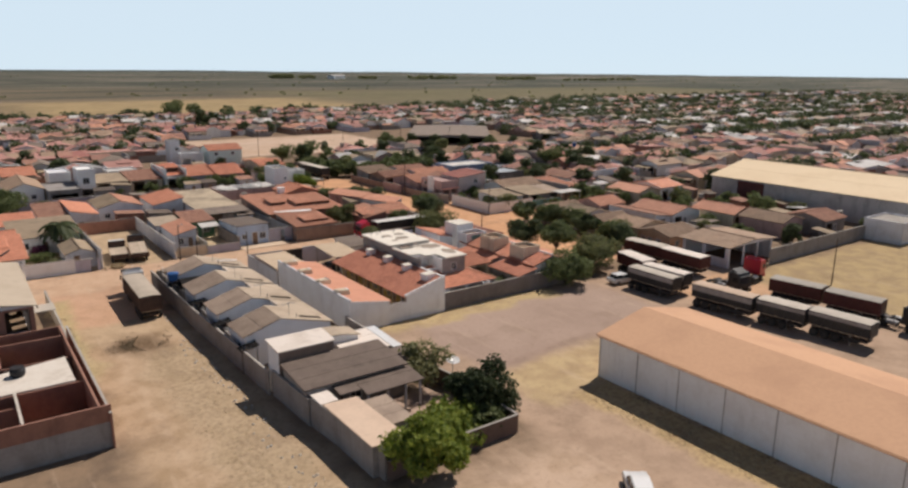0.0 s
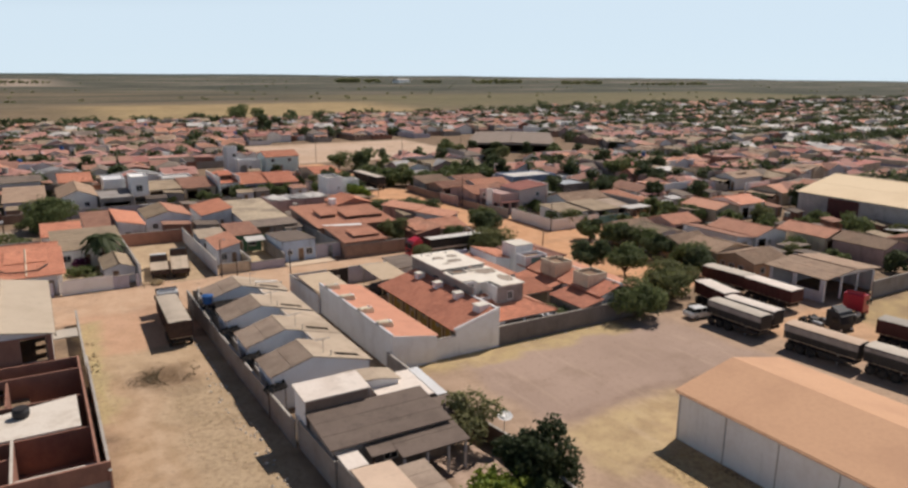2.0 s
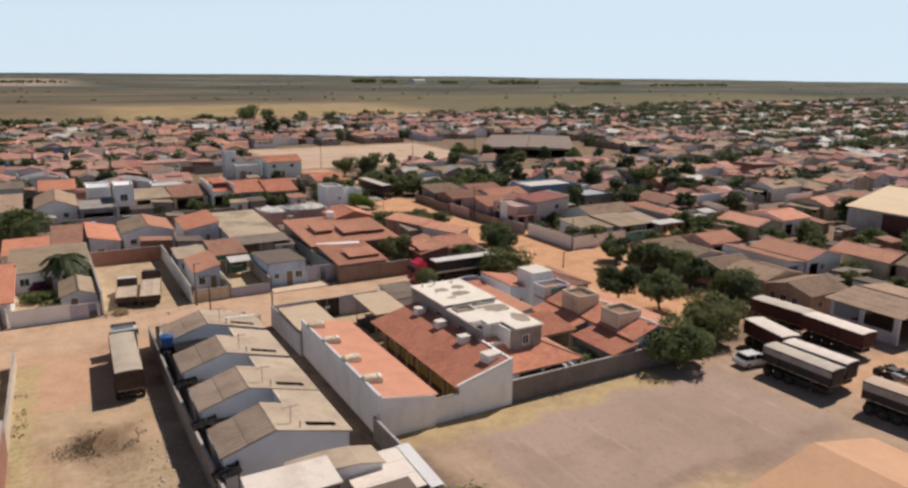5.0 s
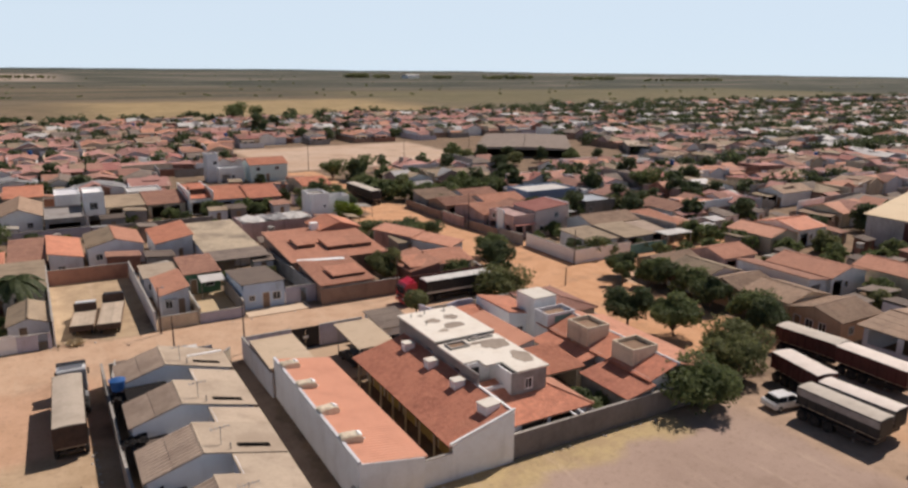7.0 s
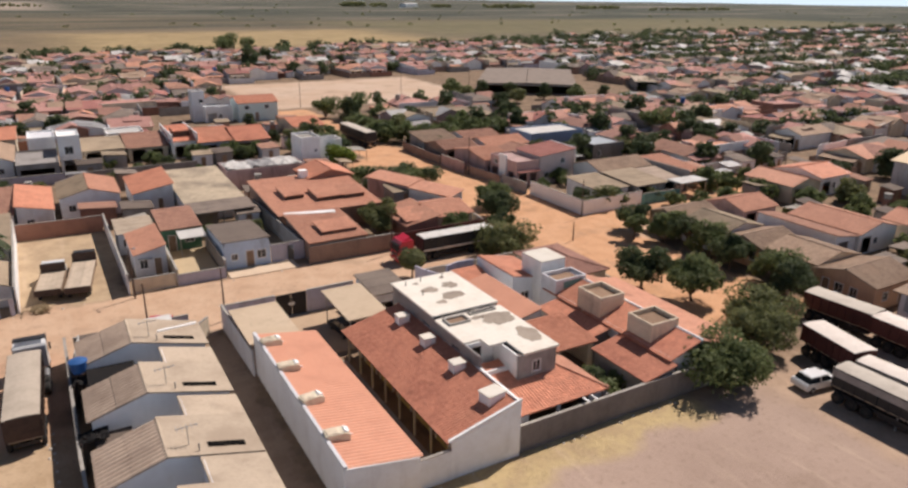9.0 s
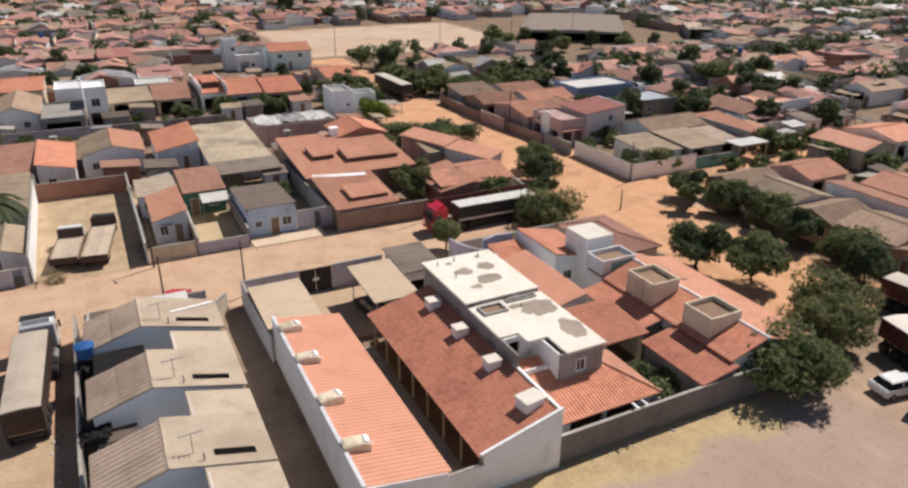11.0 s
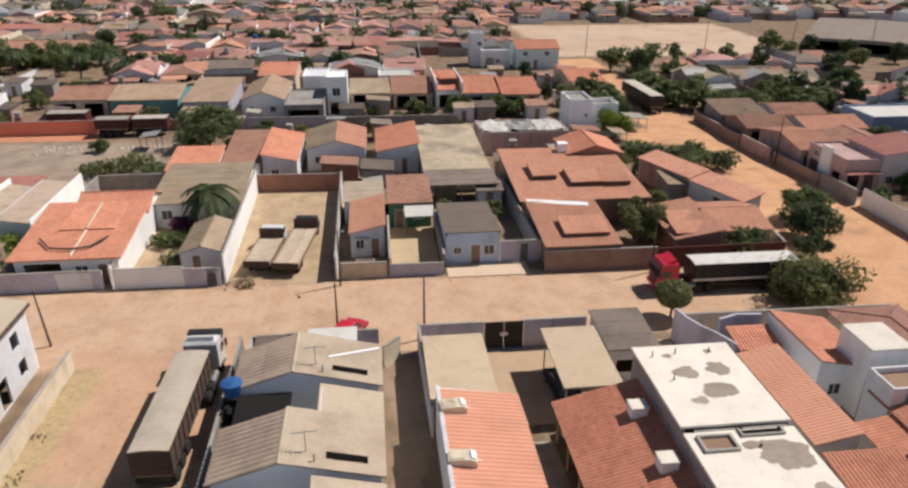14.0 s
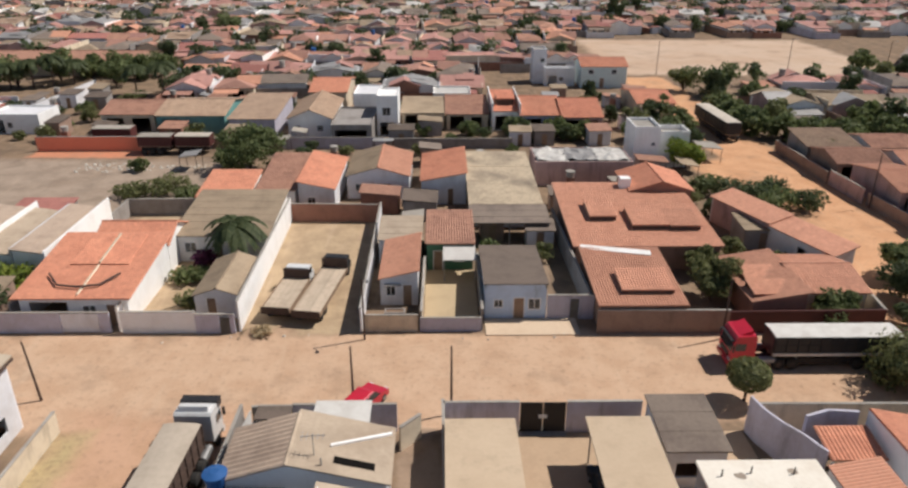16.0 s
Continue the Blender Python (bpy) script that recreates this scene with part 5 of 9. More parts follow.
water_tower(28.9, 31.7, -21.4, -18.2, 5.2, CREAM_WALL)
water_tower(29.3, 32.4, -27.4, -24.5, 5.0, CREAM_WALL)
tw = water_tower(29.2, 32.2, -12.0, -8.6, 5.4, WHITE_WALL)
part("top_slab", M().box(-1.5, 1.5, -1.7, 1.7, 5.4, 5.5), SLAB_WHITE, tw)
tw = water_tower(28.8, 32.5, -15.0, -12.6, 4.6, PALE_WALL)
part("panel", M().box(-0.9, 1.85, -1.23, -1.203, 3.1, 4.3), TEAL_WALL, tw, "teal painted panel")
part("panel", M().box(1.853, 1.88, -1.2, 0.4, 3.1, 4.3), TEAL_WALL, tw, "teal painted panel")
boundary([(13.6, -30.8), (34.0, -30.7)], 2.2, surface("weathered_dark_render", C(0.235, 0.205, 0.19), C(0.14, 0.118, 0.105), 0.95, 0.5, 3.0, 0.6, streak=0.4), "long grey rendered wall along the dirt lot")
boundary([(21.9, -30.6), (21.9, -17.0)], 2.3, GREY_WALL, "grey wall between two yards")
# curved pale wall at the street
m, mc = M(), M()
cw = thing("curved_wall", 20.6, -0.8, 0, 0, "pale lilac wall that curves back from the street", "wall", "", "structure")
pts = [(0, 0), (0.3, -1.4), (0.9, -2.8), (1.7, -4.0), (2.4, -5.6)]
for a, b in zip(pts, pts[1:]):
    wall_run(m, a, b, 0, 2.9, 0.16)
part("wall", m, LILAC_WALL, cw)
pts = [(22.9, -3.6), (24.6, -3.0), (26.5, -3.2)]
m = M()
cw = thing("curved_wall", 0, 0, 0, 0, "pale lilac curved parapet round a tiled corner roof", "wall", "", "structure")
for a, b in zip(pts, pts[1:]):
    wall_run(m, a, b, 0, 3.4, 0.2)
part("wall", m, LILAC_WALL, cw)
boundary([(20.8, -0.7), (39.3, -0.9)], 2.2, CREAM_WALL, "pale yellow street wall near the crossing")
boundary([(39.4, -0.9), (39.4, -12.0), (38.6, -30.0)], 1.6, CREAM_WALL, "low cream wall along the side street")

# ---- long shed by the dirt lot ----
sh = thing("warehouse_shed", 21.6, -75.0, 0, 0, "long white shed with a dusty terracotta sheet roof", "warehouse")
y0, y1, hx = -24.0, 19.8, 6.5
eave = 4.35
part("wall", wall_run(M(), (-hx, y0), (-hx, y1), 0, eave, 0.2), WHITE_WALL, sh)
part("wall", wall_run(M(), (hx, y0), (hx, y1), 0, eave, 0.2), WHITE_WALL, sh)
for yy in ((y0, y0 + 0.2), (y1 - 0.2, y1)):
    part("wall", M().extrude([(-hx + 0.1, 0), (hx - 0.1, 0), (hx - 0.1, eave), (0, eave + 1.3), (-hx + 0.1, eave)], "y", *yy), WHITE_WALL, sh)
for i in range(10):
    y = y1 - 0.15 - i * 4.55
    part("pilaster", M().box(-hx - 0.16, -hx - 0.103, y - 0.025, y + 0.025, 0, eave - 0.05), CONCRETE, sh, "thin stained concrete pilaster")
part("roof", slope(M(), (-hx - 0.35, y0 - 0.3, eave - 0.02), (0, y1 - y0 + 0.6, 0), (hx + 0.35, 0, 1.42), "sheet"), SHED_ROOF, sh)
part("roof", slope(M(), (hx + 0.35, y1 + 0.3, eave - 0.02), (0, y0 - y1 - 0.6, 0), (-hx - 0.35, 0, 1.42), "sheet"), SHED_ROOF, sh)
part("gutter", M().box(-hx - 0.5, -hx - 0.36, y0, y1, eave - 0.16, eave - 0.06), SHED_ROOF, sh)

# ---- unfinished brick building and long-roofed house west of the vacant plot ----
boundary([(-26.2, -0.4), (-26.3, -19.6)], 1.7, CREAM_WALL, "low stained cream wall along the vacant plot")
boundary([(-26.3, -19.8), (-26.4, -43.0)], 3.0, RAW_BRICK, "long bare brick wall along the vacant plot")
lb = house("long_roofed_house", -37.4, -28.9, -18.8, 0.2, 5.6, 0.7, "y", surface("dusty_cream_sheet", C(0.58, 0.485, 0.37), C(0.47, 0.38, 0.28), 0.85, 0.25, 3.0, 0.5, streak=0.15), "sheet", PALE_WALL, 0.35,
           {"east": [(4.6, 5.9, 0.05, 2.25, "o"), (7.7, 9.0, 0.05, 2.25, "o"), (10.6, 11.9, 0.05, 2.25, "o"), (13.3, 14.6, 0.05, 2.25, "o"), (16.4, 17.5, 0.8, 2.0, "o"), (16.2, 17.3, 3.1, 4.3, "o")],
            "south": [(0.6, 3.0, 2.9, 5.2, "o"), (5.9, 8.0, 2.9, 5.2, "o"), (3.4, 5.4, 0.2, 2.3, "o")]}, label="tall plain house with a cream sheet gable roof and open doorways")
bl = lb.matrix_basis.translation
part("brick_front", wall_run(M(), (-37.4 - bl.x, -18.86 - bl.y), (-28.9 - bl.x, -18.86 - bl.y), 0, 5.4, 0.1, [(0.6, 3.0, 2.9, 5.2), (5.9, 8.0, 2.9, 5.2), (3.4, 5.4, 0.2, 2.3)]), RAW_BRICK, lb, "bare brick front with open doorways")
part("ledge", M().box(-37.4 - bl.x, -31.2 - bl.x, -19.9 - bl.y, -18.93 - bl.y, 2.7, 2.82), CONCRETE, lb, "grey concrete ledge under the gable")
part("post", M().tube((-29.4 - bl.x, -19.5 - bl.y, 0), (-29.4 - bl.x, -19.5 - bl.y, 5.3), 0.07), DARK_WOOD, lb)
part("eave_board", M().box(-28.6 - bl.x, -28.52 - bl.x, -19.1 - bl.y, 0.5 - bl.y, 5.2, 5.4), DARK_WOOD, lb)
part("side_roof", slope(M(), (-28.8 - bl.x, -15.2 - bl.y, 3.6), (2.2, 0, 0), (0, 2.2, 0.15), "sheet"), TARP_PALE, lb, "small pale sheet between house and plot wall")
ub = thing("unfinished_building", -31.2, -31.6, 0, 0, "unfinished raw brick building with open rooms and a terrace slab", "building")
part("wall", wall_run(M(), (-6, -11.0), (4.9, -11.0), 0, 2.2, 0.18), GREY_WALL, ub, "grey rendered lower wall")
part("wall", wall_run(M(), (-6, -11.0), (4.9, -11.0), 2.203, 3.6, 0.2), RAW_BRICK, ub)
part("wall", wall_run(M(), (4.2, -10.8), (4.2, 11.5), 0, 3.3, 0.18, [(12, 13.5, 0.8, 2.2), (16, 17.5, 0, 2.2)]), RAW_BRICK, ub)
part("wall", wall_run(M(), (-6, 3.1), (4.1, 3.1), 0, 2.9, 0.18, [(2, 3, 0, 2.1), (6, 8, 0.8, 2.1)]), RAW_BRICK, ub)
part("wall", wall_run(M(), (-6, 8.6), (4.1, 8.6), 0, 3.2, 0.18, [(3, 6, 0, 2.4)]), RAW_BRICK, ub)
part("wall", wall_run(M(), (-1.5, 3.2), (-1.5, 8.5), 0, 3.0, 0.18), RAW_BRICK, ub)
part("wall", wall_run(M(), (-6, 11.6), (4.1, 11.6), 0, 3.2, 0.18, [(1, 4, 0, 2.4)]), RAW_BRICK, ub)
part("slab", M().extrude([(-6, -3.3), (3.55, -3.3), (3.55, 2.9), (-6, 0.6)], "z", 2.92, 3.06), RUBBLE, ub, "pale concrete terrace slab")
part("wall", wall_run(M(), (-6, -3.4), (4.1, -3.4), 0, 2.9, 0.18), RAW_BRICK, ub)
part("wall", wall_run(M(), (-1.0, -10.7), (-1.0, -3.5), 0, 3.2, 0.16), RAW_BRICK, ub)
part("wall", wall_run(M(), (-6, -6.0), (-1.1, -6.0), 0, 2.9, 0.16), RAW_BRICK, ub)
part("ledge", M().box(-0.9, 4.1, -9.0, -8.3, 2.2, 2.32), RUBBLE, ub, "pale ledge inside the roofless room")
part("wall", wall_run(M(), (-0.9, -9.1), (4.1, -9.1), 0, 2.4, 0.16), RAW_BRICK, ub)
part("coping", M().box(-1.1, -0.9, -10.6, -3.6, 3.2, 3.26), RUBBLE, ub)
part("floor", M().box(-6, 4.1, -10.9, -3.5, 0.02, 0.15), RAW_BRICK, ub)
bt = thing("water_barrel", -31.6, -31.2, 3.06, 0, "black water barrel on the terrace slab", "barrel")
part("body", M().loft([ring(0.5, 0), ring(0.62, 0.25), ring(0.62, 0.6), ring(0.5, 0.75)]), BLACK_PAINT, bt)
part("lid", M().loft([ring(0.55, 0.75), ring(0.55, 0.82)]), DARK_STEEL, bt)


# ---- vehicles ----
def wheel(parent, x, y, r=0.5, w=0.28, rim_mat=None):
    t_ = M()
    n = 14
    rings = [[(x + rr * math.cos(2 * math.pi * k / n), y + yy, r + rr * math.sin(2 * math.pi * k / n)) for k in range(n)] for rr, yy in ((r * 0.86, -w / 2), (r, -w / 3), (r, w / 3), (r * 0.86, w / 2))]
    t_.loft(rings)
    ob = part("wheel", t_, RUBBER, parent)
    s = 1 if y > 0 else -1
    part("rim", M().tube((x, y, r), (x, y + s * (w / 2 + 0.02), r), r * 0.52, r * 0.45, 10), rim_mat or DARK_STEEL, ob)
    return ob


def trailer(x, y, rz, length=9.0, side=None, cover=None, label="", z=1.35, height=1.55, group="parked trailers", ribs=9, band=None, w=1.15, band_at=(0.42, 0.78)):
    """A grain trailer: ribbed side boards, a bowed cover, chassis with dark shade boxes, axles."""
    t_ = thing("cargo_trailer", x, y, 0, rz, label, "trailer", group)
    a = length / 2
    for s in (-1, 1):
        m = M().box(-a, a, s * w - 0.04, s * w + 0.04, z, z + height)
        for i in range(ribs):
            xx = -a + 0.1 + i * (length - 0.2) / (ribs - 1)
            m.box(xx - 0.05, xx + 0.05, s * w + (0.04 if s > 0 else -0.11), s * w + (0.11 if s > 0 else -0.04), z - 0.1, z + height)
        for zz in (z + 0.05, z + height / 2, z + height - 0.12):
            m.box(-a, a, s * w + (0.04 if s > 0 else -0.075), s * w + (0.075 if s > 0 else -0.04), zz, zz + 0.1)
        part("side_board", m, side or DARK_RED, t_)
    if band:
        for s in (-1, 1):
            part("side_band", M().box(-a, a, s * w - 0.125, s * w + 0.125, z + height * band_at[0], z + height * band_at[1]), band, t_, "pale painted board")
    for xx in (-a, a):
        part("end_board", M().box(xx - 0.04, xx + 0.04, -w + 0.04, w - 0.04, z, z + height), side or DARK_RED, t_)
    part("deck", M().box(-a + 0.04, a - 0.04, -w + 0.05, w - 0.05, z - 0.12, z), DECK, t_)
    bow = M()
    n = 6
    prof = [(-w - 0.06 + 2 * (w + 0.06) * i / n, z + height + 0.02 + 0.10 * math.sin(math.pi * i / n)) for i in range(n + 1)]
    rows = []
    k = max(4, round(length / 0.9))
    for i in range(k + 1):
        sag = -0.02 * (i % 2)
        rows.append([(-a + length * i / k, u, v + sag) for u, v in prof] + [(-a + length * i / k, u, v - 0.05 + sag) for u, v in reversed(prof)])
    bow.loft(rows)
    part("cover", bow, cover or TARP, t_)
    ch = M().box(-a + 0.2, a - 0.2, -0.5, -0.38, z - 0.42, z - 0.12).box(-a + 0.2, a - 0.2, 0.38, 0.5, z - 0.42, z - 0.12)
    for i in range(4):
        xx = -a + 0.6 + i * (length - 1.2) / 3
        ch.box(xx - 0.06, xx + 0.06, -0.38, 0.38, z - 0.38, z - 0.18)
    # dark boxes added below the rails to stand for the shade underneath
    ch.box(-a + 0.3, a - 0.3, -0.85, 0.85, z - 0.72, z - 0.44).box(-a + 3.9, a - 1.2, -0.9, 0.9, 0.4, z - 0.72)
    part("chassis", ch, DARK_STEEL, t_)
    for xx in (-a + 0.8, -a + 2.0, -a + 3.2):
        for s in (-1, 1):
            wheel(t_, xx, s * 1.08, 0.5, 0.34)
    for s in (-1, 1):
        part("landing_leg", M().box(a - 2.1, a - 1.98, s * 0.75 - 0.06, s * 0.75 + 0.06, 0, z - 0.1), STEEL, t_)
    return t_


def tractor(x, y, rz, paint, label):
    """A cab-over lorry tractor that faces +x of its own."""
    t_ = thing("lorry_cab", x, y, 0, rz, label, "truck", "lorries")
    body = M().extrude([(-0.9, 0.95), (0.95, 0.75), (1.02, 1.5), (0.85, 2.45), (0.6, 2.95), (-0.75, 3.05), (-0.9, 2.9)], "y", -1.2, 1.2)
    part("cab", body, paint, t_)
    part("windscreen", M().add([(1.03, -1.05, 1.62), (1.03, 1.05, 1.62), (0.88, 1.05, 2.38), (0.88, -1.05, 2.38), (1.0, -1.05, 1.62), (1.0, 1.05, 1.62), (0.85, 1.05, 2.38), (0.85, -1.05, 2.38)],
         [(0, 1, 2, 3), (7, 6, 5, 4), (0, 4, 5, 1), (1, 5, 6, 2), (2, 6, 7, 3), (3, 7, 4, 0)]), GLASS, t_)
    for s in (-1, 1):
        part("side_window", M().box(-0.1, 0.72, s * 1.2 - 0.02, s * 1.2 + 0.02, 1.7, 2.35), GLASS, t_)
        part("mirror", M().box(0.9, 1.0, s * 1.36 - 0.08, s * 1.36 + 0.08, 1.7, 2.3), BLACK_PAINT, t_)
        part("headlight", M().box(0.98, 1.05, s * 0.9 - 0.18, s * 0.9 + 0.18, 0.82, 1.02), WHITE_PAINT, t_)
        part("fuel_tank", M().tube((-2.6, s * 0.95, 0.75), (-1.3, s * 0.95, 0.75), 0.3, n=10), STEEL, t_)
    part("bumper", M().box(0.75, 1.12, -1.22, 1.22, 0.42, 0.78), paint, t_)
    part("grille", M().box(1.0, 1.06, -0.7, 0.7, 1.05, 1.45), BLACK_PAINT, t_)
    part("sun_visor", M().box(0.7, 1.05, -1.1, 1.1, 2.5, 2.56), BLACK_PAINT, t_)
    part("wind_deflector", M().extrude([(-0.6, 3.02), (0.4, 2.98), (-0.55, 3.4)], "y", -0.95, 0.95), paint, t_)
    part("chassis_frame", M().box(-4.4, 0.6, -0.45, -0.33, 0.7, 0.95).box(-4.4, 0.6, 0.33, 0.45, 0.7, 0.95), DARK_STEEL, t_)
    part("fifth_wheel", M().box(-3.6, -2.6, -0.5, 0.5, 0.95, 1.05), DARK_STEEL, t_)
    for xx in (0.0, -2.9, -4.0):
        for s in (-1, 1):
            wheel(t_, xx, s * 1.02, 0.5, 0.32 if xx == 0 else 0.5)
    return t_


def flatbed(x, y, rz, paint, length, label):
    """A rigid lorry with a timber deck, nose to its own +x."""
    t_ = thing("flatbed_lorry", x, y, 0, rz, label, "truck", "lorries")
    a = length / 2
    deck = M().box(-a, a, -1.25, 1.25, 1.05, 1.2)
    part("deck", deck, DECK, t_)
    for i in range(10):
        yy = -1.2 + i * 0.245
        part("plank", M().box(-a + 0.02, a - 0.02, yy, yy + 0.215, 1.203, 1.225), DECK, t_)
    for s in (-1, 1):
        part("side_rail", M().box(-a, a, s * 1.27 - 0.03, s * 1.27 + 0.03, 0.95, 1.32), WOOD, t_)
    part("tail_board", M().box(-a - 0.05, -a, -1.25, 1.25, 0.8, 1.5), DARK_WOOD, t_)
    part("head_board", M().box(a, a + 0.06, -1.25, 1.25, 1.0, 2.2), DARK_WOOD, t_)
    part("cab", M().extrude([(a + 0.2, 0.7), (a + 1.9, 0.6), (a + 1.95, 1.3), (a + 1.6, 1.45), (a + 1.25, 2.15), (a + 0.3, 2.2)], "y", -1.1, 1.1), paint, t_)
    part("windscreen", M().add([(a + 1.62, -0.95, 1.5), (a + 1.62, 0.95, 1.5), (a + 1.3, 0.95, 2.1), (a + 1.3, -0.95, 2.1), (a + 1.58, -0.95, 1.46), (a + 1.58, 0.95, 1.46), (a + 1.26, 0.95, 2.06), (a + 1.26, -0.95, 2.06)],
         [(0, 1, 2, 3), (7, 6, 5, 4), (0, 4, 5, 1), (1, 5, 6, 2), (2, 6, 7, 3), (3, 7, 4, 0)]), GLASS, t_)
    for s in (-1, 1):
        part("side_window", M().box(a + 0.5, a + 1.25, s * 1.1 - 0.015, s * 1.1 + 0.015, 1.45, 2.0), GLASS, t_)
    part("chassis", M().box(-a, a + 1.5, -0.45, -0.3, 0.7, 1.05).box(-a, a + 1.5, 0.3, 0.45, 0.7, 1.05), DARK_STEEL, t_)
    for xx in (a + 1.1, -a + 1.2, -a + 2.3):
        for s in (-1, 1):
            wheel(t_, xx, s * 0.95, 0.46, 0.3)
    return t_


def car(x, y, rz, paint, label):
    t_ = thing("parked_car", x, y, 0, rz, label, "car", "cars")
    part("body", M().loft([[(px, s * wy, pz) for px, pz in ((-2.0, 0.35), (-2.05, 0.75), (-1.9, 0.92), (1.0, 0.9), (1.85, 0.78), (2.0, 0.55), (1.95, 0.3))] for s, wy in ((-1, 0.86), (1, 0.86))]), paint, t_)
    part("cabin", M().loft([[(-1.75, -0.8, 0.9), (0.95, -0.8, 0.9), (0.95, 0.8, 0.9), (-1.75, 0.8, 0.9)], [(-1.45, -0.66, 1.4), (0.3, -0.66, 1.42), (0.3, 0.66, 1.42), (-1.45, 0.66, 1.4)]]), GLASS, t_)
    part("roof", M().loft([[(-1.5, -0.68, 1.39), (0.34, -0.68, 1.41), (0.34, 0.68, 1.41), (-1.5, 0.68, 1.39)], [(-1.35, -0.58, 1.46), (0.15, -0.58, 1.47), (0.15, 0.58, 1.47), (-1.35, 0.58, 1.46)]]), paint, t_)
    for s in (-1, 1):
        part("pillar", M().tube((-0.45, s * 0.8, 0.9), (-0.5, s * 0.67, 1.41), 0.05, n=6), paint, t_)
        part("headlight", M().box(1.82, 1.98, s * 0.62 - 0.16, s * 0.62 + 0.16, 0.6, 0.74), WHITE_PAINT, t_)
        for xx in (-1.3, 1.25):
            wheel(t_, xx, s * 0.78, 0.31, 0.2, STEEL)
    return t_


# ---- plants ----
def tube_path(m, pts, r0, r1, n=6):
    for i in range(len(pts) - 1):
        a, b = i / (len(pts) - 1), (i + 1) / (len(pts) - 1)
        m.tube(pts[i], pts[i + 1], r0 + (r1 - r0) * a, r0 + (r1 - r0) * b, n)
    return m


def leaves(m, rnd, centre, radius, count, size, flat=0.8):
    """Small folded leaf sprays over and inside an uneven lobe."""
    for _ in range(count):
        d = Vector((rnd.gauss(0, 1), rnd.gauss(0, 1), rnd.gauss(0, 1))).normalized()
        bump = 0.78 + 0.5 * noise.noise((d.x * 2.1 + centre[0], d.y * 2.1 + centre[1], d.z * 2.1 + centre[2]))
        p = Vector(centre) + Vector((d.x, d.y, d.z * flat)) * radius * bump * rnd.uniform(0.72, 1.06)
        s = size * rnd.uniform(0.6, 1.3)
        q = (d * 0.7 + Vector((rnd.uniform(-1, 1), rnd.uniform(-1, 1), rnd.uniform(-0.2, 1)))).normalized().to_track_quat("Z", "Y")
        a = rnd.uniform(0, 6.28)
        c_, s_ = math.cos(a) * s, math.sin(a) * s
        pts = [p + q @ Vector(v) for v in ((c_, s_, 0), (-s_ * 0.55, c_ * 0.55, 0.18 * s), (-c_, -s_, 0), (s_ * 0.55, -c_ * 0.55, 0.18 * s))]
        m.add(pts, [(0, 1, 2, 3)])


def tree(name, x, y, height, spread, leaf, label, seed, lobes=9, per=230, size=0.34, low=0.42, group="trees", fine=1.9):
    """A trunk that divides into limbs, each with lobes of leaves."""
    rnd = random.Random(seed)
    t_ = thing(name, x, y, 0, 0, label, "tree", group)
    tr, cr = M(), M()
    fork = Vector((rnd.uniform(-0.2, 0.2), rnd.uniform(-0.2, 0.2), height * low * 0.75))
    r = 0.05 * height ** 0.9 * 0.55
    tube_path(tr, [Vector((0, 0, 0)), fork * 0.5 + Vector((rnd.uniform(-0.1, 0.1), 0, 0)), fork], r * 1.25, r * 0.85)
    for i in range(lobes):
        a = 2 * math.pi * i * 0.381966 * 1.0 + rnd.uniform(-0.3, 0.3)
        rad = spread * math.sqrt((i + 0.4) / lobes) * 0.66
        c_ = Vector((rad * math.cos(a), rad * math.sin(a), height * (low + (1 - low) * rnd.uniform(0.22, 0.74)) - rad * 0.30))
        tube_path(tr, [fork, fork.lerp(c_, 0.55) + Vector((0, 0, 0.15)), c_], r * 0.6, r * 0.12, 5)
        leaves(cr, rnd, c_, spread * rnd.uniform(0.24, 0.54), int(per * fine), size / fine ** 0.62 * rnd.uniform(0.75, 1.1))
    part("trunk", tr, BARK, t_)
    part("crown", cr, leaf, t_)
    return t_


def palm(x, y, height, label, seed=3, frond=2.3):
    rnd = random.Random(seed)
    t_ = thing("palm", x, y, 0, 0, label, "palm", "palms")
    tr, cr = M(), M()
    tube_path(tr, [(0, 0, 0), (0.08, 0, height * 0.4), (0.15, 0.1, height * 0.8)], 0.2, 0.13, 8)
    part("trunk", tr, BARK, t_)
    top = Vector((0.15, 0.1, height * 0.8))
    for i in range(22):
        a = i * 2.4 + rnd.uniform(-0.2, 0.2)
        up = rnd.uniform(0.1, 0.9)
        prev = top
        for k in range(1, 8):
            f = k / 7
            p = top + Vector((math.cos(a) * frond * f, math.sin(a) * frond * f, (up * 1.6 * f - 1.9 * f * f) * frond / 2.3))
            d = (p - prev).normalized()
            side = d.cross(Vector((0, 0, 1))).normalized()
            for s in (-1, 1):
                for h_ in (0.0, 0.25, 0.5, 0.75):
                    base = prev.lerp(p, h_)
                    tip = base + side * s * 0.27 * frond * (1.1 - f * 0.6) + d * 0.3 + Vector((0, 0, -0.22))
                    cr.add([base, base + d * 0.26, tip + d * 0.1, tip], [(0, 1, 2, 3)])
            prev = p
    part("crown", cr, LEAF_DARK, t_)
    return t_


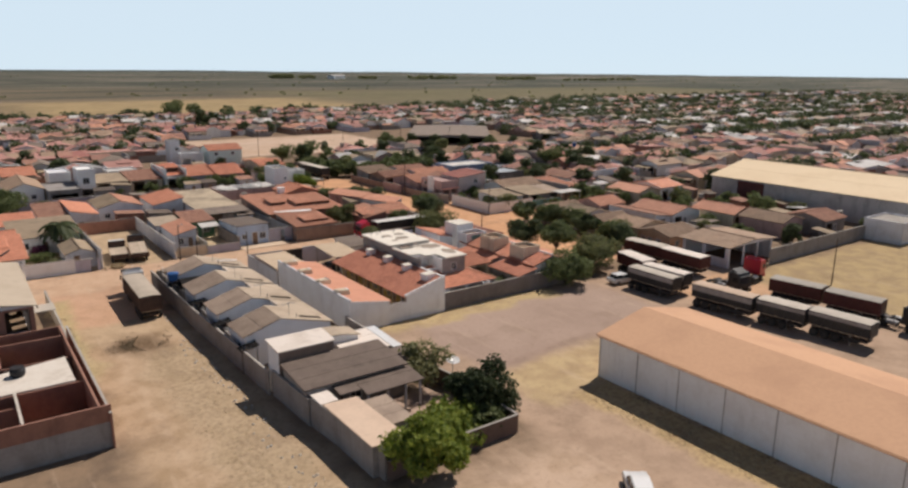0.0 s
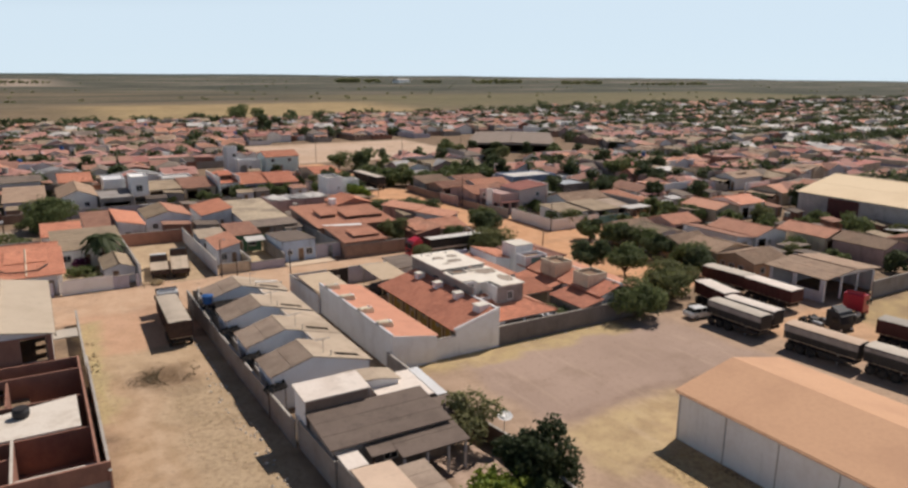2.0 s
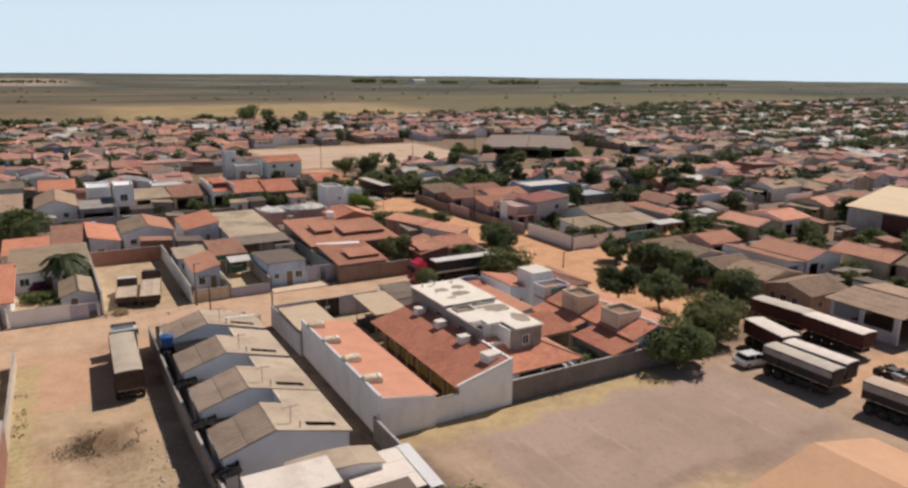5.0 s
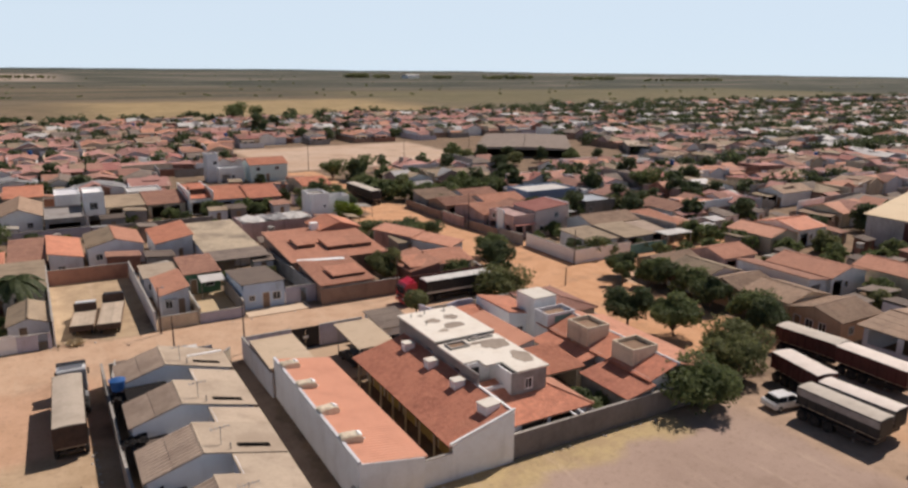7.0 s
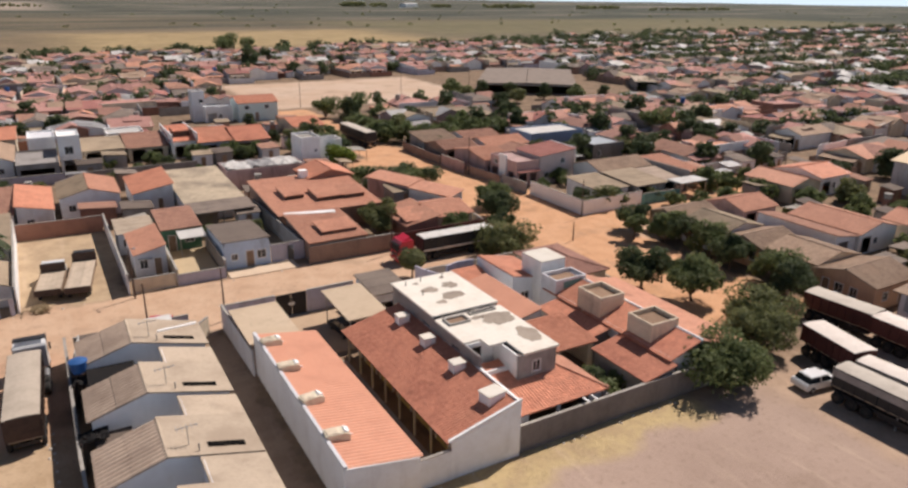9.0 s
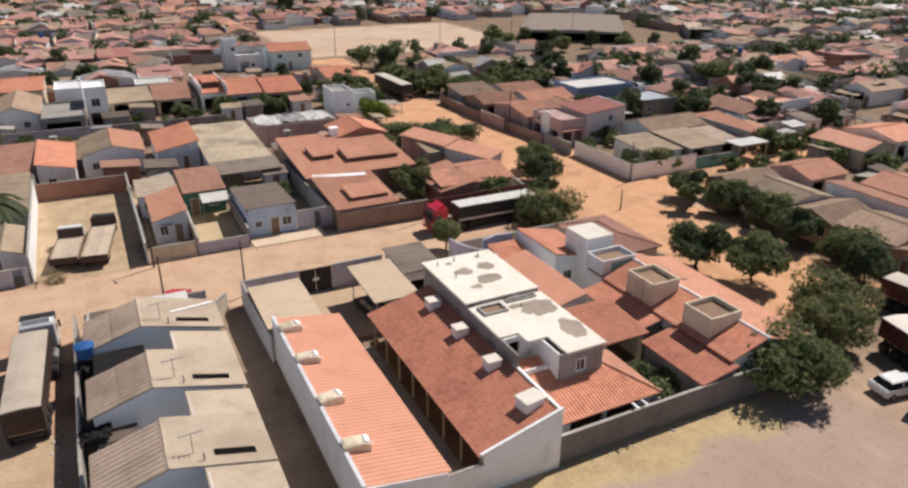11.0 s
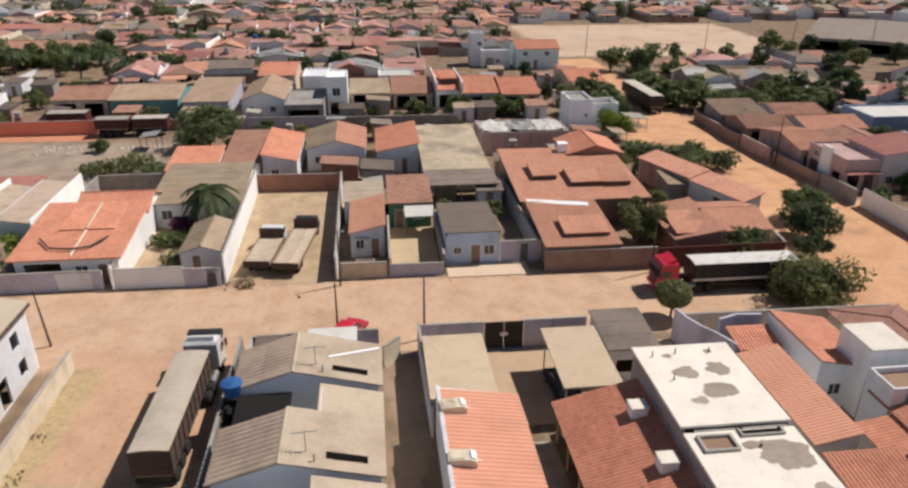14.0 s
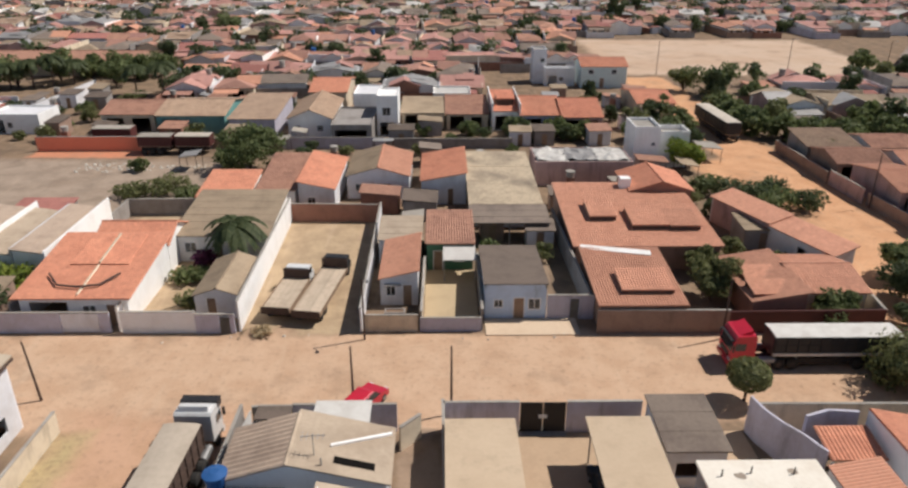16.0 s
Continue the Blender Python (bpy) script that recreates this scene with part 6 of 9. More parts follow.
def bush(x, y, r, h, leaf, label, seed, count=420, size=0.24):
    rnd = random.Random(seed)
    t_ = thing("bush", x, y, 0, 0, label, "bush", "bushes")
    st, cr = M(), M()
    for i in range(5):
        a = i * 1.257
        tube_path(st, [(0, 0, 0), (0.4 * r * math.cos(a), 0.4 * r * math.sin(a), h * 0.6)], 0.05, 0.02, 5)
    for i in range(4):
        a = i * 1.57 + rnd.uniform(-0.4, 0.4)
        leaves(cr, rnd, (0.42 * r * math.cos(a), 0.42 * r * math.sin(a), h * 0.5), r * 0.62, count // 4, size, h / (2.0 * r) * 1.3)
    part("trunk", st, BARK, t_)
    part("crown", cr, leaf, t_)
    return t_


def pole(x, y, h, label="thin weathered street pole with a lamp arm", arm=0.0, lean=0.0):
    t_ = thing("street_pole", x, y, 0, 0, label, "pole", "street poles")
    part("shaft", M().tube((0, 0, 0), (lean, 0, h), 0.10, 0.06, 8), DARK_WOOD, t_)
    if arm:
        part("lamp_arm", M().tube((lean, 0, h - 0.2), (lean + arm, -0.4, h + 0.15), 0.03), STEEL, t_)
        part("lamp_head", M().box(lean + arm - 0.1, lean + arm + 0.1, -0.75, -0.35, h + 0.05, h + 0.17), STEEL, t_)
    return t_


# ---- things on the south side of the street ----
trailer(-16.6, -8.7, 88.6, 10.7, DARK_WOOD, surface("tan_grey_tarpaulin", C(0.46, 0.39, 0.31), C(0.31, 0.26, 0.2), 0.8, 0.6, 3.0, 0.55), "long timber-sided trailer under a dusty tarpaulin on the plot", z=1.15, height=1.75, group="lorries", ribs=12, w=1.12)
cb = tractor(-16.1, -1.7, 88, WHITE_PAINT, "white lorry cab coupled to a tarpaulined trailer")
part("roof_visor", M().box(0.42, 1.12, -1.23, 1.23, 2.58, 3.1), BLACK_PAINT, cb, "black visor over the windscreen")
car(-5.7, 2.1, 62, RED_PAINT, "small red car parked at the street wall")
car(2.4, -71.0, 52, WHITE_PAINT, "white car on the dirt lot beside dry grass")
car(9.9, -6.8, 95, BLACK_PAINT, "dark car in the shade of a carport")
pole(-6.5, 2.3, 5.0)
pole(0.5, 1.3, 5.6)
pole(-29.2, 3.2, 5.0, lean=-0.3)
for px_, py_ in ((51.1, 131.0), (83.9, 134.0), (105.6, 130.0)):
    pole(px_, py_, 8.0, "tall lamp pole beside a bare square", 0.8)
pole(-6.6, 11.4, 5.6, "thin street pole with a lamp by a plot wall", 0.5)
pole(23.4, 11.2, 5.6)
pole(64.8, -52.5, 6.5, "tall timber pole on a yellow grass plot")
pole(46.6, 4.2, 2.6, "short weathered post on the dirt crossing")
pole(54.6, 12.2, 5.6, "thin street pole at a corner wall")
pole(53.0, 42.0, 7.0, "tall street pole by a house wall")

rt = thing("clipped_tree", 21.9, 2.6, 0, 0, "round clipped street tree with dense dark leaves", "tree", "trees")
part("trunk", M().tube((0, 0, 0), (0.05, 0, 1.5), 0.12, 0.09, 7), BARK, rt)
cr = M()
rnd = random.Random(5)
for _ in range(1700):
    d = Vector((rnd.gauss(0, 1), rnd.gauss(0, 1), rnd.gauss(0, 1))).normalized()
    p = Vector((0, 0, 2.3)) + Vector((d.x * 1.55, d.y * 1.55, d.z * 1.15)) * rnd.uniform(0.86, 1.02)
    q = (d + Vector((rnd.uniform(-0.6, 0.6), rnd.uniform(-0.6, 0.6), rnd.uniform(-0.6, 0.6)))).normalized().to_track_quat("Z", "Y")
    cr.add([p + q @ Vector(v) for v in ((0.17, 0, 0), (0, 0.1, 0.03), (-0.17, 0, 0), (0, -0.1, 0.03))], [(0, 1, 2, 3)])
part("crown", cr, LEAF_OLIVE, rt)

tree("yard_tree", -8.6, -60.9, 6.3, 3.9, LEAF_BRIGHT, "bright yellow-green leafy tree by the yard wall", 11, 15, 330, 0.30, 0.22)
bush(-3.0, -58.6, 1.3, 1.7, LEAF_BRIGHT, "light green shrub spilling over the yard wall", 17, 500)
tree("yard_tree", 0.4, -55.3, 5.8, 3.6, LEAF_DEEP, "dense dark green tree over the brick yard wall", 12, 15, 330, 0.32, 0.15)
tree("yard_tree", -0.2, -47.6, 4.6, 2.8, LEAF_SAGE, "sparse olive-coloured tree behind the house", 13, 8, 170, 0.3, 0.35)
bush(-3.6, -56.4, 2.5, 3.4, LEAF_BRIGHT, "tall leafy green shrub inside the yard wall", 14, 1300, 0.3)
bush(-0.9, -57.2, 2.0, 2.6, LEAF_MID, "green shrub inside the yard wall", 15, 900, 0.28)
bush(23.6, -28.6, 1.2, 2.2, LEAF_MID, "green shrub in a shaded courtyard", 17, 420)
bush(24.4, -26.2, 1.0, 2.0, LEAF_DARK, "dark shrub in a shaded courtyard", 18, 420)
bush(-5.6, -57.8, 1.7, 2.2, LEAF_MID, "leafy green shrub against the yard wall", 16, 700)
tree("lot_tree", 34.3, -31.2, 4.8, 4.5, LEAF_MID, "spreading green tree over the end of the lot wall", 21, 18, 270, 0.29, 0.38)
tree("lot_tree", 41.6, -28.6, 5.0, 3.6, LEAF_OLIVE, "broad olive-green tree by the parked trailers", 22, 14, 280, 0.30, 0.36)
tree("lot_tree", 45.4, -25.8, 5.0, 4.2, LEAF_OLIVE, "broad green tree at the lot's edge", 23, 12, 280, 0.30, 0.32)
tree("street_tree", 42.8, -12.6, 6.8, 3.5, LEAF_DARK, "dark rounded street tree on the dirt side street", 24, 13, 300, 0.30, 0.15)
tree("street_tree", 45.2, -17.6, 6.0, 3.6, LEAF_MID, "dark rounded street tree beside a low wall", 25, 13, 300, 0.30, 0.15)
for i, (x, y, s) in enumerate(((56.9, 3.6, 2.6), (57.0, -2.2, 2.6), (58.6, -4.4, 2.7), (58.0, -8.6, 2.6), (56.6, -13.0, 2.8), (57.2, -18.6, 2.9), (55.2, -22.4, 2.8))):
    tree("hedge_tree", x, y, 4.8, s * 1.1, (LEAF_DARK, LEAF_MID)[i % 2], "low dark street tree in a dense row", 30 + i, 10, 260, 0.30, 0.3, "street trees")
tree("street_tree", 54.0, 0.6, 4.6, 2.3, LEAF_MID, "small round street tree with a bare trunk", 29, 8, 240, 0.3, 0.34)
tree("street_tree", 35.6, 4.2, 5.0, 4.2, LEAF_OLIVE, "tall bushy green tree behind the red lorry", 41, 15, 300, 0.3, 0.05)
tree("street_tree", 43.2, 17.2, 5.2, 3.2, LEAF_DARK, "broad green tree at the crossing", 42, 11, 280, 0.3, 0.12)
tree("street_tree", 45.4, 22.0, 4.6, 3.0, LEAF_MID, "leafy tree at the edge of the side street", 43, 10, 260, 0.3, 0.12)
tree("street_tree", 40.8, 12.8, 3.8, 2.3, LEAF_DARK, "low dark tree at the crossing", 48, 8, 260, 0.3, 0.12)
tree("street_tree", 34.0, 13.7, 3.9, 2.4, LEAF_MID, "green garden tree behind the street wall", 44, 9, 260, 0.3, 0.2)
tree("street_tree", 24.8, 18.0, 5.4, 2.7, LEAF_OLIVE, "olive garden tree between tiled roofs", 45, 10, 280, 0.3, 0.2)
tree("street_tree", 25.6, 23.6, 4.6, 2.2, LEAF_OLIVE, "sparse olive tree between tiled roofs", 47, 9, 220, 0.3, 0.2)
tree("street_tree", 35.0, 58.0, 5.6, 3.3, LEAF_BRIGHT, "bright green tree beside a white building", 46, 11, 260, 0.34, 0.18)
for i, (x, y, r) in enumerate(((34.4, 47.4, 2.3), (37.0, 45.6, 2.5), (39.6, 44.0, 2.4), (42.2, 42.2, 2.6), (45.0, 41.0, 2.3), (42.6, 46.4, 2.2), (39.6, 40.4, 2.0))):
    bush(x, y, r, 2.9, LEAF_DARK if i % 3 else LEAF_MID, "thick green street hedge", 50 + i, 620, 0.28)
for i, (x, y, r) in enumerate(((26.0, -27.6, 1.3), (24.2, -25.9, 1.2), (27.6, -28.4, 1.0), (23.2, -28.4, 1.1))):
    bush(x, y, r, 1.9, LEAF_MID, "garden shrub in a walled courtyard", 60 + i, 360, 0.22)

# parked trailers and lorries beside the lot
PALE_BOARD = surface("weathered_grey_boards", C(0.36, 0.33, 0.31), C(0.2, 0.17, 0.15), 0.85, 0.8, 4.0, 0.6, streak=0.3)
# black side boards: the shade below the pale band is put into their colour
trailer(41.0, -40.7, -90, 7.4, BLACK_PAINT, TARP_PALE, "dark and grey-white boarded trailer with dusty tarpaulin on the dirt lot", band=PALE_BOARD, band_at=(0.55, 0.93), w=0.95)
trailer(43.7, -40.6, -88, 6.8, BLACK_PAINT, PALE_SHEET, "dark and grey-white boarded trailer with pale tarpaulin in a parked row", band=PALE_BOARD, band_at=(0.6, 0.93), w=0.95)
trailer(42.0, -50.8, -85, 7.9, BLACK_PAINT, DUSTY_SHEET, "dark trailer with a white board and an orange-dusted cover", band=PALE_BOARD, band_at=(0.5, 0.93), w=1.0)
trailer(43.2, -57.8, -84, 5.6, BLACK_PAINT, TARP_PALE, "short dark trailer with grey tarpaulin", band=PALE_BOARD, band_at=(0.66, 0.92), w=1.1)
trailer(44.3, -64.0, -86, 6.6, BLACK_PAINT, TARP_PALE, "short dark trailer under a wrinkled grey tarpaulin", band=PALE_BOARD, band_at=(0.7, 0.95), w=1.1)
trailer(52.6, -54.2, -82, 6.4, DARK_RED, TARP, "dark red trailer with grey cover beside yellow grass")
trailer(53.0, -61.1, -83, 6.3, DARK_RED, TARP, "dark red trailer with grey cover beside yellow grass")
trailer(53.4, -29.2, -86, 6.8, DARK_RED, TARP_PALE, "dark red trailer with a pale cover near trees")
trailer(53.2, -36.4, -92, 7.3, DARK_RED, PALE_SHEET, "long dark red trailer with a pale cover")
trailer(45.5, -33.8, -103, 6.0, DARK_RED, PALE_SHEET, "dark trailer half under the trees")
tractor(50.2, -47.4, -95, BLACK_PAINT, "black lorry cab parked between trailers")
tractor(58.2, -44.6, 10, RED_PAINT, "red lorry cab beside a grey wall")
tractor(53.8, -67.6, -95, BLACK_PAINT, "black lorry cab at the end of the trailers")
car(40.9, -35.3, -8, WHITE_PAINT, "white car parked across the front of a trailer")

# red lorry on the street
tractor(23.2, 7.8, 180, RED_PAINT, "bright red lorry cab parked on the dirt street")
trailer(30.5, 7.7, 180, 10.0, BLACK_PAINT, TARP_WHITE, "long black trailer with a pale flat cover behind a red lorry", height=1.65, group="lorries", z=1.25, ribs=12, w=1.02, band=TARP_WHITE, band_at=(0.0, 0.13))

# barn and grey wall east of the trailers
house("barn", 59.6, 71.2, -39.4, -31.2, 3.4, 0.55, "y", TILE_BROWN, "fibro", PALE_WALL, 0.6, {"south": [(0.4, 3.8, 0.0, 3.1, "o"), (4.1, 7.5, 0.0, 3.1, "o"), (7.8, 11.2, 0.0, 3.1, "o")], "west": [(0.5, 3.6, 1.4, 3.1, "o"), (4.2, 7.6, 1.4, 3.1, "o")]}, label="wide low barn with a dusty tan roof and open sides")
boundary([(67.2, -41.6), (97.5, -41.4)], 2.4, GREY_WALL, "long grey wall along the yellow grass plot")
house("store_block", 97.6, 106.0, -47.6, -41.0, 3.5, 0.2, "flat", CONCRETE, "plain", PALE_WALL, 0, label="low pale flat-roofed store by the grey wall", parapet=0.3)
hall = house("warehouse_hall", 110.0, 136.0, -66.0, -1.0, 5.5, 2.8, "y", HALL_SHEET, "sheet", HALL_WALL, 0.5, {"east": [(6, 12, 0.2, 4.6, "d")]}, label="long hall with a cream sheet roof and blotchy grey walls", category="warehouse")
hl = hall.matrix_basis.translation
part("door", M().box(109.9 - hl.x, 109.99 - hl.x, -14.0 - hl.y, -7.6 - hl.y, 0.1, 5.0), DARK_RED, hall, "tall dark red sheet door")

# ---- north side of the street ----
house("red_roofed_house", -36.0, -26.9, 13.9, 24.0, 2.9, 1.3, "south", TILE_ORANGE, "tile", WHITE_WALL, 0.5,
      {"south": [(0.8, 4.0, 0, 2.3, "o"), (5.2, 6.4, 0.9, 2.0, "w"), (7.2, 8.1, 0, 2.1, "d")]}, label="house with a broad orange tiled roof facing the street")
rr = thing("roof_step", -31.2, 19.8, 0, 0, "raised middle part of an orange tiled roof", "roof")
part("roof", slope(M(), (-2.4, -1.2, 3.66), (5.2, 0, 0), (0, 5.2, 0.72), "tile"), TILE_ORANGE, rr)
part("ridge", caps(M(), (0.2, -5.9, 3.0), (0.2, -1.3, 3.62)), CREAM_WALL, rr)
part("ridge", caps(M(), (0.2, -1.1, 3.76), (0.2, 4.0, 4.46)), CREAM_WALL, rr)
house("red_roofed_house", -34.0, -27.0, 24.3, 30.0, 3.2, 1.2, "x", TILE_ORANGE, "tile", WHITE_WALL, 0.3, label="rear wing of an orange tiled house")
boundary([(-37.6, 12.8), (-28.1, 12.8)], 1.9, LILAC_WALL, "lilac street wall before a red-roofed house", gate=[(5.4, 8.6, 0, 1.9)])
gt = thing("gate", -30.6, 12.8, 0, 0, "closed white sheet-metal yard gate", "gate")
part("leaf", M().box(-1.55, 0, -0.03, 0.03, 0.05, 1.8), PALE_WALL, gt)
part("leaf", M().box(0.02, 1.55, -0.03, 0.03, 0.05, 1.8), PALE_WALL, gt)
boundary([(-27.4, 12.8), (-28.0, 24.0), (-28.6, 31.0)], 2.3, WHITE_WALL, "tall white wall between two gardens")
boundary([(-27.2, 12.7), (-20.9, 12.7)], 2.0, WHITE_WALL, "white garden wall along the street")
boundary([(-20.9, 12.6), (-17.6, 12.6)], 1.8, LILAC_WALL, "lilac garden wall with white pillars", gate=[(2.0, 2.9, 0, 1.8)])
boundary([(-17.3, 12.8), (-17.7, 38.0)], 2.9, WHITE_WALL, "tall white wall beside the lorry yard")
house("tan_house", -27.4, -18.0, 27.0, 38.0, 2.9, 0.9, "south", FIBRO_TAN, "fibro", WHITE_WALL, 0.3, {"south": [(1, 2.2, 1, 2.1, "w"), (4, 4.9, 0, 2.1, "d"), (6, 7.2, 1, 2.1, "w")]}, label="house with a tan corrugated roof behind a palm")
house("garden_shed", -21.7, -17.7, 15.2, 22.6, 2.3, 0.7, "y", FIBRO_TAN, "fibro", PALE_WALL, 0.2, {"south": [(1.0, 1.9, 0, 2.0, "d")]}, label="small gabled shed with a tan corrugated roof")
palm(-20.9, 26.0, 6.0, "coconut palm with drooping fronds in a garden", 3, 3.0)
bush(-22.8, 17.2, 1.5, 1.7, LEAF_OLIVE, "rounded green garden shrub", 71)
bush(-25.0, 22.4, 1.7, 1.5, LEAF_MID, "clipped green garden hedge", 72)
bush(-23.4, 22.6, 1.4, 1.5, LEAF_MID, "clipped green garden hedge", 73)
bush(-24.0, 25.6, 1.4, 2.1, LEAF_PURPLE, "flowering purple bougainvillea by a house", 74)
bush(-15.4, 12.4, 1.0, 0.6, STRAW, "dry weeds heaped at a wall's foot", 75, 300, 0.2)

flatbed(-11.2, 18.2, 82, BLACK_PAINT, 9.2, "flatbed lorry with a bleached plank deck and dark cab")
flatbed(-14.2, 17.4, 83, WHITE_PAINT, 6.2, "short white-cab flatbed lorry in a dirt yard")
boundary([(-17.6, 37.9), (-7.4, 37.6)], 2.2, RAW_BRICK, "brown brick wall at the back of a dirt yard")
boundary([(-7.0, 12.6), (-7.2, 38.0)], 2.3, PALE_WALL, "pale wall with white edge beside a dirt yard")
house("narrow_house", -6.5, -2.2, 26.2, 31.6, 2.7, 0.4, "south", FIBRO_PALE, "fibro", PALE_WALL, 0.15, {"south": [(0.5, 1.2, 1, 2, "w")]}, label="narrow house with a pale patched sheet roof")
nh = house("narrow_house", -5.7, -2.3, 17.4, 26.0, 2.7, 0.8, "west", TILE_PINK, "tile", PALE_WALL, 0.15, {"south": [(0.5, 1.4, 0.9, 2.0, "w"), (2.0, 2.9, 0, 2.1, "d")]}, label="narrow salmon tiled front wing with grey wall")
part("window_hood", M().box(-1.3, 0.2, -4.75, -4.32, 2.1, 2.18), CONCRETE, nh)
pt = thing("planter", -4.3, 15.4, 0, 0, "low grey rendered planter in a front yard", "planter")
part("wall", M().box(-0.9, 0.9, -0.4, -0.28, 0, 0.55).box(-0.9, 0.9, 0.28, 0.4, 0, 0.55).box(-0.9, -0.78, -0.28, 0.28, 0, 0.55).box(0.78, 0.9, -0.28, 0.28, 0, 0.55), GREY_WALL, pt)
part("soil", M().box(-0.78, 0.78, -0.28, 0.28, 0, 0.45), RUST, pt)
boundary([(-6.7, 12.7), (-2.2, 12.7)], 1.6, CREAM_WALL, "low cream front wall with a sheet gate", gate=[(0.6, 3.0, 0, 1.6)])
gt = thing("gate", -4.9, 12.7, 0, 0, "beige ribbed sheet-metal sliding gate", "gate")
m = M().box(-1.2, 1.2, -0.03, 0.03, 0.05, 1.55)
for i in range(9):
    m.box(-1.15 + i * 0.28, -1.08 + i * 0.28, -0.055, -0.03, 0.08, 1.5)
part("leaf", m, CREAM_WALL, gt)
boundary([(-2.0, 12.7), (3.2, 12.7)], 1.3, LILAC_WALL, "low lilac front wall of a paved drive")
boundary([(-1.9, 12.9), (-1.8, 24.0)], 1.8, CREAM_WALL, "dividing wall beside a paved drive")
house("pink_roofed_house", -1.6, 3.0, 24.8, 32.2, 2.9, 0.6, "south", TILE_OLD, "tile", GREEN_PAINT, 0.2, {"south": [(0.6, 1.6, 0, 2.1, "d"), (2.6, 3.8, 0.9, 2.0, "w")]}, label="small house with a dull pink tiled roof and green front")
aw = thing("awning", 1.6, 24.0, 0, 0, "white sheet awning over a paved drive", "awning")
part("roof", slope(M(), (-1.6, -2.0, 2.35), (3.2, 0, 0), (0, 2.7, 0.3), "sheet"), TARP_WHITE, aw)
for x in (-1.5, 1.5):
    part("post", M().tube((x, -1.8, 0), (x, -1.8, 2.35), 0.05), STEEL, aw)
whole("drive_paving", M().box(-1.7, 3.1, 12.9, 24.6, 0, 0.05), surface("pale_sand_paving", C(0.55, 0.43, 0.27), C(0.42, 0.32, 0.2), 0.9, 0.5, 4.0, 0.4), "pale sandy paved drive", "paving", "", "structure")
house("blue_house", 3.6, 9.0, 14.8, 24.0, 2.95, 0.5, "north", FIBRO_DARK, "fibro", BLUE_WALL, 0.12,
      {"south": [(2.5, 3.5, 0, 2.1, "d"), (3.8, 4.9, 0.9, 2.0, "w"), (0.8, 1.6, 1.1, 1.9, "w")]}, label="small blue house with a grey sheet roof at the street")
boundary([(9.1, 14.8), (13.2, 14.8)], 2.3, LILAC_WALL, "pale lilac wall with a door beside the blue house", gate=[(2.0, 2.8, 0, 2.0)])
boundary([(3.3, 12.9), (3.4, 24.5)], 2.0, GREY_WALL, "grey wall between a drive and the blue house")
boundary([(12.9, 15.2), (12.5, 36.0)], 2.3, GREY_WALL, "grey plot wall beside tiled roofs")
whole("pavement", M().box(3.6, 11.6, 11.9, 14.7, 0, 0.1), surface("dusty_pavement", C(0.60, 0.47, 0.34), C(0.5, 0.37, 0.25), 0.9, 0.5, 4.0, 0.5), "pale concrete pavement before the blue house", "pavement", "", "structure")
aw = thing("awning", 7.2, 33.0, 0, 0, "wide grey corrugated awning between yards", "awning")
part("roof", slope(M(), (-4.3, -2.4, 2.7), (8.7, 0, 0), (0, 4.6, 0.4), "fibro"), FIBRO_GREY, aw)
for x in (-4.1, 0, 4.2):
    part("post", M().tube((x, -2.2, 0), (x, -2.2, 2.7), 0.07), CONCRETE, aw)
house("tan_roofed_house", 3.2, 11.2, 36.0, 54.6, 2.9, 0.6, "south", surface("blotched_tan_sheet", C(0.58, 0.47, 0.33), C(0.21, 0.17, 0.13), 0.9, 0.16, 3.0, 1.0, streak=0.35), "sheet", PALE_WALL, 0.25, label="long house under a pale tan sheet roof")

house("tile_house", 13.3, 20.4, 12.6, 22.2, 2.6, 0.8, "south", TILE_PINK, "tile", STREET_BRICK, 0.3, {"south": [(3, 4, 1, 2, "w")]}, label="house with weathered terracotta tiles behind a brick wall")
st = thing("roof_step", 17.6, 16.6, 0, 0, "raised strip of weathered tiles on a roof", "roof")
part("roof", slope(M(), (-2.3, -2.6, 3.2), (4.6, 0, 0), (0, 3.6, 0.4), "tile"), TILE_PINK, st)
part("edge", M().box(-2.3, 2.3, -2.5, -2.4, 2.86, 3.15), DARK_WOOD, st)
house("tile_house", 13.2, 27.8, 24.6, 40.0, 2.7, 1.2, "south", TILE_PINK, "tile", STREET_BRICK, 0.3, label="wide house with stepped terracotta tiled roofs")
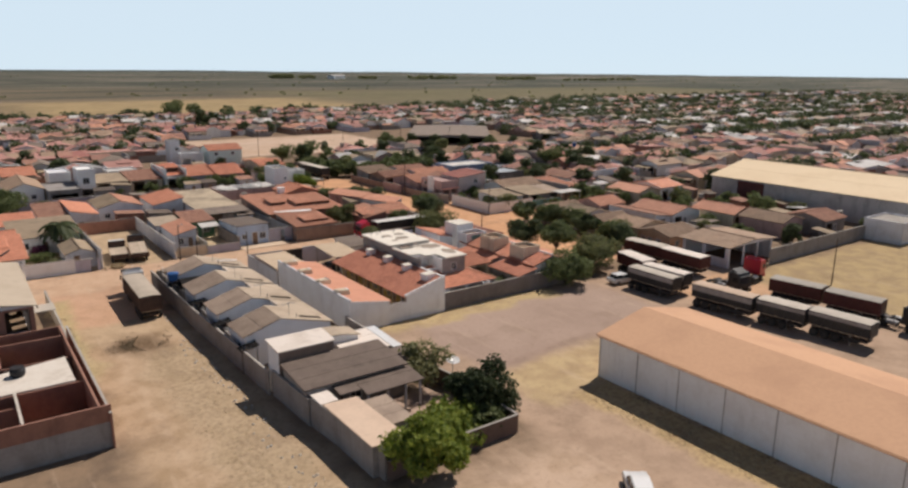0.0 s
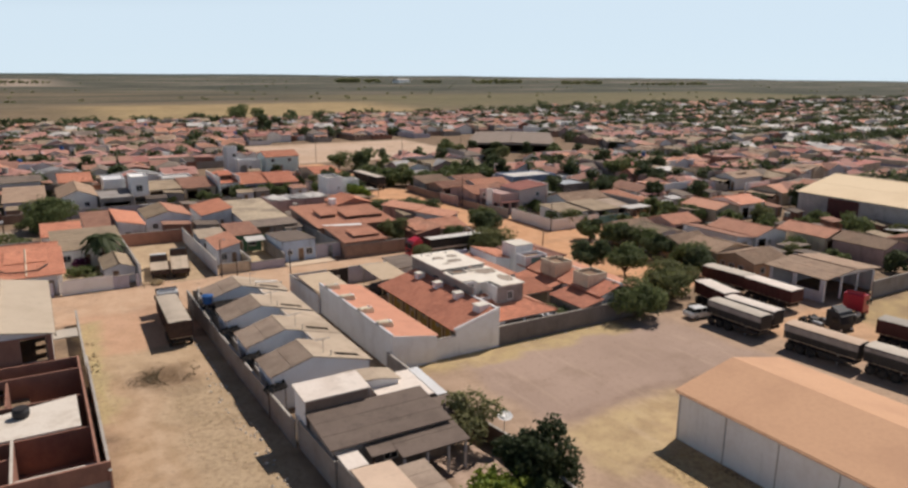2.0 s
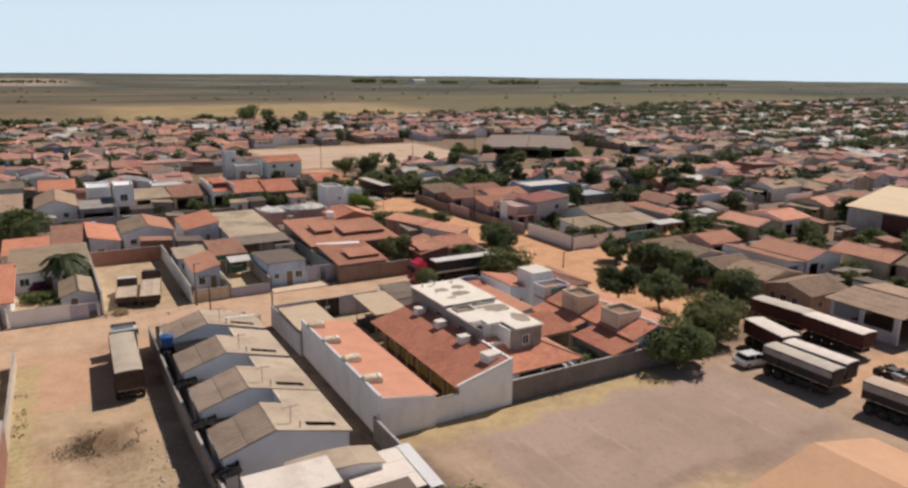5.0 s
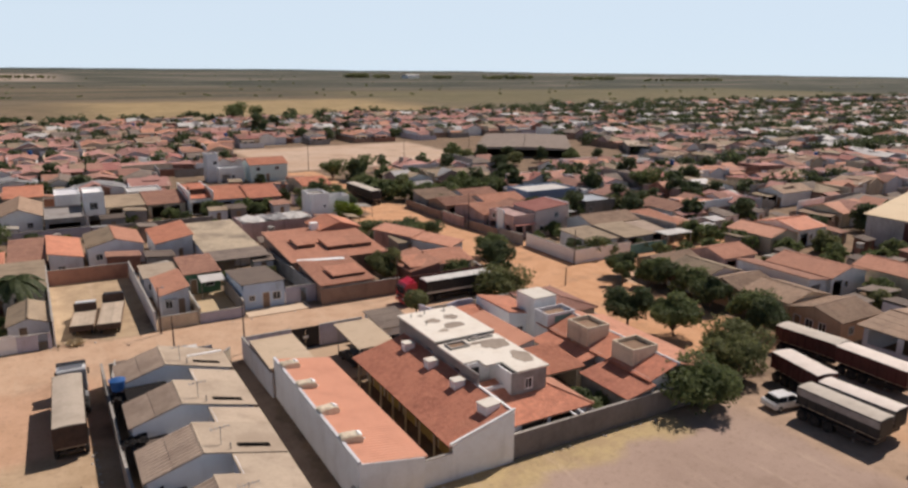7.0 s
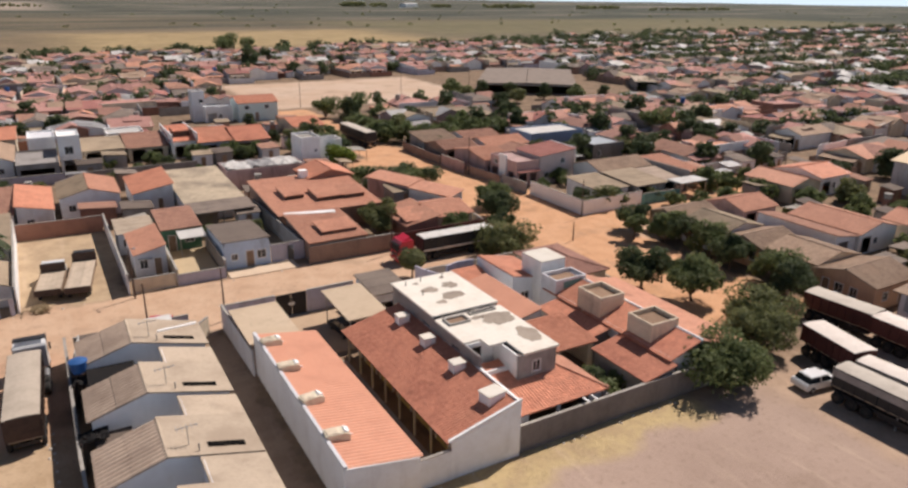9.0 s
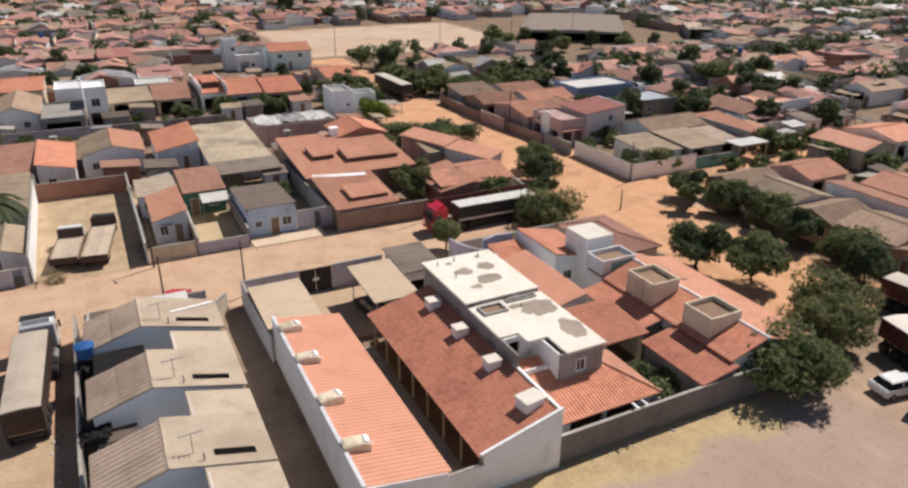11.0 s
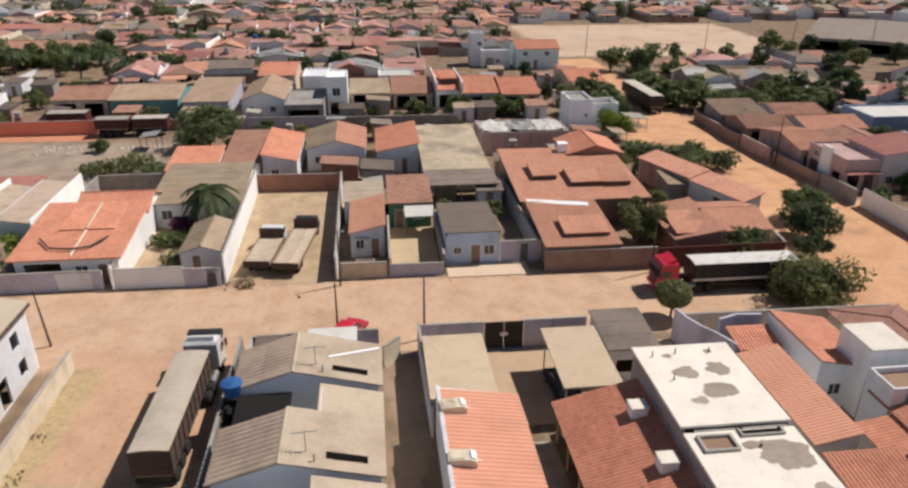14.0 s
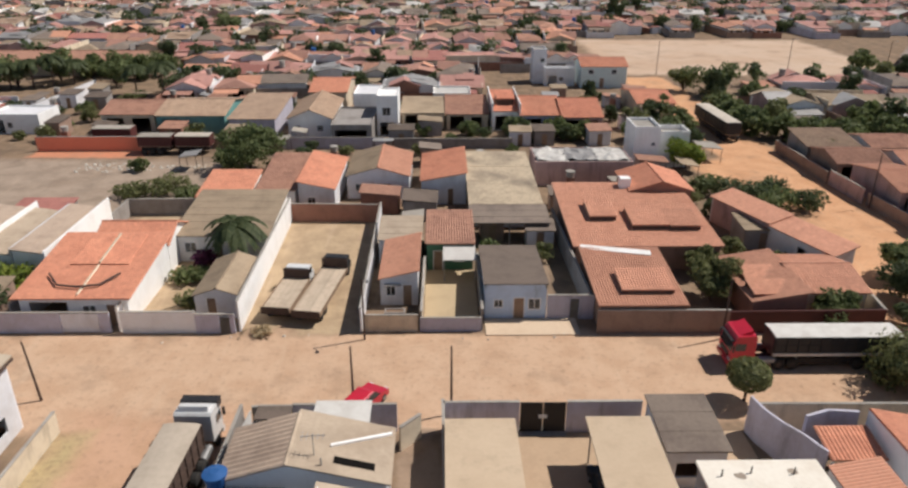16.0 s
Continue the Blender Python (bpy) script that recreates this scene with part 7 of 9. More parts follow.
for x, y, w, l in ((15.6, 30.0, 2.8, 4.2), (19.7, 27.9, 3.8, 4.6), (23.6, 27.7, 3.1, 3.8)):
    zb = 2.72 + 0.078 * (y - 24.6)
    st = thing("roof_step", x + w / 2, y, zb, 0, "raised block of terracotta tiles with a dark edge", "roof")
    part("roof", slope(M(), (-w / 2 - 0.1, -0.12, 0.62), (w + 0.2, 0, 0), (0, l, 0.42), "tile"), TILE_PINK, st)
    part("edge", M().box(-w / 2, w / 2, 0.02, 0.12, 0.05, 0.55), DARK_WOOD, st)
    for sx in (-w / 2, w / 2 - 0.1):
        part("cheek", M().extrude([(0.12, 0.05), (l - 0.3, 0.3), (l - 0.3, 0.85), (0.12, 0.55)], "x", sx, sx + 0.1), STREET_BRICK, st)
bg = house("brick_gable_house", 21.8, 28.8, 37.6, 44.5, 4.0, 1.1, "y", TILE_ORANGE, "tile", RAW_BRICK, 0.3, {"south": [(2, 3, 2.6, 3.6, "w")]}, label="taller bare brick house with an orange gable roof")
part("chimney", M().box(-4.6, -3.4, -2.6, -1.4, 0, 5.0), WHITE_WALL, bg, "square whitewashed flue")
house("garden_house", 26.6, 31.2, 13.4, 22.0, 2.5, 0.8, "west", TILE_PINK, "tile", RAW_BRICK, 0.3, label="low tiled house behind the street wall")
house("garden_house", 31.4, 37.2, 14.8, 22.4, 2.6, 0.9, "x", TILE_PINK, "tile", CREAM_WALL, 0.3, label="low house with faded terracotta tiles near the crossing")
for x, y in ((28.6, 14.6), (29.0, 17.6)):
    st = thing("roof_step", x, y, 2.55, 0, "low overlapping step of faded tiles on a garden house", "roof")
    part("roof", slope(M(), (-1.9, -0.9, 0.34), (3.9, 0, 0), (0, 2.4, 0.3), "tile"), TILE_PINK, st)
    part("edge", M().box(-1.85, 1.9, -0.8, -0.7, 0.0, 0.28), DARK_WOOD, st)
    part("edge", M().box(-1.85, 1.9, 1.2, 1.3, 0.0, 0.45), DARK_WOOD, st)
lh = thing("long_house", 36.0, 30.4, 0, 21.0, "long narrow house with a pale tiled roof at the side street", "house")
part("wall", wall_run(M(), (-1.4, -8.4), (-1.4, -0.2), 0, 2.8, 0.15, [(3, 4, 1, 2)]), WHITE_WALL, lh)
part("wall", wall_run(M(), (-1.4, -0.1), (-1.4, 8.4), 0, 3.0, 0.15, [(3, 4, 1, 2)]), PINK_WALL, lh)
part("wall", wall_run(M(), (1.4, -8.4), (1.4, 8.4), 0, 3.3, 0.15), PALE_WALL, lh)
for y in (-8.55, 8.4):
    part("wall", M().extrude([(-1.47, 0), (1.47, 0), (1.47, 3.3), (-1.47, 2.8)], "y", y, y + 0.15), PALE_WALL, lh)
part("roof", slope(M(), (-1.7, 8.9, 3.02), (0, -9.4, 0), (3.3, 0, 0.6), "tile"), TILE_PINK, lh)
part("roof", slope(M(), (-1.7, -0.2, 2.82), (0, -8.7, 0), (3.3, 0, 0.6), "tile"), TILE_PINK, lh)
boundary([(13.0, 12.3), (24.2, 12.2)], 2.2, STREET_BRICK, "bare brick street wall with grey stains")
boundary([(24.2, 12.2), (37.6, 12.4)], 2.1, DARK_RED, "dark red painted street wall behind a lorry", cap=False)
boundary([(37.6, 12.4), (38.6, 20.4)], 2.0, GREY_WALL, "grey wall along the side street")


# back row, north of the first plots
house("gable_house", -22.2, -17.6, 40.4, 52.6, 3.0, 0.9, "south", TILE_OLD, "tile", WHITE_WALL, 0.2, {"south": [(1, 2, 1, 2, "w")]}, label="house with a rusty tiled roof and white walls")
house("gable_house", -17.2, -12.9, 40.6, 53.4, 3.1, 0.9, "east", TILE_ORANGE, "tile", PALE_WALL, 0.2, {"south": [(1, 2, 1, 2, "w")]}, label="orange tiled house with pale blue walls")
tg = house("gable_house", -12.0, -4.2, 45.6, 55.8, 3.1, 1.1, "y", TILE_PINK, "tile", PALE_WALL, 0.2, {"south": [(1, 2, 1, 2, "w"), (4.5, 5.5, 1, 2, "w")]}, label="twin-gabled house with salmon and cream roof slopes")
next(o for o in tg.children if o.name.startswith("roof")).data.materials[0] = FIBRO_TAN
house("gable_house", -2.6, 2.9, 43.6, 55.0, 3.1, 1.0, "west", TILE_ORANGE, "tile", PALE_WALL, 0.2, {"south": [(1, 2, 1, 2, "w"), (3.2, 4.0, 0, 2.1, "d")]}, label="orange tiled house with pale blue front")
house("small_house", -28.7, -22.8, 38.8, 46.2, 2.8, 0.8, "south", TILE_ORANGE, "tile", WHITE_WALL, 0.2, label="small orange tiled house beside an empty plot")
house("zinc_house", 12.4, 25.4, 50.6, 57.6, 3.2, 0.5, "flat", ZINC, "plain", PINK_WALL, 0.2, label="low building with a patched white sheet roof", parapet=0.12)
for i, (x, y, w, l, mat_) in enumerate(((12.6, 50.9, 4.2, 5.6, TARP_WHITE), (16.6, 51.2, 4.4, 5.4, ZINC), (20.8, 51.0, 4.2, 5.9, TARP_WHITE))):
    st = thing("roof_sheet", x, y, 3.24, 0, "crumpled pale sheets heaped over a flat roof", "roof sheet", "roof sheets")
    cr, nx, ny = M(), 22, 26
    top_ = [(w * a / nx, l * b / ny, 0.12 + 0.03 * i + max(0.0, 0.62 * noise.noise((w * a / nx * 0.7 + 5 * i, l * b / ny * 0.5, 3.0)) + 0.12 * noise.noise((w * a / nx * 2.0, l * b / ny * 1.6, i)))) for b in range(ny + 1) for a in range(nx + 1)]
    flat_ = [(p[0], p[1], p[2] - 0.06) for p in top_]
    q_ = [(b * (nx + 1) + a, b * (nx + 1) + a + 1, (b + 1) * (nx + 1) + a + 1, (b + 1) * (nx + 1) + a) for b in range(ny) for a in range(nx)]
    cr.add(top_, q_).add(flat_, [tuple(reversed(f)) for f in q_])
    part("sheet", cr, mat_, st)
house("white_block", 27.0, 30.6, 57.0, 62.6, 6.0, 0.2, "flat", CONCRETE, "plain", WHITE_WALL, 0, {"south": [(2.4, 3.0, 3.6, 4.2, "w")]}, label="tall plain white block with a flat roof", parapet=0.4)
house("white_block", 31.1, 35.4, 58.8, 62.6, 4.6, 0.2, "flat", CONCRETE, "plain", WHITE_WALL, 0, {"south": [(1.2, 2.0, 2.8, 3.5, "w")]}, label="lower white flat-roofed wing of a plain block", parapet=0.7)
boundary([(-62.0, 67.0), (-46.2, 67.2)], 2.2, surface("orange_painted_wall", C(0.80, 0.27, 0.16), C(0.68, 0.22, 0.13), 0.9, 0.5, 3.0, 0.5), "long orange-painted plot wall")
sh = thing("roof_sheet", 16.4, 22.6, 0, 0, "long crumpled white sheet thrown over tiles", "roof sheet", "roof sheets")
part("sheet", slope(M(), (-3.2, -0.4, 3.42), (6.4, -1.5, 0.0), (0.1, 0.8, 0.12), "sheet"), WHITE_WALL, sh)
gu = thing("roof_gutter", -31.4, 15.6, 0, 0, "dark gutter bent round the raised part of a tiled roof", "gutter")
part("channel", tube_path(M(), [(-3.2, 1.2, 3.62), (-1.8, -0.5, 3.36), (0, -0.8, 3.32), (1.8, -0.5, 3.36), (3.0, 1.2, 3.62)], 0.09, 0.09, 6), DARK_STEEL, gu)
boundary([(-37.0, 20.6), (-37.2, 35.2)], 4.0, WHITE_WALL, "tall white party wall beside a grey roof", cap=False)
house("west_house", -41.0, -37.3, 22.4, 34.6, 2.9, 0.55, "east", FIBRO_RIB, "fibro", WHITE_WALL, 0.15, label="narrow house with a grey-brown sheet roof and white party walls")
house("west_house", -44.6, -41.4, 22.8, 34.0, 2.7, 0.5, "east", FIBRO_PALE, "fibro", WHITE_WALL, 0.15, label="narrow house with a whitish sheet roof between party walls")
house("west_house", -58.5, -45.0, 23.4, 34.6, 2.9, 0.8, "y", FIBRO_RIB, "fibro", WHITE_WALL, 0.2, label="house with a dusty pinkish sheet roof and white party walls")
boundary([(-44.8, 22.6), (-44.9, 34.8)], 3.75, WHITE_WALL, "white party wall between two sheet roofs", cap=False)
boundary([(-41.2, 22.4), (-41.3, 34.6)], 3.5, PALE_WALL, "pale party wall between two sheet roofs", cap=False)
house("back_shed", -49.0, -43.0, 36.4, 39.6, 2.0, 0.3, "south", TILE_WINE, "plain", GREY_WALL, 0.2, label="low shed with a dull wine-red roof by an empty plot")
boundary([(-37.0, 14.0), (-37.0, 20.4)], 2.0, GREY_WALL, "grey garden wall at the side of a hedge")
boundary([(-37.2, 35.4), (-37.2, 40.0), (-29.0, 40.2)], 2.0, GREY_WALL, "grey wall beside an empty brown plot")
for i, x in enumerate((-46.4, -44.2, -42.0, -39.8)):
    bush(x, 20.6, 1.9, 2.9, LEAF_BRIGHT, "clipped yellow-green hedge before white-walled houses", 300 + i, 620, 0.2)
tree("yard_tree", -27.2, 57.6, 7.8, 5.7, LEAF_MID, "large rounded green tree by the empty plot", 81, 15, 280, 0.4, 0.15)
tree("yard_tree", -40.4, 14.6, 4.2, 2.8, LEAF_DARK, "dark bushy tree at the end of a street wall", 87, 10, 240, 0.28, 0.1)
tree("yard_tree", -44.2, 15.2, 4.4, 3.0, LEAF_MID, "green bushy tree at the street's edge", 88, 10, 240, 0.28, 0.1)
bush(-41.5, 17.0, 2.4, 1.9, LEAF_MID, "green hedge at the street", 82, 700)
bush(-38.6, 18.2, 2.0, 1.7, LEAF_BRIGHT, "light green hedge at the street", 83, 600)
bush(-35.6, 47.6, 3.4, 2.6, LEAF_OLIVE, "grey-green scrub on an empty plot", 84, 1100)
bush(-39.6, 46.6, 2.6, 1.8, LEAF_OLIVE, "grey-green scrub on an empty plot", 85, 800)
bush(-32.0, 45.6, 2.2, 1.8, LEAF_MID, "green scrub beside a plot wall", 86, 600)


# ---- loose ground cover: dry tufts, weeds and rubble ----
def tufts(m, r_, x0, x1, y0, y1, count, size, sharp=1.0):
    """Crossed blades of dry grass, gathered in uneven patches."""
    n_ = 0
    while n_ < count:
        x, y = r_.uniform(x0, x1), r_.uniform(y0, y1)
        if noise.noise((x * 0.35, y * 0.35, 7.0)) < sharp * r_.uniform(-0.5, 0.4):
            n_ += 0.2
            continue
        n_ += 1
        for _ in range(4):
            a, s_ = r_.uniform(0, 6.28), size * r_.uniform(0.5, 1.3)
            dx, dy = math.cos(a) * s_, math.sin(a) * s_
            m.add([(x - dx * 0.25, y - dy * 0.25, 0), (x + dx * 0.25, y + dy * 0.25, 0), (x + dy * 0.5 + dx * 0.3, y - dx * 0.5 + dy * 0.3, s_ * 0.42)], [(0, 1, 2)])


r_ = random.Random(99)
m = M()
tufts(m, r_, 10.4, 14.4, -95, -56, 3200, 0.13, 0.8)
tufts(m, r_, -20.5, -14.4, -64, -24, 3600, 0.10, 0.8)
tufts(m, r_, 2.5, 16, -62, -46, 500, 0.07)
tufts(m, r_, 1.5, 31, -34, -31, 1500, 0.07, 0.5)
tufts(m, r_, 56, 108, -66, -43, 2200, 0.12, 0.5)
tufts(m, r_, -26.0, -24.6, -40, -1, 260, 0.10, 0.3)
whole("dry_grass", m, STRAW, "dry yellow grass tufts on sandy ground", "grass", "", "stuff")
m = M()
for _ in range(1500):
    x, y = r_.gauss(-19.7, 1.35), r_.gauss(-21.3, 1.0)
    tufts(m, r_, x, x + 0.1, y, y + 0.1, 1, 0.2, 0.0)
tufts(m, r_, 14.2, 15.0, -98, -55.5, 420, 0.18, 0.2)
tufts(m, r_, -26.1, -25.0, -18, -8, 90, 0.22, 0.2)
tufts(m, r_, -17.2, -14.6, 11.4, 13.4, 110, 0.2, 0.2)
whole("weeds", m, DEAD_WEED, "dark dying weeds on bare ground", "weeds", "", "stuff")
m = M()
for _ in range(230):
    k_ = r_.random()
    if _ > 130:
        x, y = r_.uniform(-52, -33), 58.4 + r_.gauss(0, 0.9)
    elif k_ < 0.5:
        x, y = -14.9 - abs(r_.gauss(0, 0.8)), r_.uniform(-58, -12)
    elif k_ < 0.7:
        x, y = -15.6 - abs(r_.gauss(0, 0.5)), r_.uniform(-60, -20)
    elif k_ < 0.85:
        x, y = r_.uniform(1, 30), r_.uniform(-31.6, -31.2)
    else:
        x, y = r_.uniform(-30, 36), r_.uniform(11, 12.2)
    s_ = r_.uniform(0.06, 0.17) * (1.0 if _ <= 130 else 1.7)
    a = r_.uniform(0, 6.28)
    top_ = [(x + s_ * 0.55 * math.cos(a + t * 1.257), y + s_ * 0.55 * math.sin(a + t * 1.257), s_ * r_.uniform(0.5, 0.9)) for t in range(5)]
    m.loft([[(x + s_ * math.cos(a + t * 1.257) * r_.uniform(0.7, 1.2), y + s_ * math.sin(a + t * 1.257) * r_.uniform(0.7, 1.2), 0) for t in range(5)], top_])
whole("rubble", m, RUBBLE, "scattered pale stones and rubble on the plots", "rubble", "", "stuff")


# ---- blocks north and east of the crossing ----
def simple(name, x0, x1, y0, y1, h, rise, ridge, roof, wall, label, kind="plain", holes=None, rz=0.0, parapet=0.3, group="town houses"):
    """A house of the middle distance."""
    ob = house(name, x0, x1, y0, y1, h, rise, ridge, roof, kind, wall, 0.3, holes or {"south": [(0.7, 2.7, 0.1, 2.3, "o"), (3.2, 4.1, 1.0, 2.0, "w")]}, label=label, group=group, parapet=parapet)
    if rz:
        ob.matrix_basis = pose((x0 + x1) / 2, (y0 + y1) / 2, 0, 0, 0, rz)
    return ob


boundary([(-46.0, 68.4), (-25.0, 68.4)], 1.7, STREET_BRICK, "long brown brick wall behind the back row")
boundary([(-24.8, 68.2), (-9.0, 68.3)], 1.8, LILAC_WALL, "stained lilac wall behind the back row")
boundary([(-8.8, 68.3), (11.0, 68.4)], 1.6, GREY_WALL, "low grey wall behind the back row")
simple("terrace_house", -6.8, 0.4, 80.6, 90.0, 2.8, 0.7, "south", FIBRO_TAN, CREAM_WALL, "terraced house with a tan sheet roof", "fibro", {"south": [(0.5, 3.4, 0.1, 2.4, "o"), (4.2, 5.2, 1, 2, "w")]})
simple("terrace_house", 0.8, 7.8, 79.6, 90.0, 2.8, 1.0, "south", TILE_OLD, CREAM_WALL, "terraced house with a rusty tiled roof", "tile", {"south": [(0.6, 3.0, 0.1, 2.4, "o"), (4.2, 6.0, 0.1, 2.3, "o")]})
simple("white_house", -1.6, 5.4, 93.0, 100.0, 3.2, 0.3, "flat", TARP_WHITE, WHITE_WALL, "white flat-roofed house behind a terrace")
simple("terrace_house", 8.6, 13.0, 79.4, 90.5, 3.4, 1.2, "south", TILE_RED, WHITE_WALL, "terraced house with bright red roof and white parapet", "tile", {"south": [(0.5, 3.0, 0.1, 2.5, "o"), (3.5, 4.1, 1.0, 2.0, "w")]})
simple("terrace_house", 13.2, 19.9, 77.4, 92.0, 3.2, 1.6, "x", TILE_ORANGE, LILAC_WALL, "two-tone terraced house with orange tiles", "tile", {"south": [(0.5, 3.4, 0.1, 2.5, "o"), (3.9, 6.2, 0.1, 2.5, "o")]})
simple("terrace_house", 20.1, 26.6, 76.0, 90.0, 3.2, 1.6, "x", TILE_RED, PINK_WALL, "terraced house with dark orange tiles", "tile", {"south": [(0.4, 5.8, 0.1, 2.6, "o")]})
for x in (8.5, 13.1):
    boundary([(x, 77.6), (x, 92.2)], 5.0, WHITE_WALL, "white party wall rising between two terrace roofs", cap=False)
rs = thing("roof_step", 10.9, 84.0, 0, 0, "raised red tiled block on a terrace roof", "roof")
part("roof", slope(M(), (-1.6, -2.0, 4.9), (3.2, 0, 0), (0, 4.2, 0.6), "tile"), TILE_RED, rs)
part("wall", M().box(-1.5, 1.5, -1.9, 2.0, 3.6, 4.88), DARK_WOOD, rs)
simple("white_tower_house", -10.7, -7.2, 75.8, 82.5, 6.4, 0.2, "flat", WHITE_WALL, WHITE_WALL, "narrow white two-storey house with a dark window", "plain", {"south": [(0.9, 2.3, 3.4, 4.8, "w"), (0.5, 2.8, 0.1, 2.3, "o")]})
simple("white_tower_house", -15.4, -10.9, 84.0, 92.0, 5.0, 0.2, "flat", PALE_WALL, WHITE_WALL, "white flat-roofed house beside a tower house", "plain")
simple("dark_house", -17.4, -11.0, 69.5, 82.0, 3.2, 0.2, "flat", GREY_WALL, GREY_WALL, "grey flat-roofed house with a dark open front", "plain", {"south": [(0.6, 5.6, 0.1, 2.6, "o")]})
simple("cream_house", -24.8, -17.8, 73.4, 88.0, 3.6, 1.4, "y", TILE_BROWN, WHITE_WALL, "white house with a tan gable roof", "tile", {"south": [(1.0, 2.0, 1.4, 2.4, "w"), (4.6, 5.6, 1.4, 2.4, "w")]})
simple("cream_house", -24.0, -17.4, 90.0, 104.0, 4.4, 1.2, "x", TILE_ORANGE, CREAM_WALL, "orange tiled two-storey cream house", "tile")
simple("brown_house", -56.6, -47.8, 77.8, 88.6, 3.2, 1.2, "x", TILE_OLD, CREAM_WALL, "wide house with a brown tiled roof", "tile", {"south": [(0.8, 3.6, 0.1, 2.5, "o"), (5, 8, 0.1, 2.5, "o")]})
simple("tan_house", -47.2, -36.0, 77.0, 90.4, 3.2, 1.2, "x", TILE_BROWN, TEAL_WALL, "wide house with a tan tiled roof", "tile", {"south": [(1, 4, 0.1, 2.5, "o")]})
simple("purple_house", -34.6, -27.2, 74.6, 90.0, 3.2, 0.9, "south", TILE_BROWN, LILAC_WALL, "house with tan roof and purple front", "plain")
simple("white_house", -75.0, -66.5, 77.0, 84.0, 3.0, 0.3, "flat", PALE_WALL, WHITE_WALL, "bright white flat-roofed house")
boundary([(-74.2, 78.0), (-73.4, 97.0), (-73.0, 113.0)], 2.2, PALE_WALL, "long stained white wall")
trailer(-43.2, 66.0, 0, 5.0, DARK_RED, TARP, "dark red trailer under a grey tarpaulin by a plot wall", height=1.5)
trailer(-37.6, 66.2, 0, 5.2, DARK_RED, TARP_PALE, "dark red trailer under a pale tarpaulin by a plot wall", height=1.5)
trailer(-51.5, 70.6, 0, 6.0, DARK_RED, TARP, "dark red trailer behind an orange wall", height=1.5)
for i, (x, y) in enumerate(((-91, 113), (-87, 114.5), (-83.5, 116), (-80.5, 119), (-62.3, 107), (-57, 107.4))):
    palm(x, y, 6.5 + (i % 3) * 0.8, "tall coconut palm with drooping fronds in a grove", 20 + i, 3.0)
simple("long_red_house", -110.0, -69.0, 128.5, 142.0, 3.4, 1.3, "x", TILE_OLD, CREAM_WALL, "very long low building with rust-red tiles")
PALE_TEAL = surface("pale_teal_plaster", C(0.66, 0.76, 0.74), C(0.5, 0.58, 0.56), 0.9, 0.6, 3.0, 0.4)
simple("tower_block", 20.2, 23.2, 120.0, 124.6, 7.2, 0.2, "flat", CONCRETE, PALE_WALL, "tall grey rendered stair tower with a flat top", "plain", {"south": [(1.6, 2.6, 4.6, 5.6, "w")]})
simple("teal_block", 22.6, 29.2, 117.6, 119.9, 3.6, 0.2, "flat", PALE_WALL, WHITE_WALL, "low white flat-roofed block before a tower", "plain")
simple("teal_block", 30.2, 40.0, 115.2, 124.0, 4.7, 1.2, "x", TILE_ORANGE, PALE_TEAL, "pale teal two-storey house with bright orange roof", "tile", {"south": [(1.5, 2.6, 3.0, 4.0, "w"), (6.5, 7.6, 3.0, 4.0, "w"), (4.0, 5.0, 0.1, 2.2, "d")]})
simple("orange_house", 35.6, 42.4, 88.0, 101.0, 2.8, 1.0, "x", TILE_ORANGE, CREAM_WALL, "low house with a sunlit orange roof", "tile")
trailer(46.7, 78.6, 92, 14.0, BLACK_PAINT, TARP_PALE, "long dark trailer with pale cover on the side street", height=1.9, ribs=10)
boundary([(55.2, 26.0), (55.2, 12.6), (67.0, 12.9)], 2.2, WHITE_WALL, "stained pale corner wall at the crossing")
simple("corner_house", 67.4, 78.4, 23.0, 30.0, 3.1, 1.1, "x", TILE_BROWN, WHITE_WALL, "white-gabled house with a tan tiled roof behind sheds", "tile", {"west": [(4.6, 5.4, 1.2, 2.1, "w")]})
simple("corner_house", 60.6, 66.6, 15.6, 23.4, 2.4, 0.45, "south", FIBRO_TAN, PALE_WALL, "low wing with a tan sheet roof behind the corner wall", "fibro")
simple("corner_house", 67.3, 73.6, 14.4, 22.4, 2.6, 0.5, "south", FIBRO_TAN, GREY_WALL, "low wing with a weathered tan sheet roof", "fibro")
simple("corner_house", 74.2, 79.2, 15.6, 22.4, 2.3, 0.55, "south", FIBRO_RIB, GREY_WALL, "lower wing with a brown sheet roof beside an awning", "fibro")
simple("corner_house", 79.8, 85.0, 17.2, 27.0, 2.7, 0.9, "south", TILE_PINK, CREAM_WALL, "house with a salmon roof beyond a shop awning", "tile")
boundary([(79.5, 15.0), (79.6, 28.0)], 3.6, GREY_WALL, "dark grey party wall between a wing and a salmon roof", cap=False)
aw = thing("awning", 77.4, 13.4, 0, 0, "white flat awning over a shop front", "awning")
part("roof", M().box(-3.0, 3.0, -1.6, 1.6, 2.6, 2.75), TARP_WHITE, aw)
for x in (-2.8, 2.8):
    part("post", M().tube((x, -1.4, 0), (x, -1.4, 2.6), 0.07), STEEL, aw)
boundary([(54.6, 26.2), (54.2, 33.0)], 1.9, GREY_WALL, "stained grey wall along the side street")
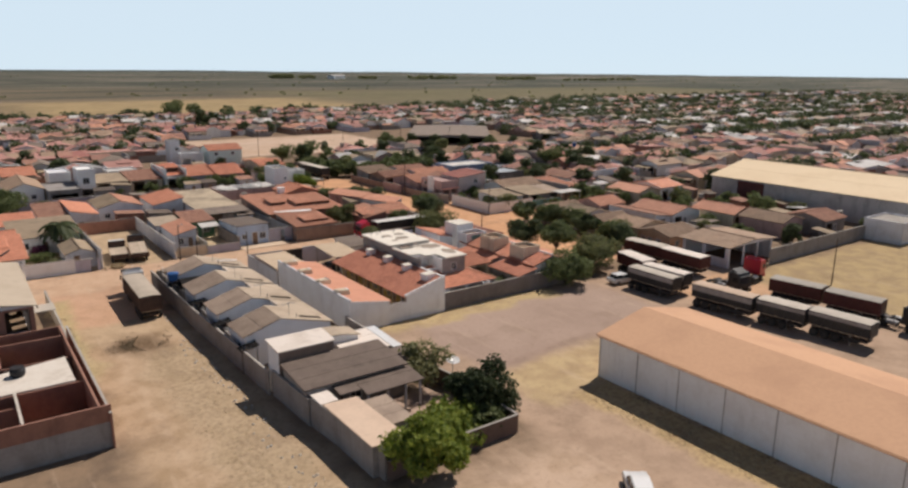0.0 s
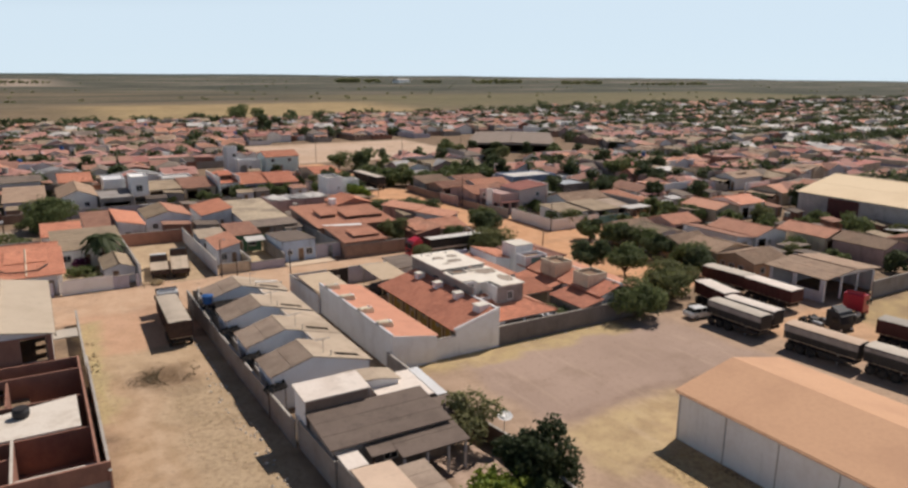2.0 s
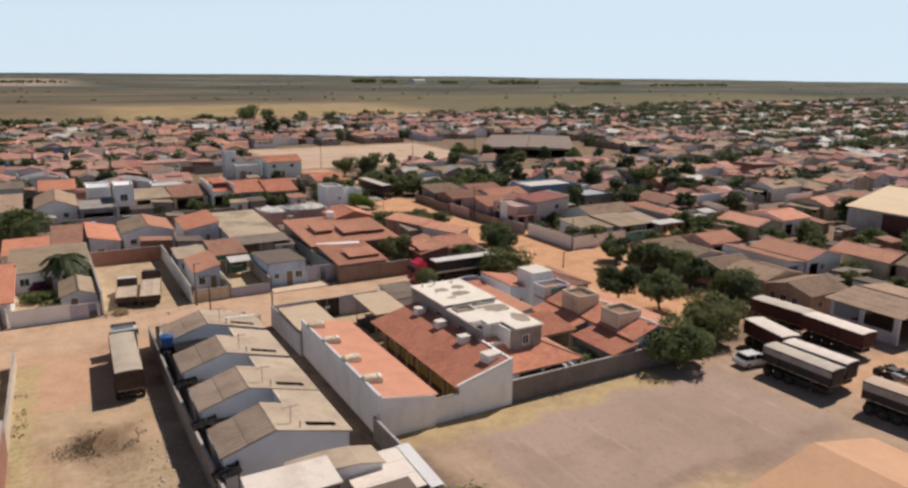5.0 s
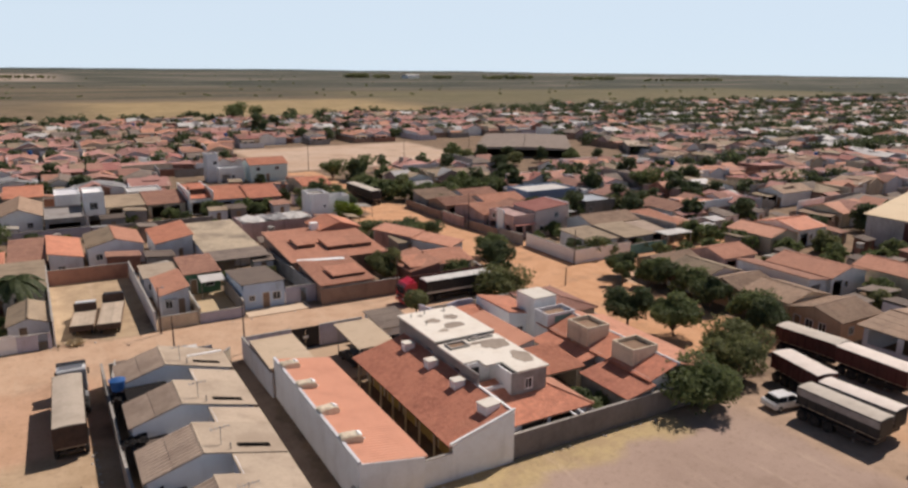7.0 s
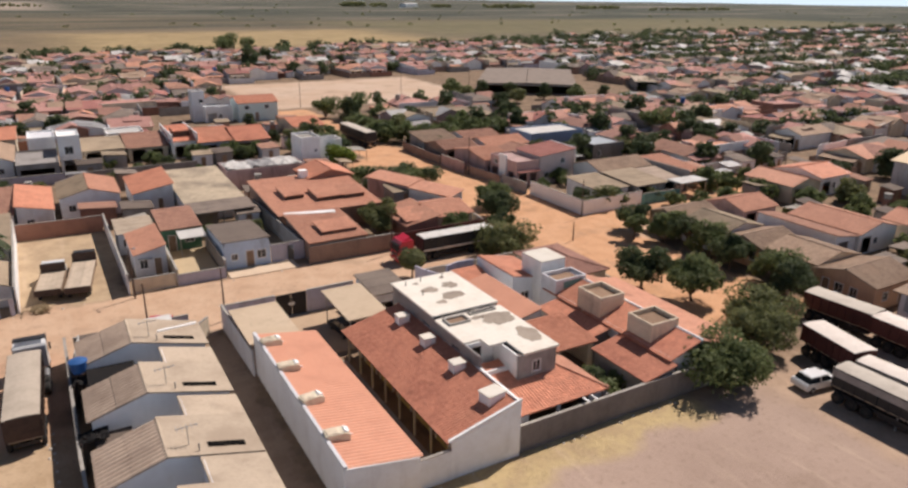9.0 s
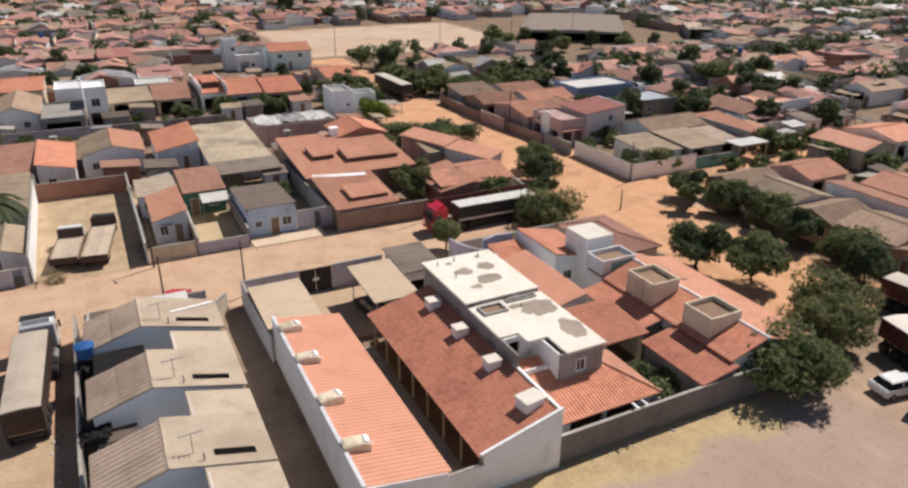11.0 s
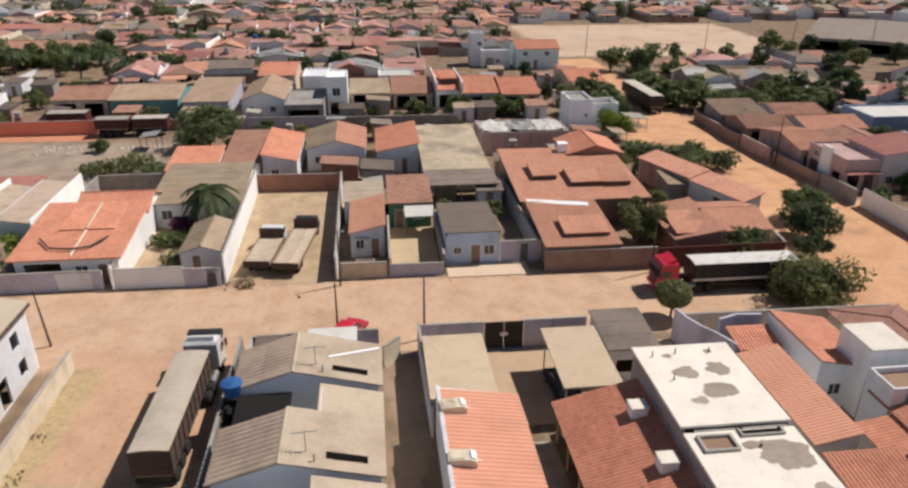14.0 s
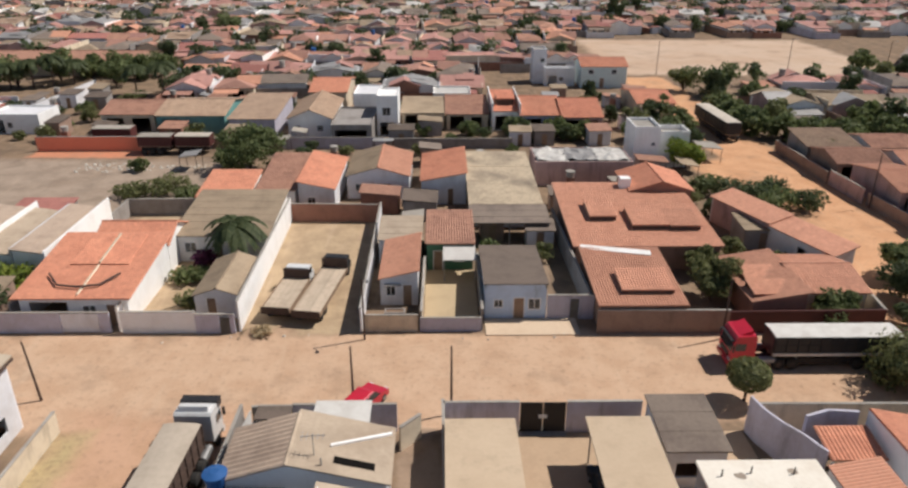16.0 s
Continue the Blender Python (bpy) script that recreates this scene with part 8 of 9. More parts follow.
boundary([(54.0, 33.2), (53.2, 43.0)], 1.6, STREET_BRICK, "low brown brick wall along the side street")
boundary([(52.8, 43.4), (52.4, 51.0)], 2.0, PINK_WALL, "faded pink wall along the side street")
boundary([(52.2, 51.2), (52.0, 67.0)], 1.7, STREET_BRICK, "crumbling brick wall along the side street")
simple("brick_house", 53.4, 60.6, 51.4, 59.0, 2.9, 0.9, "x", TILE_OLD, STREET_BRICK, "bare brick house with rusty tiles at the side street", "tile")
simple("brick_house", 53.4, 61.0, 60.0, 66.4, 2.8, 0.9, "south", TILE_BROWN, GREY_WALL, "low house with brown tiles behind a brick wall", "tile")
simple("brick_house", 62.4, 70.0, 40.0, 48.0, 2.9, 0.9, "y", TILE_OLD, LILAC_WALL, "house with rusty tiles in a crowded block", "tile")
simple("brick_house", 62.0, 71.4, 49.6, 57.4, 3.0, 1.0, "x", TILE_PINK, PALE_WALL, "house with salmon tiles in a crowded block", "tile")
simple("brick_house", 62.4, 70.6, 59.0, 66.4, 2.9, 0.8, "x", TILE_OLD, WHITE_WALL, "house with mottled tiles in a crowded block", "tile")
boundary([(67.2, 12.8), (75.0, 12.6)], 1.7, TEAL_WALL, "dark green wall of a shop yard")
th = simple("two_storey_house", 55.4, 60.0, 30.4, 38.6, 4.1, 0.2, "flat", PINK_WALL, PINK_WALL, "mauve porch house with deep openings and a white stair wall", "plain",
            {"west": [(0.7, 2.6, 0.1, 2.4, "o"), (3.2, 5.0, 0.1, 2.4, "o"), (5.8, 7.4, 0.1, 2.4, "o"), (1.2, 2.4, 2.9, 3.8, "w")], "south": [(0.5, 2.2, 0.1, 2.4, "o"), (2.8, 4.2, 0.1, 2.4, "o")]}, parapet=0.3)
part("stair_wall", M().box(-2.55, -2.31, -1.2, 1.0, 0, 5.0), WHITE_WALL, th, "tall white wall piece")
part("canopy", slope(M(), (-2.3, -4.9, 2.7), (4.6, 0, 0), (0, 0.9, 0.15), "plain"), TILE_WINE, th)
simple("two_storey_house", 60.3, 67.6, 30.6, 37.6, 4.9, 0.7, "west", TILE_WINE, surface("pale_mauve_plaster", C(0.60, 0.50, 0.47), C(0.44, 0.35, 0.32), 0.9, 0.6, 3.0, 0.45, streak=0.3), "pale mauve two-storey house with one dark window", "tile", {"south": [(4.4, 5.4, 3.2, 4.2, "w"), (1.0, 2.0, 0.9, 2.0, "w")]})
boundary([(67.8, 30.4), (67.8, 37.8)], 5.8, WHITE_WALL, "white party wall at the end of a pink house", cap=False)
simple("corner_house", 54.6, 60.0, 39.0, 50.0, 3.2, 1.0, "x", TILE_PINK, PINK_WALL, "house with a salmon roof at the side street", "tile")
simple("blue_house", 73.2, 86.4, 51.0, 59.0, 3.9, 0.2, "flat", TARP_WHITE, surface("dusty_blue_plaster", C(0.24, 0.30, 0.42), C(0.16, 0.20, 0.28), 0.9, 0.5, 3.0, 0.4, streak=0.3), "wide dusty-blue house with a pale flat roof", "plain", {"south": [(2.0, 3.0, 1.0, 2.1, "w")]})
simple("grey_hall", 80.6, 88.6, 40.6, 48.0, 2.9, 0.25, "flat", surface("blue_grey_slab", C(0.36, 0.39, 0.42), C(0.26, 0.28, 0.29), 0.8, 0.3, 3.0, 0.5), GREY_WALL, "low grey building with a pale blue-grey flat roof", "plain", {"south": [(1.0, 2.0, 0.8, 1.9, "w")]})
PEACH_WALL = surface("peach_plaster", C(0.68, 0.44, 0.28), C(0.48, 0.31, 0.2), 0.9, 0.6, 3.0, 0.4, streak=0.35)
for i, (ln, hgt, mat_, wall_, word) in enumerate(((5.4, 2.7, TILE_BROWN, CREAM_WALL, "low street house with brown tiles in a row"), (6.6, 3.0, FIBRO_TAN, PALE_WALL, "street house with a tan sheet roof in a row"), (5.6, 2.8, TILE_BROWN, PEACH_WALL, "low peach street house with brown tiles"),
                                                  (6.4, 3.1, TILE_BROWN, CREAM_WALL, "cream street house with brown tiles in a row"), (6.6, 2.9, TILE_BROWN, PEACH_WALL, "peach-fronted street house with dark windows"))):
    y = 3.4 - (0, 5.9, 12.9, 18.9, 25.6)[i]
    simple("street_house", 59.4 + 0.3 * (i % 2), 67.2 - 0.4 * (i % 3), y - ln, y, hgt, 0.9, "y" if i % 2 else "x", mat_, wall_, word, "tile",
           {"west": [(0.7, 1.6, 0, 2.1, "d"), (2.2, 3.2, 0.9, 2.0, "w"), (3.9, 4.8, 0.9, 2.0, "w")], "south": [(1.5, 2.5, 1, 2, "w"), (4.6, 5.5, 0.1, 2.1, "d")]})
boundary([(68.6, 4.0), (68.8, -30.0)], 2.0, LILAC_WALL, "wall behind the street houses")
simple("pink_house", 70.2, 77.0, -3.6, 2.8, 2.9, 1.0, "x", TILE_PINK, PINK_WALL, "house with a faded pink roof", "tile")
simple("pink_house", 74.6, 82.6, -17.6, -7.6, 3.0, 1.0, "y", TILE_PINK, WHITE_WALL, "house with a pink tiled roof and white walls", "tile")
simple("pink_house", 70.0, 74.0, -17.4, -6.0, 2.8, 0.6, "east", TILE_OLD, PALE_WALL, "low brown-roofed back house", "tile")
simple("tan_gable_house", 84.0, 90.4, -24.0, -15.0, 3.0, 1.0, "y", TILE_PINK, CREAM_WALL, "house with tan gable near the hall", "tile")
simple("tan_gable_house", 84.4, 91.0, -33.4, -25.0, 3.0, 1.0, "y", TILE_BROWN, PINK_WALL, "tan-roofed house near the hall", "tile")
simple("tan_gable_house", 92.4, 99.6, -36.8, -29.0, 3.0, 1.0, "x", TILE_OLD, GREY_WALL, "grey-walled house behind a grey wall", "tile")
simple("orange_house", 88.0, 95.0, 1.8, 10.6, 3.0, 1.0, "y", TILE_PINK, CREAM_WALL, "low house with a salmon roof among trees")
simple("orange_house", 96.4, 104.0, 2.6, 11.4, 3.2, 1.0, "x", TILE_ORANGE, WHITE_WALL, "low house with a bright orange roof")
big = simple("market_hall", 124.0, 156.0, 122.0, 172.0, 3.4, 0.4, "y", FIBRO_GREY, GREY_WALL, "very large grey sheet-roofed hall", "plain", {"south": [(2, 31, 0.3, 2.8, "o")]}, rz=-36)

simple("market_canopy", 168.0, 184.0, 112.0, 128.0, 3.2, 0.25, "south", FIBRO_PALE, GREY_WALL, "wide pale sheet canopy with a dark open front", "plain", {"south": [(0.6, 7.6, 0.1, 2.9, "o"), (8.2, 15.4, 0.1, 2.9, "o")]}, rz=-36)

TREE_SET = [tree("town_tree", 103.5, 71.2, 7.4, 3.2, LEAF_DARK, "dark rounded town tree among houses", 91, 12, 130, 0.42, 0.06, "town trees", 1.0),
            tree("town_tree", 78.4, 42.0, 6.6, 3.0, LEAF_DARK, "dense dark town tree by a house", 92, 11, 130, 0.42, 0.06, "town trees", 1.0),
            tree("town_tree", 111.3, 54.6, 8.6, 5.0, LEAF_MID, "broad green town tree among roofs", 93, 11, 120, 0.46, 0.06, "town trees", 1.0),
            tree("town_tree", 110.0, 40.2, 6.8, 3.4, LEAF_DARK, "dark green town tree behind a wall", 94, 12, 130, 0.42, 0.06, "town trees", 1.0),
            tree("town_tree", 68.0, 73.5, 4.6, 3.2, LEAF_MID, "low green tree in a street hedge", 95, 9, 110, 0.4, 0.04, "town trees", 1.0),
            tree("town_tree", 88.0, 60.5, 5.4, 3.0, LEAF_OLIVE, "dusty olive town tree in a yard", 96, 9, 100, 0.4, 0.1, "town trees", 1.0)]
rnd = random.Random(77)


def plant(x, y, k, s):
    return copy_thing(TREE_SET[k], pose(x, y, 0, 0, 0, rnd.uniform(0, 360)) @ Matrix.Scale(s, 4))


for x, y, k, s in ((52.7, 94.0, 4, 1.0), (52.0, 89.0, 4, 1.1), (51.6, 84.5, 4, 1.1), (51.6, 80.0, 4, 1.15), (52.6, 76.0, 4, 1.2), (56.4, 73.4, 4, 1.2), (60.0, 71.6, 4, 1.15), (64.0, 70.4, 4, 1.2), (72.0, 71.0, 4, 1.2), (76.0, 72.4, 4, 1.15), (80.0, 73.6, 4, 1.1),
                   (55.3, 104.7, 0, 0.95), (61.0, 14.2, 5, 0.8), (83.5, -36.0, 1, 0.65), (79.0, -29.0, 4, 0.7), (75.0, -24.0, 5, 0.7), (81.0, -21.0, 4, 0.8), (92.5, -24.0, 5, 0.8), (106.0, -24.0, 5, 0.7), (104.0, -10.0, 4, 0.9), (63.2, 14.6, 4, 0.75), (58.0, 14.8, 5, 0.5), (70.0, 13.8, 5, 0.5), (84.1, 14.6, 4, 1.0), (78.4, 5.8, 4, 0.8), (73.3, 6.3, 4, 0.75), (107.0, 37.0, 1, 0.9), (117.0, 51.0, 1, 1.1), (60.0, 40.0, 1, 0.6), (71.5, 46.0, 1, 0.75), (72.0, 63.0, 0, 0.7),
                   (13.0, 75.2, 1, 0.6), (18.5, 74.6, 4, 0.9), (-67.6, 199.0, 2, 1.0), (-72.9, 186.0, 0, 1.1), (-69.2, 147.0, 1, 1.0), (-26.8, 145.2, 1, 1.0), (-15.6, 133.2, 0, 0.9), (-70.3, 116.0, 2, 0.8), (64.0, 236.8, 0, 1.5), (78.0, 340.0, 2, 1.1), (86.0, 366.0, 2, 1.2), (92.0, 345.0, 2, 1.0),
                   (38.5, 66, 1, 0.7), (36.5, 72, 4, 1.1), (40.0, 78, 4, 1.1), (37.0, 84, 1, 0.8), (40.5, 90, 4, 1.0), (34.0, 68, 5, 0.9), (31.5, 73, 4, 1.0), (33, 80, 5, 0.9), (66, 34, 1, 0.8), (72, 38, 0, 0.8), (86, 33, 1, 0.9), (92, 44, 0, 0.9), (97, 58, 1, 1.1), (84, 72, 0, 0.9), (90, 84, 3, 1.0), (74, 82, 4, 1.2), (66, 92, 1, 0.9), (62, 100, 4, 1.2), (80, 98, 0, 1.0), (98, 100, 1, 1.0), (58, 62, 1, 0.6), (95, 26, 3, 0.9), (104, 20, 1, 1.0), (120, 70, 0, 1.1), (128, 56, 1, 1.1), (70, 26, 5, 0.7), (78, 30, 4, 0.8), (-91, 116, 2, 0.9), (-85, 122, 2, 0.8), (-89, 128, 2, 0.9), (-80, 126, 4, 1.4), (-73, 128, 2, 0.85), (-68, 124, 4, 1.5), (-64, 129, 2, 0.8), (-95, 110, 4, 1.5), (-99, 122, 2, 0.8),
                   (51.5, 112.0, 2, 0.8), (110, 130, 0, 0.8), (116, 122, 1, 0.9), (124, 115, 0, 0.8), (133, 111, 4, 1.2), (142, 108, 1, 0.8), (104, 138, 4, 1.3), (100, 122, 5, 1.1), (112, 112, 5, 1.0), (89, -1, 4, 0.9), (97, -2, 5, 0.9), (106, 6, 1, 0.8), (86, 6, 4, 0.9), (57.5, 108.0, 2, 0.95), (64.0, 30.5, 4, 0.7), (86.5, 12.6, 4, 0.8), (93.0, 14.0, 4, 0.75), (17.0, 74.5, 4, 0.8), (22.5, 73.6, 4, 0.85),
                   (12.0, 74.8, 4, 0.9), (4.5, 76.0, 4, 0.7), (-3.0, 76.0, 4, 0.6), (30.0, 104.0, 0, 0.6), (95.5, -12.0, 4, 0.9), (100.0, -20.0, 2, 0.7), (94.0, -6.0, 4, 0.8), (71.0, 9.8, 4, 0.6), (80.5, -4.0, 4, 0.6)):
    plant(x, y, k, s)

# ---- yards: sheds, awnings, walls and shrubs between the houses ----
ry = random.Random(31)
taken = []


def yard_shed(x, y, w, l, h, roof, wall, word):
    o_ = thing("yard_shed", x, y, 0, ry.choice((0, 90)) + ry.uniform(-3, 3), "small " + word + " shed with a sheet roof in a back yard", "shed", "yard sheds")
    m_ = M()
    for a, b in (((-w, -l), (w, -l)), ((-w, l), (w, l)), ((-w, -l), (-w, l)), ((w, -l), (w, l))):
        wall_run(m_, a, b, 0, h, 0.14)
    part("wall", m_, wall, o_)
    part("roof", slope(M(), (-w - 0.25, -l - 0.25, h + 0.02), (2 * w + 0.5, 0, 0), (0, 2 * l + 0.5, 0.35), "fibro"), roof, o_)
    part("door", M().box(-0.4, 0.4, -l - 0.1, -l - 0.06, 0, 1.9), WOOD, o_)


def yard_awning(x, y, w, l, roof):
    o_ = thing("awning", x, y, 0, ry.choice((0, 90, 180, 270)), "low sheet awning on thin posts in a yard", "awning", "yard awnings")
    part("roof", slope(M(), (-w, -l, 2.1), (2 * w, 0, 0), (0, 2 * l, 0.35), "fibro"), roof, o_)
    for px_ in (-w + 0.1, w - 0.1):
        part("post", M().tube((px_, -l + 0.1, 0), (px_, -l + 0.1, 2.1), 0.05), DARK_WOOD, o_)
        part("post", M().tube((px_, l - 0.1, 0), (px_, l - 0.1, 2.4), 0.05), DARK_WOOD, o_)


def yard_tank(x, y, h):
    o_ = thing("water_tank", x, y, 0, 0, "round grey water tank on a brick stand in a yard", "water tank", "yard tanks")
    part("stand", M().box(-0.5, 0.5, -0.5, 0.5, 0, h), RAW_BRICK, o_)
    part("body", M().tube((0, 0, h), (0, 0, h + 0.8), 0.5, 0.6, 12), CONCRETE, o_)


def clutter(x0, x1, y0, y1, count):
    """Fills the free ground of a block with small yard things."""
    tries = 0
    while count > 0 and tries < 400:
        tries += 1
        x, y = ry.uniform(x0, x1), ry.uniform(y0, y1)
        w, l = ry.uniform(1.0, 2.1), ry.uniform(1.0, 2.2)
        r_ = max(w, l) + 0.3
        if any(a - r_ < x < b + r_ and c - r_ < y < d + r_ for a, b, c, d in BUILT + taken):
            continue
        taken.append((x - r_, x + r_, y - r_, y + r_))
        count -= 1
        k = ry.random()
        if k < 0.34:
            wall, word = ry.choice(((RAW_BRICK, "brick"), (GREY_WALL, "grey rendered"), (PALE_WALL, "pale plastered"), (STREET_BRICK, "brown brick")))
            yard_shed(x, y, w, l, ry.uniform(2.0, 2.6), ry.choice((FIBRO_TAN, FIBRO_GREY, FIBRO_DARK, TILE_OLD)), wall, word)
        elif k < 0.52:
            yard_awning(x, y, w, l, ry.choice((FIBRO_GREY, FIBRO_TAN, ZINC, TARP)))
        elif k < 0.60:
            yard_tank(x, y, ry.uniform(1.5, 3.0))
        elif k < 0.80:
            bush(x, y, ry.uniform(0.9, 1.6), ry.uniform(1.2, 2.2), ry.choice((LEAF_MID, LEAF_OLIVE, LEAF_DARK)), "dusty green yard shrub", 300 + count + tries, 260, 0.26)
        else:
            copy_thing(TREE_SET[ry.choice((1, 4, 5))], pose(x, y, 0, 0, 0, ry.uniform(0, 360)) @ Matrix.Scale(ry.uniform(0.4, 0.7), 4))


for block in ((-30, 12, 38.5, 45.5, 12), (-44, 12, 55.5, 67.0, 26), (-12, 27, 69.5, 77.5, 14), (-58, -10, 69.5, 77, 14), (-58, 28, 91, 104, 34), (27, 37, 20, 50, 10), (53, 84, 28, 68, 30), (56, 84, 13.5, 28, 8), (68, 84, -31, 3, 16),
              (83, 108, -40, 12, 22), (12, 34, 40, 57, 10), (-6, 13, 13.5, 36, 6), (-46, -37, 12, 22, 3), (84, 110, 14, 70, 30), (30, 41.5, 62, 104, 22), (-77, -58, 69, 106, 20), (-34, -24, 91, 104, 6)):
    clutter(*block)

# ---- the rest of the town, plot by plot ----
ROOFS = [TILE_PINK, TILE_ROSE, TILE_OLD, TILE_BROWN, TILE_DUSK, TILE_ROSE, FIBRO_TAN, FIBRO_GREY, TILE_WINE, TILE_DUSK, TILE_ROSE, ZINC]
WALLS = [WHITE_WALL, PALE_WALL, CREAM_WALL, PINK_WALL, WHITE_WALL, PALE_WALL, RAW_BRICK, WHITE_WALL]
ROOF_WORDS = ["salmon tiled", "salmon tiled", "rusty tiled", "brown tiled", "dull red tiled", "salmon tiled", "tan sheet", "dark sheet", "red tiled", "faded red tiled", "salmon tiled", "zinc sheet"]


def plot_house(k):
    """One of the town's plain houses: walls, roof slopes, a lean-to and openings, about its own origin."""
    r = random.Random(1000 + k)
    w, l, h, rise = r.uniform(3.1, 4.2), r.uniform(4.6, 6.4), r.uniform(2.8, 3.3), r.uniform(0.8, 1.3)
    roof, wall = ROOFS[k % 12], WALLS[(k * 5 + k // 12) % 8]
    style = (k * 7) % 5
    parts = []
    walls = M()
    for a, b in (((-w, -l + 0.08), (w, -l + 0.08)), ((w, l - 0.08), (-w, l - 0.08))):
        wall_run(walls, a, b, 0, h, 0.16)
    for a, b in (((w - 0.08, -l + 0.16), (w - 0.08, l - 0.16)), ((-w + 0.08, -l + 0.16), (-w + 0.08, l - 0.16))):
        wall_run(walls, a, b, 0, h, 0.16)
    e = 0.4
    if style in (0, 3):
        for yy in ((-l, -l + 0.16), (l - 0.16, l)):
            walls.extrude([(-w, h), (w, h), (0, h + rise)], "y", *yy)
        parts += [("roof", slope(M(), (-w - e, -l - e, h - 0.1), (0, 2 * l + 2 * e, 0), (w + e, 0, rise + 0.13), "plain"), roof),
                  ("roof", slope(M(), (w + e, l + e, h - 0.1), (0, -2 * l - 2 * e, 0), (-w - e, 0, rise + 0.13), "plain"), roof)]
    elif style == 1:
        for xx in ((-w, -w + 0.16), (w - 0.16, w)):
            walls.extrude([(-l, h), (l, h), (0, h + rise)], "x", *xx)
        parts += [("roof", slope(M(), (-w - e, -l - e, h - 0.1), (2 * w + 2 * e, 0, 0), (0, l + e, rise + 0.13), "plain"), roof),
                  ("roof", slope(M(), (w + e, l + e, h - 0.1), (-2 * w - 2 * e, 0, 0), (0, -l - e, rise + 0.13), "plain"), roof)]
    elif style == 2:
        f = (w + e) / (2 * (l + e))
        z = h - 0.1
        parts += [("roof", slope(M(), (-w - e, -l - e, z), (0, 2 * l + 2 * e, 0), (w + e, 0, rise), "plain", (f, 1 - f)), roof),
                  ("roof", slope(M(), (w + e, l + e, z), (0, -2 * l - 2 * e, 0), (-w - e, 0, rise), "plain", (f, 1 - f)), roof),
                  ("roof", slope(M(), (-w - e, -l - e, z), (2 * w + 2 * e, 0, 0), (0, w + e, rise), "plain", (0.5, 0.5)), roof),
                  ("roof", slope(M(), (w + e, l + e, z), (-2 * w - 2 * e, 0, 0), (0, -w - e, rise), "plain", (0.5, 0.5)), roof)]
    else:
        wall_run(walls, (w, l - 0.08), (-w, l - 0.08), h, h + rise * 0.7, 0.16)
        for xx in ((-w, -w + 0.16), (w - 0.16, w)):
            walls.extrude([(-l, h), (l, h), (l, h + rise * 0.7)], "x", *xx)
        parts += [("roof", slope(M(), (-w - e, -l - e, h), (2 * w + 2 * e, 0, 0), (0, 2 * l + e, rise * 0.7), "plain"), roof)]
    parts.insert(0, ("wall", walls, wall))
    dull = [GREY_WALL, STREET_BRICK, RAW_BRICK, LILAC_WALL, GREY_WALL, PALE_WALL]
    parts.append(("porch", slope(M(), (-w, -l - 2.6, 2.3), (w * r.uniform(0.9, 1.9), 0, 0), (0, 2.4, 0.4), "plain"), ROOFS[(k * 5 + 3) % 12]))
    lw = w * r.uniform(0.8, 1.7)
    parts.append(("lean_to", slope(M(), (w - lw, l + 2.9, 2.1), (lw, 0, 0), (0, -2.8, 0.5), "plain"), ROOFS[(k * 7 + 5) % 12]))
    shed = M()
    sx, sy = r.uniform(-w, w - 2.6), l + r.uniform(3.4, 4.2)
    for a, b in (((sx, sy), (sx + 2.6, sy)), ((sx, sy + 2.2), (sx + 2.6, sy + 2.2)), ((sx, sy), (sx, sy + 2.2)), ((sx + 2.6, sy), (sx + 2.6, sy + 2.2))):
        wall_run(shed, a, b, 0, 2.1, 0.14)
    parts.append(("shed", shed, dull[k % 6]))
    parts.append(("shed_roof", slope(M(), (sx - 0.3, sy - 0.3, 2.1), (3.2, 0, 0), (0, 2.8, 0.35), "plain"), ROOFS[(k * 11 + 1) % 12]))
    # a wing that crosses the main roof, white party walls, and a black panel painted as porch shade
    ww, wl = w * r.uniform(0.42, 0.6), r.uniform(2.4, 3.6)
    cx_, cy_ = r.choice((-1, 1)) * (w - ww * 0.7), r.uniform(-l * 0.5, l * 0.3)
    wing_ = M()
    for xx in ((cx_ - ww, cx_ - ww + 0.15), (cx_ + ww - 0.15, cx_ + ww)):
        wing_.extrude([(cy_ - wl, 0), (cy_ + wl, 0), (cy_ + wl, h + 0.2), (cy_, h + rise + 0.35), (cy_ - wl, h + 0.2)], "x", *xx)
    for yy in ((cy_ - wl, cy_ - wl + 0.15), (cy_ + wl - 0.15, cy_ + wl)):
        wing_.box(cx_ - ww + 0.15, cx_ + ww - 0.15, *yy, 0, h + 0.2)
    parts.append(("wing_wall", wing_, WALLS[(k * 3 + 1) % 8]))
    k2 = (rise + 0.15) / wl
    parts.append(("wing_roof", slope(M(), (cx_ - ww - 0.3, cy_ - wl - 0.35, h + 0.22 - 0.35 * k2), (2 * ww + 0.6, 0, 0), (0, wl + 0.35, rise + 0.15 + 0.35 * k2), "plain"), ROOFS[(k * 5 + k // 6) % 12]))
